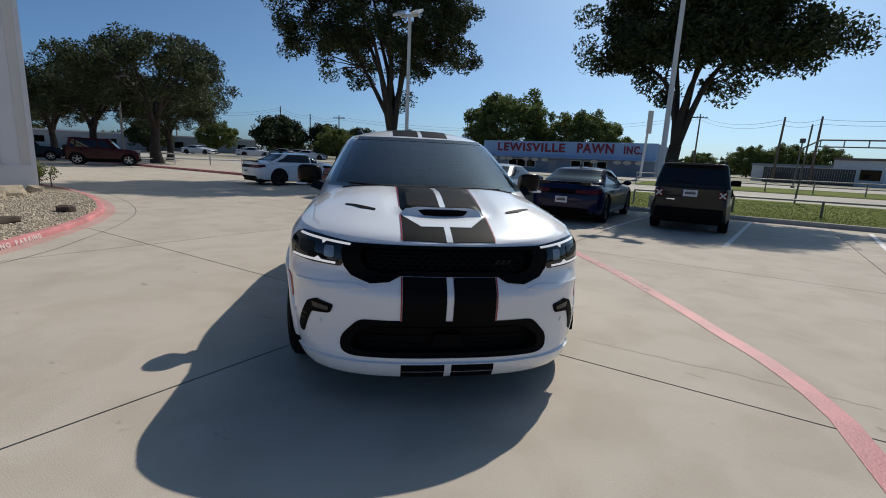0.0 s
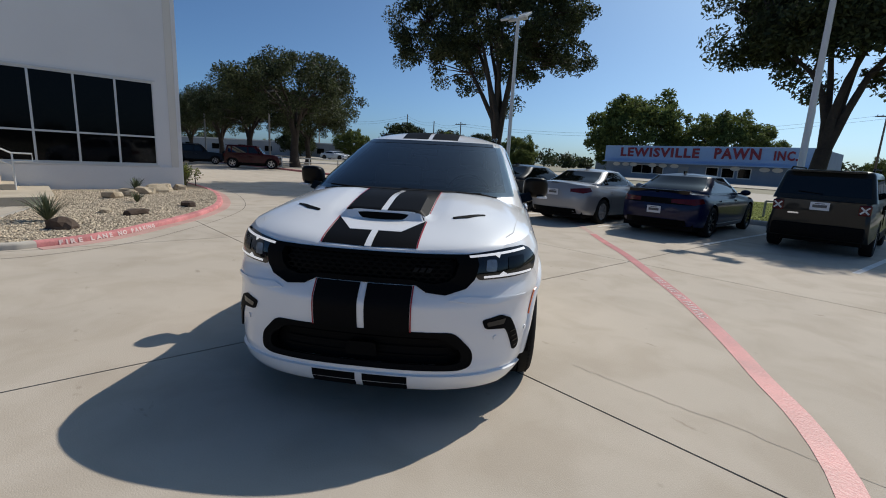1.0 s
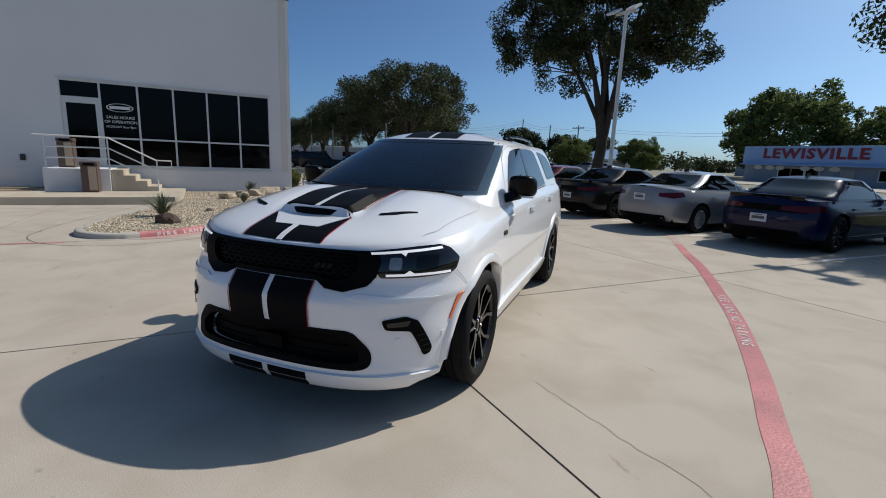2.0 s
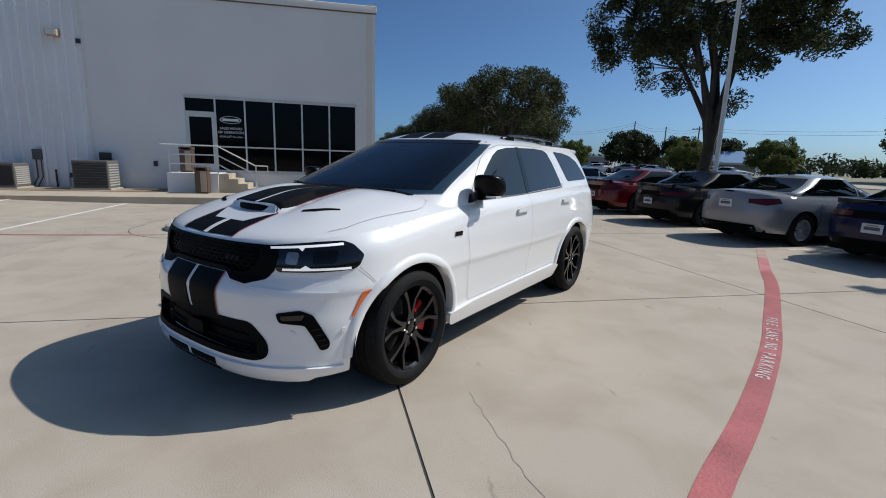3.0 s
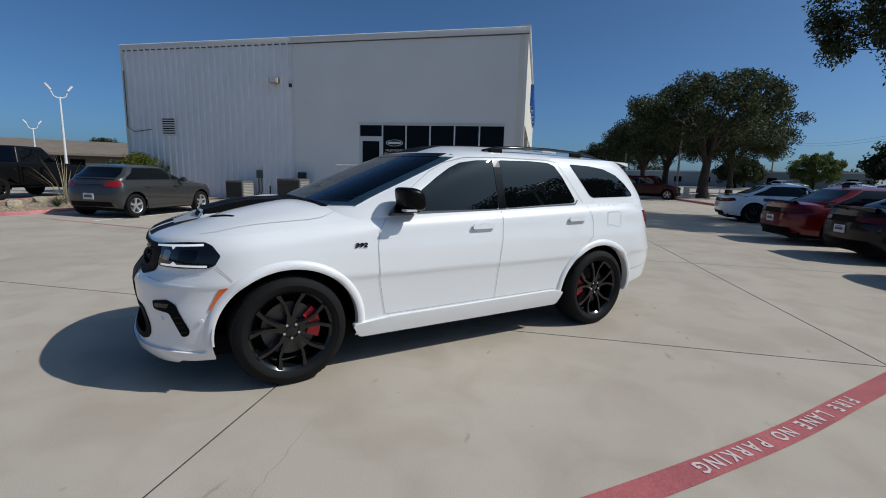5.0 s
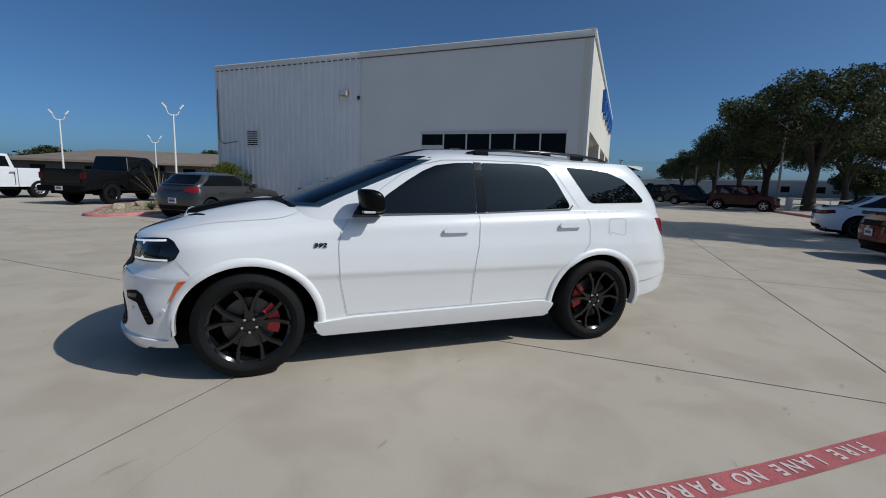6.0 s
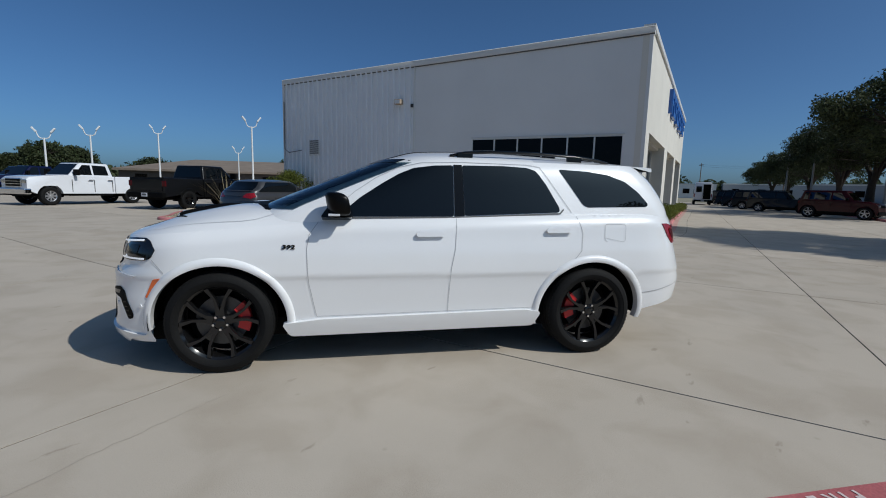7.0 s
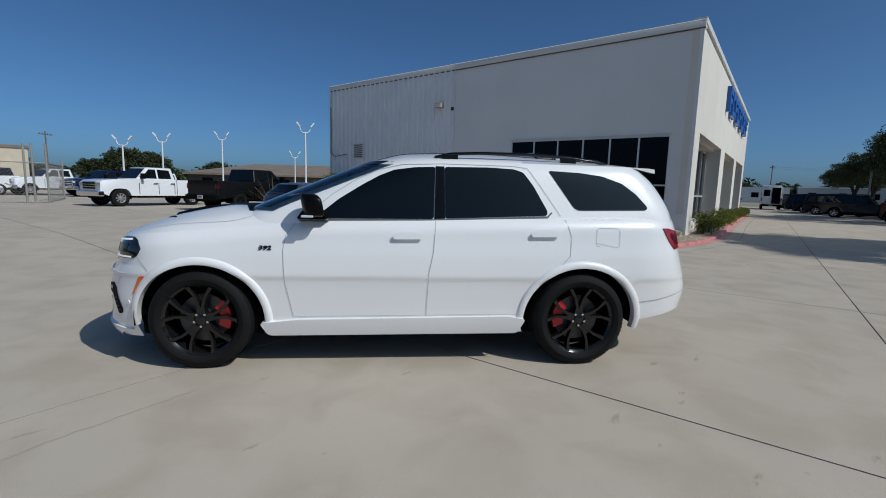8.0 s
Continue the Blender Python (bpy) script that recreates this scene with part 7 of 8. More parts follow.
# ---- things round the building ----
def rock(name, label, x, y, z, sx, sy, sz, mat, seed):
    bm = bmesh.new()
    bmesh.ops.create_icosphere(bm, subdivisions=2, radius=1.0)
    for v in bm.verts:
        p = v.co.copy()
        d = noise.noise(p * 0.9 + Vector((seed * 7.1, 0, 0))) * 0.55 + noise.noise(p * 2.6 + Vector((0, seed * 3.3, 0))) * 0.42
        q = p * (1 + d)
        q = Vector((max(-0.8, min(0.8, q.x)), max(-0.8, min(0.8, q.y)), max(-0.5, min(0.75, q.z))))
        v.co = Vector((q.x * sx, q.y * sy, q.z * sz))
    ob = part(name, bm, mat)
    ob.matrix_basis = pose(x, y, z + sz * 0.32, 0, 0, seed * 47)
    return tagged(ob, label=label, category="rock", group="landscape boulders")


rock("boulder", "dark brown boulder on gravel beside a yucca", -8.42, 1.80, 0.07, 0.27, 0.21, 0.21, M_DARKROCK, 1)
for k, (x, y, s) in enumerate(((-13.5, 3.1, 0.26), (-13.9, 3.55, 0.24), (-14.6, 4.0, 0.30), (-15.1, 4.4, 0.34), (-15.6, 4.75, 0.30), (-15.9, 5.2, 0.25), (-14.9, 3.6, 0.2))):
    rock("boulder", "pale sandstone boulder in gravel by the wall", x, y, 0.08, s * 1.1, s * 0.85, s * 0.7, M_ROCK, k + 3)
rock("boulder", "small brown boulder on gravel", -11.06, 4.30, 0.08, 0.20, 0.15, 0.13, M_DARKROCK, 12)
rock("boulder", "small brown boulder on gravel", -9.9, 3.05, 0.08, 0.30, 0.14, 0.12, M_DARKROCK, 14)
rock("boulder", "small brown boulder on gravel", -10.4, 2.6, 0.08, 0.17, 0.13, 0.09, M_ROCK, 15)


def tuft(name, label, x, y, z, r, h, n, mat, seed, lean=0.8, w=0.012):
    rnd = random.Random(seed)
    vs, fs = [], []
    for k in range(n):
        a = rnd.uniform(0, 2 * math.pi)
        l = rnd.uniform(0.7, 1.0)
        t = Vector((-math.sin(a), math.cos(a), 0)) * w
        o = Vector((math.cos(a), math.sin(a), 0))
        spread_ = rnd.uniform(0.15, lean)
        i = len(vs)
        for s, ww in ((0.0, 1.0), (0.5, 0.8), (0.85, 0.4)):
            c = o * (r * spread_ * s * (0.6 + 0.6 * s)) + Vector((0, 0, h * l * (s - 0.28 * spread_ * s * s)))
            vs += [c - t * ww, c + t * ww]
        vs.append(o * (r * spread_ * 1.15) + Vector((0, 0, h * l * (1 - 0.30 * spread_))))
        fs += [(i, i + 1, i + 3, i + 2), (i + 2, i + 3, i + 5, i + 4), (i + 4, i + 5, i + 6)]
    ob = raw(name, vs, fs, mat)
    ob.matrix_basis = pose(x, y, z)
    return tagged(ob, label=label, category="plant", group="landscape plants")


M_YUCCA = mk("yucca_leaf", (0.085, 0.11, 0.055), rough=0.7, island=0.35, bump=0)
tuft("yucca_plant", "spiky grey-green yucca growing in gravel", -9.45, 1.66, 0.08, 0.55, 0.60, 120, M_YUCCA, 1, 1.0, 0.009)
tuft("yucca_plant", "small spiky yucca by the wall", -15.0, 3.85, 0.08, 0.4, 0.55, 70, M_YUCCA, 2)
tuft("yucca_plant", "small spiky plant in gravel", -12.3, 3.45, 0.08, 0.28, 0.32, 60, M_YUCCA, 3)
# gravel
rnd = np.random.default_rng(7)


def inside(px, py, poly):
    c = np.zeros(len(px), bool)
    j = len(poly) - 1
    for i in range(len(poly)):
        xi, yi = poly[i]
        xj, yj = poly[j]
        cond = ((yi > py) != (yj > py)) & (px < (xj - xi) * (py - yi) / (yj - yi + 1e-12) + xi)
        c ^= cond
        j = i
    return c


def pebbles(name, poly, n, size, z, label, mat, seed):
    r = np.random.default_rng(seed)
    xs, ys = [p[0] for p in poly], [p[1] for p in poly]
    px, py = r.uniform(min(xs), max(xs), n * 3), r.uniform(min(ys), max(ys), n * 3)
    ok = inside(px, py, poly)
    px, py = px[ok][:n], py[ok][:n]
    m = len(px)
    base = np.array([(1, 0, 0), (-1, 0, 0), (0, 1, 0), (0, -1, 0), (0, 0, 1), (0, 0, -1)], float)
    tri = np.array([(0, 2, 4), (2, 1, 4), (1, 3, 4), (3, 0, 4), (2, 0, 5), (1, 2, 5), (3, 1, 5), (0, 3, 5)])
    s = r.uniform(0.5, 1.0, (m, 1, 1)) * size * r.uniform(0.6, 1.0, (m, 1, 3)) * np.array([1, 0.8, 0.55])
    v = base[None] * s + r.normal(0, 0.12, (m, 6, 3)) * s
    a = r.uniform(0, 6.28, m)
    ca, sa = np.cos(a)[:, None], np.sin(a)[:, None]
    x, y = v[..., 0] * ca - v[..., 1] * sa, v[..., 0] * sa + v[..., 1] * ca
    v = np.stack([x + px[:, None], y + py[:, None], v[..., 2] + z + r.uniform(-0.006, 0.012, m)[:, None]], -1).reshape(-1, 3)
    f = (tri[None] + 6 * np.arange(m)[:, None, None]).reshape(-1, 3)
    ob = raw(name, v.tolist(), f.tolist(), mat)
    return tagged(ob, label=label, category="gravel", kind="stuff")


pebbles("gravel", [p for p in bedpts if p[0] > -16.4], 26000, 0.05, 0.075, "loose tan river gravel in the planting bed", M_GRAVEL, 3)

# waste bins
def bin_(x, y, z):
    b = thing("waste_bin", "brown square waste bin with a tan front panel", "bin", pose(x, y, z), "waste bins")
    part("body", boxm(-0.21, 0.21, -0.19, 0.19, 0.0, 0.74, 0.02), M_BROWN, b)
    part("front_panel", boxm(0.212, 0.225, -0.02, 0.16, 0.06, 0.72, 0.004), M_TAN, b)
    part("lid", boxm(-0.225, 0.225, -0.205, 0.205, 0.745, 0.85, 0.03), M_BROWN, b)
    part("opening", boxm(0.214, 0.23, -0.13, 0.13, 0.755, 0.82, 0.004), M_BLACK, b)
    return b


bin_(-14.48, -0.36, 0.20)
bin_(-15.55, -1.05, 0.84)


M_ACCASE = mk("grey_steel_casing", (0.13, 0.125, 0.115), rough=0.6, var=0.12)


def ac_unit(x, y, w, d, h, tan):
    ac = thing("air_conditioner", "grey louvred outdoor air conditioner on a pad" if tan else "dark grey boxed outdoor condenser with pale corners", "air conditioner", pose(x, y, 0.20), "outdoor condensers")
    part("pad", boxm(-d / 2 - 0.06, d / 2 + 0.06, -w / 2 - 0.06, w / 2 + 0.06, 0.0, 0.06), M_KERB, ac)
    part("casing", boxm(-d / 2, d / 2, -w / 2, w / 2, 0.06, h, 0.03), M_ACCASE, ac)
    part("coil_face", boxm(d / 2 + 0.001, d / 2 + 0.012, -w / 2 + 0.04, w / 2 - 0.04, 0.12, h - 0.08, 0.005), M_ACDARK, ac)
    n = 9
    for k in range(n):
        z = lerp(0.16, h - 0.13, k / (n - 1))
        part("louvre", boxm(d / 2 + 0.012, d / 2 + 0.024, -w / 2 + 0.05, w / 2 - 0.05, z - 0.006, z + 0.006), M_ACCASE if tan else M_ACDARK, ac)
    for k in range(n):
        z = lerp(0.16, h - 0.13, k / (n - 1))
        part("louvre", boxm(-d / 2 + 0.05, d / 2 - 0.05, w / 2 + 0.001, w / 2 + 0.014, z - 0.02, z + 0.02), M_ACGREY, ac)
    part("fan_guard", revolve(bmesh.new(), [(0.02, h + 0.012), (min(w, d) * 0.42, h + 0.004), (min(w, d) * 0.44, h - 0.01)], 20, 'Z'), M_ACDARK, ac)
    return ac


ac_unit(-15.55, -6.25, 0.78, 0.80, 0.80, False)
ac_unit(-15.5, -3.78, 1.0, 0.85, 0.95, True)


def wall_item(name, label, cat, y, z, w, h, d, mat):
    ob = part(name, boxm(BX + 0.02, BX + 0.02 + d, y - w / 2, y + w / 2, z - h / 2, z + h / 2, 0.008), mat)
    return tagged(ob, label=label, category=cat)


wall_item("meter_box", "grey electrical meter box on the siding", "utility box", -5.72, 1.28, 0.24, 0.34, 0.14, M_GREY)
wall_item("meter_box", "small dark utility box on the wall", "utility box", -3.75, 1.26, 0.32, 0.30, 0.16, M_ACDARK)
wall_item("outlet_box", "small dark wall outlet", "utility box", -2.25, 1.08, 0.12, 0.18, 0.07, M_ACDARK)
wall_item("outlet_box", "small grey wall tap box", "utility box", -4.75, 0.62, 0.18, 0.16, 0.12, M_ACDARK)
for y in (-5.78, -5.64):
    tagged(part("conduit", pipe([(BX + 0.08, y, 1.12), (BX + 0.08, y, 0.55), (BX + 0.12, y - 0.15, 0.22)], 0.022), M_GREY), label="grey conduit pipe running down the wall", category="pipe")
tagged(part("conduit", pipe([(BX + 0.10, -12.1, 5.6), (BX + 0.10, -12.1, 3.2), (BX + 0.10, -11.8, 3.0), (BX + 0.10, -10.9, 3.1)], 0.02), M_GREY), label="thin grey cable pipe down the siding corner", category="pipe")
tagged(part("vent_pipe", pipe([(BX + 0.09, -5.25, 0.2), (BX + 0.09, -5.25, 0.80)], 0.03), M_ACDARK), label="short dark standpipe at the wall", category="pipe")
lampw = thing("wall_lamp", "tan wall-mounted floodlight on the siding", "lamp", pose(BX + 0.03, -4.88, 5.10))
part("housing", boxm(0.0, 0.22, -0.17, 0.17, -0.08, 0.14, 0.03), M_TAN, lampw)
part("lens", boxm(0.222, 0.235, -0.13, 0.13, -0.05, 0.10, 0.004), M_PLATE, lampw)
wall_item("alarm_bell", "small dark alarm box on the wall", "alarm", -4.2, 4.95, 0.12, 0.14, 0.08, M_ACDARK)
vent = thing("wall_vent", "white louvred vent in the ribbed siding", "vent", pose(BX + 0.03, -10.05, 2.85), kind="structure")
part("frame", boxm(0.0, 0.04, -0.34, 0.34, -0.02, 0.74), M_TRIM, vent)
for k in range(7):
    part("slat", boxm(0.041, 0.055, -0.30, 0.30, 0.03 + 0.1 * k, 0.075 + 0.1 * k), M_TRIM, vent)
    part("slot", boxm(0.041, 0.043, -0.30, 0.30, 0.078 + 0.1 * k, 0.127 + 0.1 * k), M_BLACK, vent)

# south island with boulders and stalks
sis = smooth_line([(-16.2, -7.7), (-12.0, -7.5), (-9.0, -7.35), (-8.0, -7.35)] + arc(-7.78, -7.97, 0.60, 75, -45, 6) + [(-8.0, -8.95), (-8.8, -10.0), (-10.2, -11.3), (-11.8, -12.4), (-16.2, -13.4)], 3)
sis = sis[::-1]
kerb("kerb", sis, 0.15, 0.09, M_REDFADE, "faded red kerb round the south planting bed")
bm = prism(offset(sis, 0.145), 0.0, 0.075)
for v in bm.verts:
    v.co.z += gz(v.co.x, v.co.y)
tagged(part("gravel_bed", bm, M_GRAVELBED), label="planting bed of gravel and bare earth", category="planting bed", kind="structure")
for k, (x, y, s) in enumerate(((-8.7, -8.8, 0.20), (-9.05, -9.3, 0.30), (-9.9, -8.9, 0.16), (-10.6, -10.2, 0.3))):
    rock("boulder", "pale sandstone boulder in the south bed", x, y, gz(x, y) + 0.07, s, s * 0.7, s * 0.6, M_ROCK, k + 31)
M_STRAW = mk("dry_stalk", (0.33, 0.27, 0.16), rough=0.8, island=0.3, bump=0)
tuft("dry_grass_plant", "tall dry grass clump with arching stalks", -10.3, -8.9, gz(0, -9) + 0.07, 1.5, 1.75, 22, M_STRAW, 5, 0.9, 0.012)
tuft("dry_grass_plant", "low grey-green grass clump in the south bed", -9.5, -8.3, gz(0, -9) + 0.07, 0.5, 0.42, 120, M_YUCCA, 15, 1.0, 0.008)
pebbles("gravel", [p for p in offset(sis, 0.22) if p[0] > -14.0], 5200, 0.030, gz(0, -9) + 0.075, "loose tan gravel in the south bed", M_GRAVEL, 19)
tuft("dry_grass_plant", "low green clump at the wall", -13.6, -7.0, 0.2, 0.5, 0.45, 80, M_YUCCA, 6)
# verge rails and light poles
def rail_fence(name, label, pts, h, r, mat, every=2.6, rails=(1.0,)):
    f = thing(name, label, "fence", pose(0, 0, 0), kind="structure")
    for frac in rails:
        part("pipe_rail", pipe([(x, y, gz(x, y) + 0.08 + h * frac) for x, y in pts], r), mat, f)
    for (xa, ya), (xb, yb) in zip(pts, pts[1:]):
        n = max(1, int(math.hypot(xb - xa, yb - ya) / every))
        for k in range(n + 1):
            x, y = lerp(xa, xb, k / n), lerp(ya, yb, k / n)
            part("post", rod(bmesh.new(), (x, y, gz(x, y) - 0.1), (x, y, gz(x, y) + 0.08 + h), r * 1.1), mat, f)
    return f


M_DULL = mk("dull_grey_pipe", (0.30, 0.29, 0.27), rough=0.6, metal=0.3)
rail_fence("guard_rail", "low grey pipe rail standing in the verge", [(-3.0, 20.3), (0.4, 20.4), (2.98, 20.6), (5.6, 20.8), (14, 21.4)], 0.55, 0.034, M_DULL, 2.7)
rail_fence("guard_rail", "pale pipe rail across the road", [(-6, 37.5), (2, 37.5), (12, 37.5), (30, 37.5)], 0.75, 0.035, M_DULL, 2.2, (1.0, 0.55))
rail_fence("guard_rail", "low white pipe rail under the trees", [(-43.2, 20.3), (-38, 23.5), (-33.5, 26.5)], 0.8, 0.05, M_POLE, 2.4, (1.0, 0.5))
tagged(part("bollard", boxm(-43.5, -43.1, 19.9, 20.3, 0, 1.0, 0.04), M_POLE), label="short white square concrete bollard", category="bollard")


def flood_pole(x, y, h, turn, arm=0.48):
    p = thing("light_pole", "tall white light pole with two flat floodlights", "street lamp", pose(x, y, gz(x, y), 0, 0, turn), "flood light poles")
    part("base", rod(bmesh.new(), (0, 0, 0), (0, 0, 0.55), 0.26, 0.26, 16), M_KERB, p)
    part("pole", rod(bmesh.new(), (0, 0, 0.5), (0, 0, h), 0.10, 0.075, 12), M_POLE, p)
    part("cross_arm", boxm(-arm, arm, -0.06, 0.06, h - 0.02, h + 0.10, 0.01), M_POLE, p)
    for s in (-1, 1):
        m = pose(s * arm * 0.95, -0.10, h + 0.16, 28, 0, 0)
        lamp = part("floodlight", boxm(-0.20, 0.20, -0.42, 0.20, -0.05, 0.05, 0.015, m), M_POLE, p)
        part("lens", boxm(-0.16, 0.16, -0.38, 0.06, -0.062, -0.052, 0, m), M_GREY, lamp)
    return p


flood_pole(-13.6, 19.05, 8.0, 10)
flood_pole(-1.97, 18.9, 7.9, 0)
for x, y, h in ((-43.9, 19.4, 7.0), (-58, 17.5, 7.0), (-66, 16.5, 7.0)):
    p = thing("light_pole", "slim grey street light pole among the trees", "street lamp", pose(x, y, 0), "street light poles")
    part("pole", rod(bmesh.new(), (0, 0, 0), (0, 0, h), 0.11, 0.07), M_DULL, p)
    part("head", boxm(0, 1.0, -0.12, 0.12, h - 0.05, h + 0.08, 0.02), M_DULL, p)


def y_lamp(x, y, h):
    p = thing("light_pole", "white twin-arm lot lamp with curved arms", "street lamp", pose(x, y, gz(x, y), 0, 0, 148), "twin-arm lot lamps")
    part("pole", rod(bmesh.new(), (0, 0, 0), (0, 0, h), 0.10, 0.07), M_POLE, p)
    for s in (-1, 1):
        part("arm", pipe([(0, 0, h - 0.08), (s * 0.22, 0, h - 0.05), (s * 0.38, 0, h + 0.06), (s * 0.46, 0, h + 0.28), (s * 0.54, 0, h + 0.52)], 0.045), M_POLE, p)
        part("head", boxm(-0.26, 0.26, -0.15, 0.15, -0.07, 0.07, 0.03, pose(s * 0.66, 0, h + 0.68, 0, -52 * s, 0)), M_POLE, p)


for x, y, h in ((-28.6, -29.95, 6.4), (-30.0, -47.5, 6.5), (-22.1, -45.1, 5.4), (-18.2, -44.5, 4.7), (-44, -52, 5.4)):
    y_lamp(x, y, h)

# fenced yard gate
yard = thing("chain_link_fence", "grey chain-link fence with a gate and posts", "fence", pose(0, 0, 0), kind="structure")
gp = [(1.6, -25.2), (-2.2, -24.1), (-5.9, -23.04), (-6.2, -22.97), (-6.72, -22.82), (-8.87, -28.3)]
for x, y in gp:
    part("post", rod(bmesh.new(), (x, y, gz(x, y)), (x, y, gz(x, y) + (3.0 if -7 < x < -5 else 2.4)), 0.05), M_DULL, yard)
for (xa, ya), (xb, yb) in zip(gp, gp[1:]):
    za, zb = gz(xa, ya), gz(xb, yb)
    for h in (0.08, 2.05):
        part("rail", rod(bmesh.new(), (xa, ya, za + h), (xb, yb, zb + h), 0.025), M_DULL, yard)
    bm = bmesh.new()
    L = math.hypot(xb - xa, yb - ya)
    n = int((L + 2.0) / 0.16)
    for k in range(n):
        for s in (1, -1):
            t0 = k * 0.16 - 2.0
            a = [(t, h) for t, h in ((t0, 0.0), (t0 + 2.0, 2.0))]
            (ta, ha), (tb, hb) = a
            if ta < 0:
                ha, ta = -ta, 0.0
            if tb > L:
                hb, tb = 2.0 - (tb - L), L
            if tb <= ta:
                continue
            if s < 0:
                ta, tb = L - ta, L - tb
            rod(bm, (lerp(xa, xb, ta / L), lerp(ya, yb, ta / L), lerp(za, zb, ta / L) + ha + 0.05), (lerp(xa, xb, tb / L), lerp(ya, yb, tb / L), lerp(za, zb, tb / L) + hb + 0.05), 0.004, n=3, caps=False)
    part("wire_mesh", bm, M_DULL, yard)


# ---- trees ----
def leaf_cloud(centres, radii, per, size, seed, flat=0.8):
    r = np.random.default_rng(seed)
    m = len(centres)
    c = np.repeat(np.array(centres, float), per, axis=0)
    rad = np.repeat(np.array(radii, float), per)
    n = m * per
    d = r.normal(size=(n, 3))
    d /= np.linalg.norm(d, axis=1)[:, None]
    k = r.uniform(0, 1, n) ** 0.45
    p = c + d * (rad * k)[:, None] * np.array([1, 1, flat])
    a = r.normal(size=(n, 3))
    a /= np.linalg.norm(a, axis=1)[:, None]
    b = np.cross(a, r.normal(size=(n, 3)))
    b /= np.linalg.norm(b, axis=1)[:, None]
    s = r.uniform(0.6, 1.15, n)[:, None] * size
    v = np.stack([p - a * s, p + b * s * 0.42, p + a * s, p - b * s * 0.42], 1).reshape(-1, 3)
    f = np.arange(4 * n).reshape(-1, 4)
    return v, f


def crown_points(h, rx, ry, rz, n, seed, shell=0.45, lump=0.17):
    rnd = random.Random(seed)
    out = []
    while len(out) < n:
        d = Vector((rnd.gauss(0, 1), rnd.gauss(0, 1), rnd.gauss(0, 1))).normalized()
        if d.z < -0.55 and rnd.random() < 0.75:
            continue
        k = lerp(shell, 1.0, rnd.random() ** 0.6)
        k *= 1 + lump * noise.noise(d * 1.7 + Vector((seed * 5.3, 0, 0))) * 1.6
        p = Vector((d.x * rx * k, d.y * ry * k, h + d.z * rz * k))
        if noise.noise(p * 0.45 + Vector((0, seed * 3.1, 0))) > 0.30:
            continue
        out.append(p)
    return out


def tree(name, label, m, height, fork, spread_, seed, mat, clusters=190, per=115, leaf=0.15, crad=0.75, trunk=0.32, limbs=7, group="lot trees", rzf=None, deep=0.9, off=(0, 0)):
    t = thing(name, label, "tree", m, group)
    rnd = random.Random(seed)
    rz = rzf or (height - fork) * 0.55
    hc = height - rz
    shift = Vector((off[0], off[1], 0))
    pts = [p + shift for p in crown_points(hc, spread_, spread_ * deep, rz, clusters, seed)]
    bm = bmesh.new()
    # trunk with a root flare
    prev, pr = Vector((0, 0, -0.1)), trunk * 1.5
    for k in range(1, 7):
        f = k / 6
        p = Vector((0.12 * math.sin(f * 2 + seed), 0.10 * math.sin(f * 3 + seed), fork * f))
        r = trunk * (1.0 + 0.5 * (1 - f) ** 3) * lerp(1.0, 0.82, f)
        rod(bm, prev, p, pr, r, 12, False)
        prev, pr = p, r
    part("trunk", bm, M_BARK, t, "", 60)
    nodes = []
    bm = bmesh.new()
    for k in range(limbs):
        a = 2 * math.pi * (k + rnd.uniform(-0.3, 0.3)) / limbs
        reach = rnd.uniform(0.45, 0.8) * spread_
        end = Vector((math.cos(a) * reach, math.sin(a) * reach * deep, hc + rnd.uniform(-0.1, 0.65) * rz)) + shift
        p0, r0 = prev - Vector((0, 0, trunk * 0.5)), trunk * rnd.uniform(0.62, 0.74)
        for q in range(1, 7):
            f = q / 6
            knee = Vector((lerp(prev.x, end.x, 0.22), lerp(prev.y, end.y, 0.22), lerp(prev.z, end.z, 0.62)))
            p1 = prev * (1 - f) ** 2 + knee * 2 * f * (1 - f) + end * f * f + Vector((rnd.uniform(-1, 1), rnd.uniform(-1, 1), rnd.uniform(-1, 1))) * 0.12
            r1 = trunk * lerp(0.60, 0.11, f ** 0.62)
            rod(bm, p0, p1, r0, r1, 9, False)
            nodes.append((p1, r1))
            p0, r0 = p1, r1
    part("limb_fork", bm, M_BARK, t, "", 60)
    bm = bmesh.new()
    for p in pts:
        b, br = min(nodes, key=lambda q: (q[0] - p).length + (1.5 if q[0].z > p.z + 0.5 else 0))
        midp = b.lerp(p, 0.5) + Vector((rnd.uniform(-0.15, 0.15), rnd.uniform(-0.15, 0.15), rnd.uniform(0, 0.2)))
        rod(bm, b, midp, min(0.05, br * 0.6), 0.028, 5, False)
        rod(bm, midp, p, 0.028, 0.010, 4, False)
    tagged(part("branch_tangle", bm, M_BARK, t, "", 60), kind="stuff")
    v, f = leaf_cloud(pts, [crad * rnd.uniform(0.6, 1.2) for _ in pts], per, leaf, seed)
    raw("crown", v.tolist(), f.tolist(), mat, t, "dense dark green leaves with gaps")
    return t


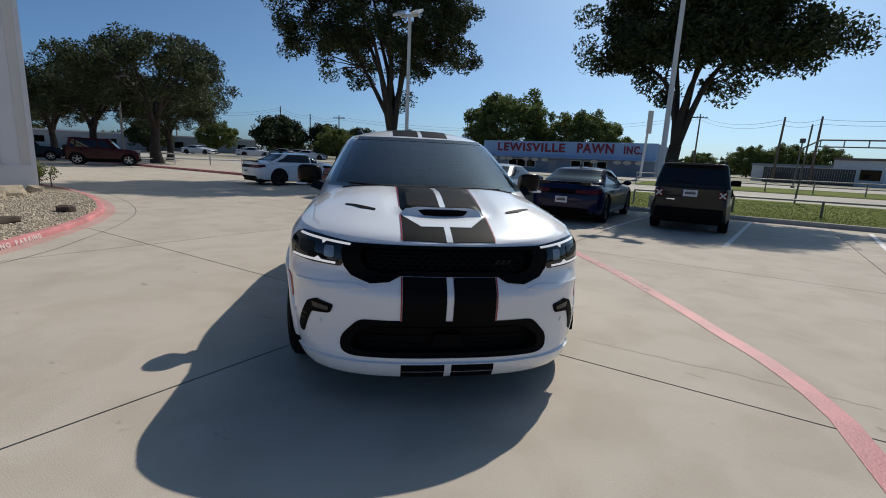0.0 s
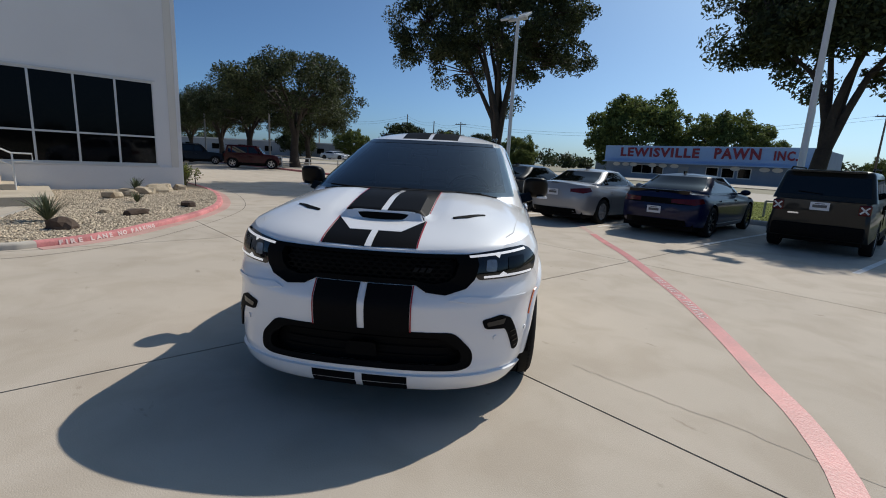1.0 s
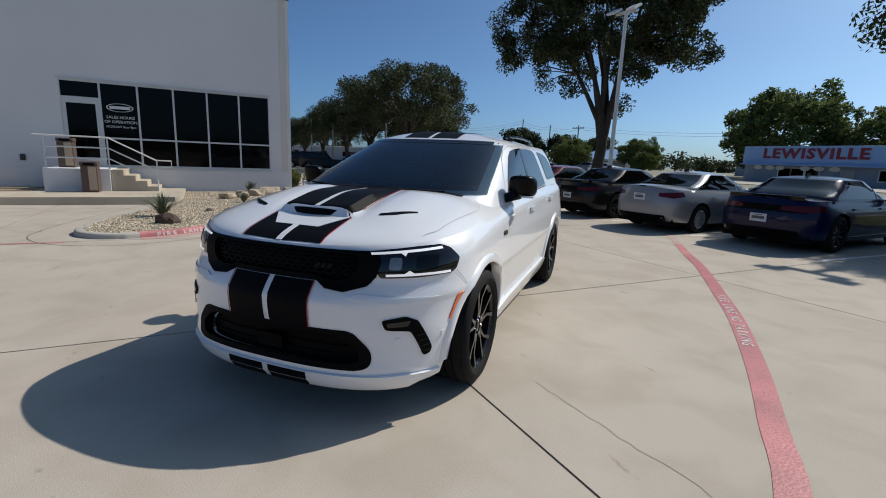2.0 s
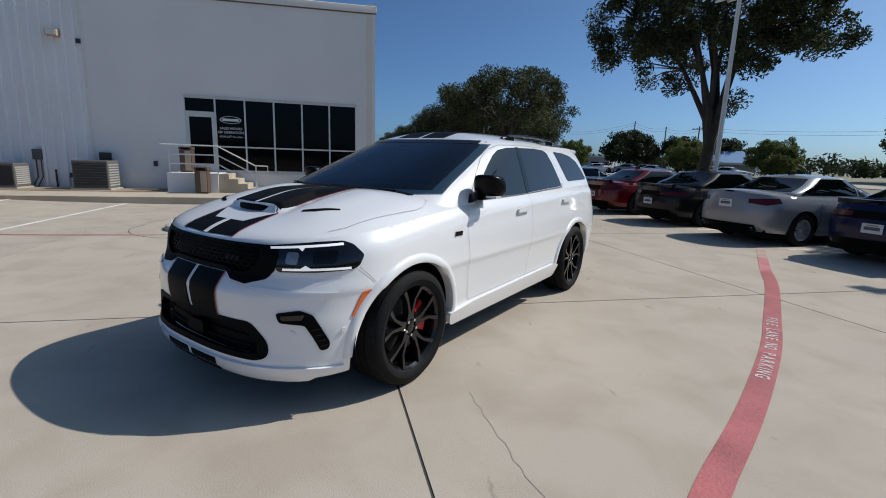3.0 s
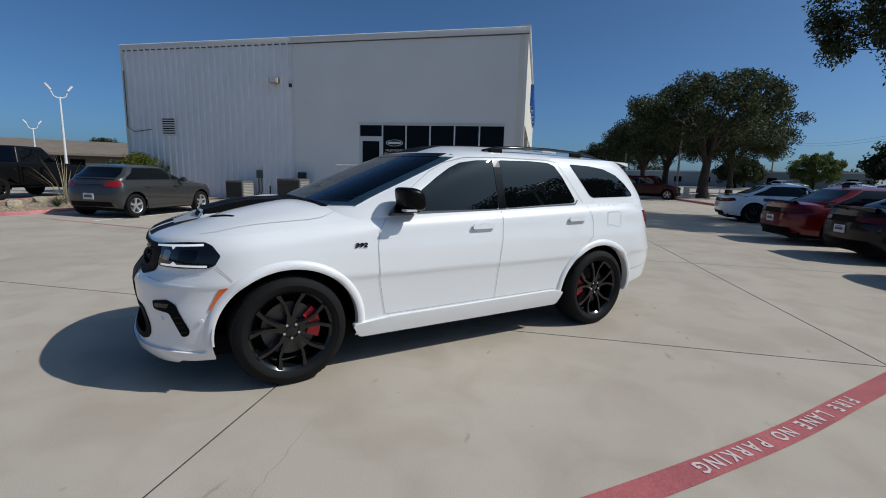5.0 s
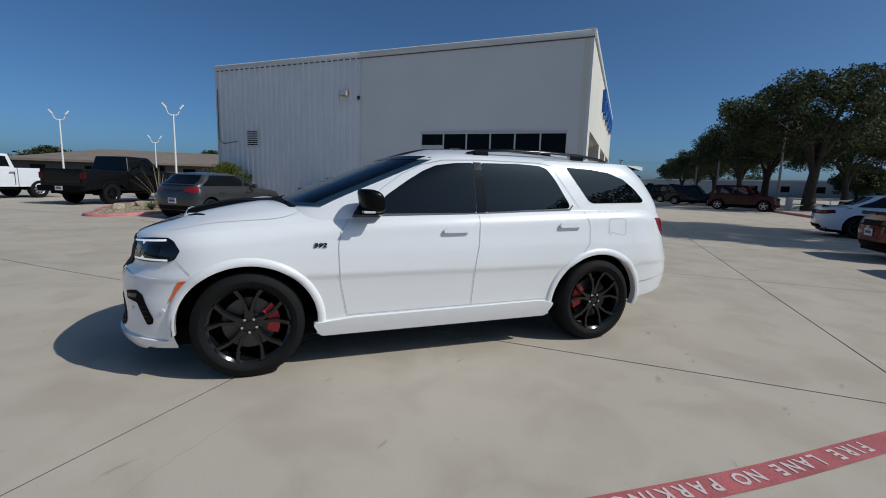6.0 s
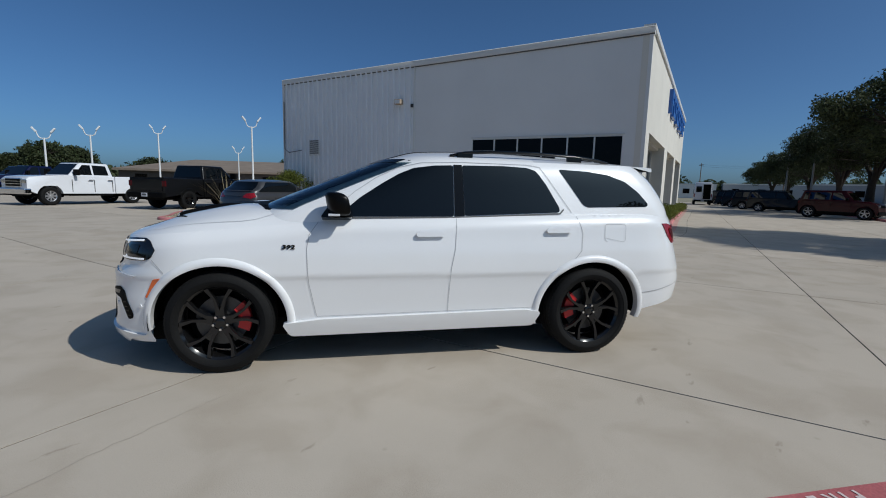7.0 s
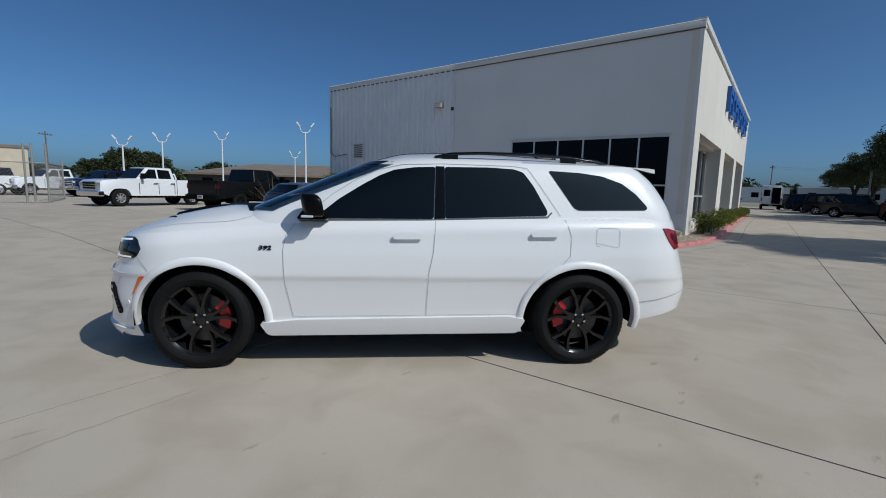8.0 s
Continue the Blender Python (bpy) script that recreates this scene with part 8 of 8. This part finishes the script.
tree("oak_tree", "tall dark green live oak with many steep limbs", pose(-15.9, 20.7, 0, 0, 0, 41), 14.0, 2.5, 5.3, 11, M_LEAF, 350, 230, 0.105, 0.70, 0.32, 9, deep=0.5, rzf=5.1, off=(-0.6, 1.2))
tree("oak_tree", "broad dark green live oak over the parked cars", pose(-1.85, 21.2, 0.05), 9.7, 2.4, 4.6, 23, M_LEAF, 300, 230, 0.105, 0.70, 0.28, 5, rzf=2.8, deep=0.46, off=(0.4, 1.1))
rowtree = tree("oak_tree", "spreading live oak in the far tree row", pose(-41.4, 20.9, 0), 10.6, 3.0, 7.2, 35, M_LEAF, 220, 170, 0.145, 0.95, 0.40, 7, rzf=3.5)
for x, y, a, s in ((-54.3, 21.3, 80, 0.9), (-64, 21.0, 170, 0.84), (-77, 20.6, 260, 0.78), (-90, 20.2, 30, 0.76), (-104, 19.8, 120, 0.72), (-49.5, 26, 200, 0.75)):
    copy_thing(rowtree, pose(x, y, 0, 0, 0, a) @ Matrix.Scale(s, 4))

bgtree = tree("broadleaf_tree", "dense leafy tree behind the shop", pose(-30.1, 66.2, 0.8), 11.0, 1.6, 6.4, 41, M_LEAF2, 150, 110, 0.32, 1.3, 0.35, 6, "background trees")
for x, y, h, a in ((-20.1, 70.2, 0.80, 50), (-53.5, 53.5, 0.45, 200), (-46.1, 60, 0.46, 20), (-43.5, 58, 0.28, 70), (-85, 53, 0.55, 90), (-36.5, 74, 0.5, 10), (-15.5, 74, 0.5, 120), (1.5, 96, 0.5, 40), (6.5, 98, 0.55, 100), (-6, 100, 0.4, 200), (12, 96, 0.5, 240)):
    copy_thing(bgtree, pose(x, y, 0.7, 0, 0, a) @ Matrix.Scale(h, 4))
dktree = tree("broadleaf_tree", "dark dense tree in the distance", pose(-70.4, 56, 0.7), 7.2, 1.2, 4.6, 47, M_LEAF, 100, 110, 0.30, 1.2, 0.28, 5, "background trees")
for x, y, h, a in ((-65, 62, 0.85, 70), (-60, 66, 0.8, 170), (-36.4, -92, 1.0, 10), (-41, -94, 0.95, 80), (-32.2, -96, 0.7, 150), (-50, -84.9, 0.74, 40), (-55.7, -81.4, 0.60, 200), (-63.9, -75.5, 0.62, 300), (-70.6, -70, 0.84, 15),
                   (-92, 44, 0.8, 20), (-98, 48, 0.7, 60), (-22, -104, 0.8, 210)):
    copy_thing(dktree, pose(x, y, gz(x, y), 0, 0, a) @ Matrix.Scale(h, 4))


def hedge(name, label, m, blobs, per, leaf, mat, seed):
    t = thing(name, label, "hedge", m)
    v, f = leaf_cloud([b[:3] for b in blobs], [b[3] for b in blobs], per, leaf, seed, 0.9)
    raw("foliage", v.tolist(), f.tolist(), mat, t)
    bm = bmesh.new()
    for b in blobs[:12]:
        rod(bm, (b[0], b[1], 0), (b[0] * 0.9, b[1] * 0.9, b[2]), 0.02, 0.012, 5)
    part("stems", bm, M_BARK, t)
    return t


rnd = random.Random(9)
ball = []
for k in range(60):
    a, e = rnd.uniform(0, 6.28), rnd.uniform(-0.1, 1.5)
    ball.append((1.25 * math.cos(a) * math.cos(e), 1.15 * math.sin(a) * math.cos(e), 0.65 + 1.0 * math.sin(e), 0.36))
hedge("round_bush", "clipped round yellow-green bush by the siding corner", pose(-15.4, -11.0, gz(-15, -11)), ball, 130, 0.055, M_LEAF3, 4)
row = [(-0.28 * k, rnd.uniform(-0.22, 0.24), rnd.uniform(0.18, 0.60 if k < 24 else 0.42), 0.27) for k in range(82)]
hedge("low_hedge", "low clipped green hedge along the facade", pose(-17.2, 5.85, 0.1, 0, 0, -1.3), row, 170, 0.045, M_LEAF3, 6)
hedge("round_bush", "small dark dense bush at the building corner", pose(-17.95, 5.78, 0.06), [(0, 0, 0.28, 0.26), (0.1, 0.05, 0.48, 0.24), (-0.2, 0, 0.4, 0.26), (0.05, -0.05, 0.62, 0.18)], 520, 0.035, M_LEAF, 8)

# far woods along the horizon
r = np.random.default_rng(77)
n = 520
ang = r.uniform(0, 2 * math.pi, n)
rad = r.uniform(150, 260, n)
hh = r.uniform(1.5, 6.0, n)
cen = np.stack([rad * np.cos(ang), rad * np.sin(ang), hh * 0.6 + 0.5], 1)
v, f = leaf_cloud(cen.tolist(), (hh * 0.55 + 1.4).tolist(), 260, 0.85, 78, 0.75)
tagged(raw("far_woods", v.tolist(), f.tolist(), M_LEAF), label="distant line of dark green woods", category="woods", kind="stuff")
# grass blades on the near verge
n = 42000
gxs, gys = r.uniform(-6, 14, n), 18.3 + r.uniform(0, 1, n) ** 1.3 * 8.5
hgt = r.uniform(0.012, 0.032, n)
zz = np.array([gz(0, y) for y in gys]) + 0.09
a = r.uniform(0, 6.28, n)
dx, dy = np.cos(a) * 0.012, np.sin(a) * 0.012
lx, ly = r.normal(0, 0.02, n), r.normal(0, 0.02, n)
v = np.stack([np.stack([gxs - dx, gys - dy, zz], 1), np.stack([gxs + dx, gys + dy, zz], 1), np.stack([gxs + lx, gys + ly, zz + hgt], 1)], 1).reshape(-1, 3)
M_BLADE = mk("grass_blade", (0.15, 0.18, 0.045), rough=0.95, spec=0.05, island=0.4, bump=0)
tagged(raw("grass", v.tolist(), np.arange(3 * n).reshape(-1, 3).tolist(), M_BLADE), label="short mown grass blades on the verge", category="grass", kind="stuff")


# ---- far buildings, poles and wires ----
M_PAWNBLUE = mk("faded_blue_wall", (0.22, 0.28, 0.36), rough=0.7, var=0.12, vscale=0.6, fine=10)
M_PAWNSIGN = mk("pale_blue_sign_board", (0.26, 0.42, 0.66), rough=0.6, var=0.08, vscale=0.5, fine=10)
M_SIGNRED = mk("sign_letter_red", (0.20, 0.012, 0.03), rough=0.5, var=0.1)
M_ROOFBROWN = mk("brown_shingles", (0.20, 0.16, 0.125), rough=0.9, var=0.2, vscale=0.6, fine=6)
M_BEIGE = mk("beige_block_wall", (0.55, 0.48, 0.36), rough=0.8, var=0.1)
M_BROWNWALL = mk("dark_brown_siding", (0.075, 0.062, 0.052), rough=0.8, var=0.15, vscale=0.6, fine=8)
M_GREYWALL = mk("grey_metal_wall", (0.32, 0.34, 0.36), rough=0.6, var=0.12, vscale=0.3, fine=4)
M_DARKFENCE = mk("dark_board_fence", (0.09, 0.085, 0.08), rough=0.9, var=0.25, vscale=0.8, fine=10)
PY, PX0, PX1, PZ = 52.0, -26.3, -6.9, gz(0, 52)
shop = thing("shop_building", "low blue shop with a long painted sign board", "building", pose(0, 0, 0))
H = 4.05
part("wall", boxm(PX0, PX1, PY, PY + 12, PZ - 0.6, 2.4), M_PAWNBLUE, shop)
part("parapet", boxm(PX0 - 0.1, PX1 + 0.1, PY - 0.05, PY + 12, 2.4, H - 0.05), M_PAWNBLUE, shop)
board = part("sign_board", boxm(PX0 - 0.1, PX1 + 0.1, PY - 0.35, PY - 0.05, 2.35, H, 0.02), M_PAWNSIGN, shop, "pale blue sign board with dark red letters")
for text, xa, xb, h in (("LEWISVILLE", -24.5, -16.25, 0.98), ("PAWN", -14.9, -11.0, 1.05), ("INC.", -10.0, -8.2, 0.85)):
    w = words(text, 1.0, M_SIGNRED, pose(0, 0, 0), board, "lettering", 0.03, 'LEFT', 1.15, bold=0.035)
    vx = [v.co.x for v in w.data.vertices]
    vy = [v.co.y for v in w.data.vertices]
    w.data.transform(Matrix.Diagonal(((xb - xa) / (max(vx) - min(vx)), h / (max(vy) - min(vy)), 1, 1)) @ Matrix.Translation((-min(vx), -min(vy), 0)))
    w.matrix_basis = pose(xa, PY - 0.385, 2.88, 90, 0, 0)
part("awning", boxm(PX0, PX1, PY - 1.0, PY, 2.25, 2.35), M_PAWNSIGN, shop)
for x in (-22.6, -21.5, -20.3, -15.0, -13.6, -12.2):
    wdw = part("window", boxm(x - 0.5, x + 0.5, PY - 0.03, PY + 0.02, PZ + 0.5, 2.0), M_SHOPGLASS, shop)
    part("frame", boxm(x - 0.58, x + 0.58, PY - 0.015, PY + 0.01, PZ + 0.42, 2.08), M_POLE, wdw)
part("door", boxm(-18.2, -17.2, PY - 0.04, PY + 0.02, PZ - 0.1, 2.0), M_GREYWALL, shop)
for x in (-25.0, -23.9, -23.0, -20.9, -19.8, -18.6, -13.0, -10.6, -9.6, -8.4):
    part("round_sign", revolve(bmesh.new(), [(0.0, 0.0), (0.42, 0.0), (0.42, 0.05)], 20, 'Z', pose(x, PY - 0.08, 2.02, 90, 0, 0) @ Matrix.Diagonal((1, 0.5, 1, 1))), M_POLE, shop)


def block(name, label, xa, ya, xb, yb, depth, h, mat, roofmat=None, roofh=0.0, z0=None, trim=M_TRIM):
    """A plain far building along a plan line, with an eave and an optional low pitched roof."""
    d = Vector((xb - xa, yb - ya))
    L = d.length
    z0 = gz(xa, ya) - 0.5 if z0 is None else z0
    m = Matrix.Translation((xa, ya, z0)) @ Matrix.Rotation(math.atan2(d.y, d.x), 4, 'Z')
    b = thing(name, label, "building", m)
    part("wall", boxm(0, L, 0, depth, 0, h), mat, b)
    if roofh:
        bm = bmesh.new()
        o = 0.6
        lo = [bm.verts.new(p) for p in ((-o, -o, h), (L + o, -o, h), (L + o, depth + o, h), (-o, depth + o, h))]
        hi = [bm.verts.new(p) for p in ((depth * 0.4, depth / 2, h + roofh), (L - depth * 0.4, depth / 2, h + roofh))]
        for q in ((lo[0], lo[1], hi[1], hi[0]), (lo[1], lo[2], hi[1]), (lo[2], lo[3], hi[0], hi[1]), (lo[3], lo[0], hi[0]), (lo[3], lo[2], lo[1], lo[0])):
            bm.faces.new(q)
        part("roof", bm, roofmat, b)
        part("fascia", boxm(-o, L + o, -o - 0.02, -o + 0.05, h - 0.3, h), trim, b)
    else:
        part("parapet", boxm(-0.1, L + 0.1, -0.1, depth, h, h + 0.25), roofmat or mat, b)
    for k in range(max(1, int(L / 6))):
        x = 3 + 6 * k
        if x < L - 1.5:
            part("window", boxm(x - 0.8, x + 0.8, -0.04, 0.01, h * 0.35, h * 0.7), M_SHOPGLASS, b)
    return b


block("long_building", "long low building with a brown hipped roof", -36.0, -68.6, -66.0, -35.6, 20, 2.6, M_BROWNWALL, M_ROOFBROWN, 2.0, 0.3, M_ROOFBROWN)
block("block_building", "cream block warehouse at the lot edge", 14.0, -56.8, -12.55, -50.9, 10, 4.35, M_BEIGE, M_ROOFBROWN, 0.0, -0.2)
block("warehouse", "long grey metal warehouse behind the car lot", -120.0, 28.0, -88.8, 64.5, 18, 3.4, M_GREYWALL, M_TRIM, 0.0, 0.2)
block("shed_building", "pale barn-roofed shed among trees", -58.0, 60.0, -52.0, 64.0, 6, 2.2, M_GREYWALL, M_PAWNSIGN, 1.8, 0.5)
block("white_building", "low white roadside building", 8.6, 63.5, 30.0, 60.0, 10, 3.0, M_POLE, M_ROOFBROWN, 0.0, 0.3)
block("white_building", "low white wall with a flat roof", 1.6, 66.0, 9.5, 65.0, 6, 2.2, M_POLE, M_GREYWALL, 0.0, 0.3)
block("flat_building", "low flat-roofed building beyond the road", -46.0, 84.0, -30.0, 88.0, 8, 3.2, M_GREYWALL, M_TRIM, 0.0, 0.4)
block("flat_building", "row of low buildings far down the road", -150.0, 14.0, -150.0, 45.0, 12, 4.0, M_GREYWALL, M_TRIM, 0.0, 0.0)
block("flat_building", "low white building far down the road", -140.0, 2.0, -140.0, 12.0, 12, 3.6, M_POLE, M_TRIM, 0.0, 0.0)
fence = thing("board_fence", "dark weathered board fence beyond the road", "fence", pose(2.6, 62.0, 0.8, 0, 0, -4), kind="structure")
for k in range(38):
    part("board", boxm(k * 0.2, k * 0.2 + 0.185, 0, 0.03, -0.3, 1.55), M_DARKFENCE, fence)
arch = thing("steel_arch", "rusty steel frame arch with two lamp posts", "frame", pose(0, 0, 0))
M_RUST = mk("dull_steel", (0.16, 0.145, 0.13), rough=0.7)
part("truss", pipe([(4.1, 46, 3.5), (5.3, 46, 4.25), (9.6, 46, 4.25), (10.8, 46, 3.4)], 0.06), M_RUST, arch)
part("truss", pipe([(5.0, 46, 3.75), (9.8, 46, 3.75)], 0.05), M_RUST, arch)
for x in (5.3, 6.7, 8.1, 9.5):
    part("strut", rod(bmesh.new(), (x, 46, 3.75), (x, 46, 4.25), 0.04), M_RUST, arch)
for xa, xb in ((4.1, 4.2), (10.8, 10.9)):
    part("post", rod(bmesh.new(), (xa, 46, 0.3), (xb, 46, 4.0), 0.055), M_RUST, arch)
    part("lamp_head", boxm(xb - 0.18, xb + 0.18, 45.8, 46.2, 4.0, 4.35, 0.06), M_GREY, arch)
    part("post_foot", rod(bmesh.new(), (xa, 46, 0.1), (xa, 46, 0.7), 0.14), M_RUST, arch)
road_post = thing("road_post", "slim dark post standing in the verge", "post", pose(2.75, 27.0, gz(0, 27)))
part("post", rod(bmesh.new(), (0, 0, 0), (0.12, 0, 3.6), 0.04, 0.035), M_RUST, road_post)

poles = []


def utility_pole(x, y, h, arms=1, lean=0.0):
    p = thing("utility_pole", "weathered timber utility pole with cross arms", "utility pole", pose(x, y, gz(x, y), 0, lean, 25), "utility poles")
    part("pole", rod(bmesh.new(), (0, 0, 0), (0, 0, h), 0.14, 0.09), M_WOODPOLE, p)
    for k in range(arms):
        part("cross_arm", boxm(-1.1, 1.1, -0.07, 0.07, h - 0.55 - k, h - 0.42 - k), M_WOODPOLE, p)
        for s in (-0.9, -0.4, 0.4, 0.9):
            part("insulator", rod(bmesh.new(), (s, 0, h - 0.42 - k), (s, 0, h - 0.27 - k), 0.05), M_GREY, p)
    poles.append((x, y, gz(x, y) + h - 0.3))
    return p


for x, y, h, arms, lean in ((-100, 53.5, 9.5, 1, 0), (-74.2, 59.4, 9.2, 0, 0), (-69, 62, 8.0, 0, 0), (-63, 63.5, 7.8, 1, 0), (-34, 104, 10, 1, 0), (-5.6, 80, 9.0, 1, 0), (3.4, 60.5, 6.6, 0, 2), (6.5, 60.2, 6.6, 0, 1), (25, 70, 9, 1, 0),
                              (-14.5, -78, 8.5, 1, 0), (-23, -86, 8.5, 1, 0), (-8.5, -62, 8.0, 1, 4), (-130, 25, 9, 1, 0), (-135, 8, 9, 1, 0)):
    utility_pole(x, y, h, arms, lean)


def wire(a, b, sag, r=0.018):
    pts = []
    for k in range(13):
        f = k / 12
        p = Vector(a).lerp(Vector(b), f)
        p.z -= sag * 4 * f * (1 - f)
        pts.append(p)
    tagged(part("power_line", pipe(pts, r, 4), M_GREY), label="thin sagging overhead power line", category="cable", group="overhead lines")


for i, j, s in ((0, 1, 1.2), (1, 2, 0.5), (2, 3, 0.5), (3, 5, 2.0), (5, 6, 0.8), (6, 7, 0.3), (7, 8, 0.8), (12, 0, 1.5), (9, 11, 1.0), (13, 12, 0.6)):
    for dz in (0.0, -0.45):
        a, b = poles[i], poles[j]
        wire((a[0], a[1], a[2] + dz), (b[0], b[1], b[2] + dz), s)
# slim roadside sign post
sp = thing("sign_post", "tall slim white sign post with a box head", "sign", pose(-7.6, 48.5, gz(0, 48)))
part("post", rod(bmesh.new(), (0, 0, 0), (0.25, 0, 6.2), 0.12, 0.10), M_POLE, sp)
part("box", boxm(0.05, 0.5, -0.15, 0.15, 4.2, 6.3, 0.03), M_TRIM, sp)
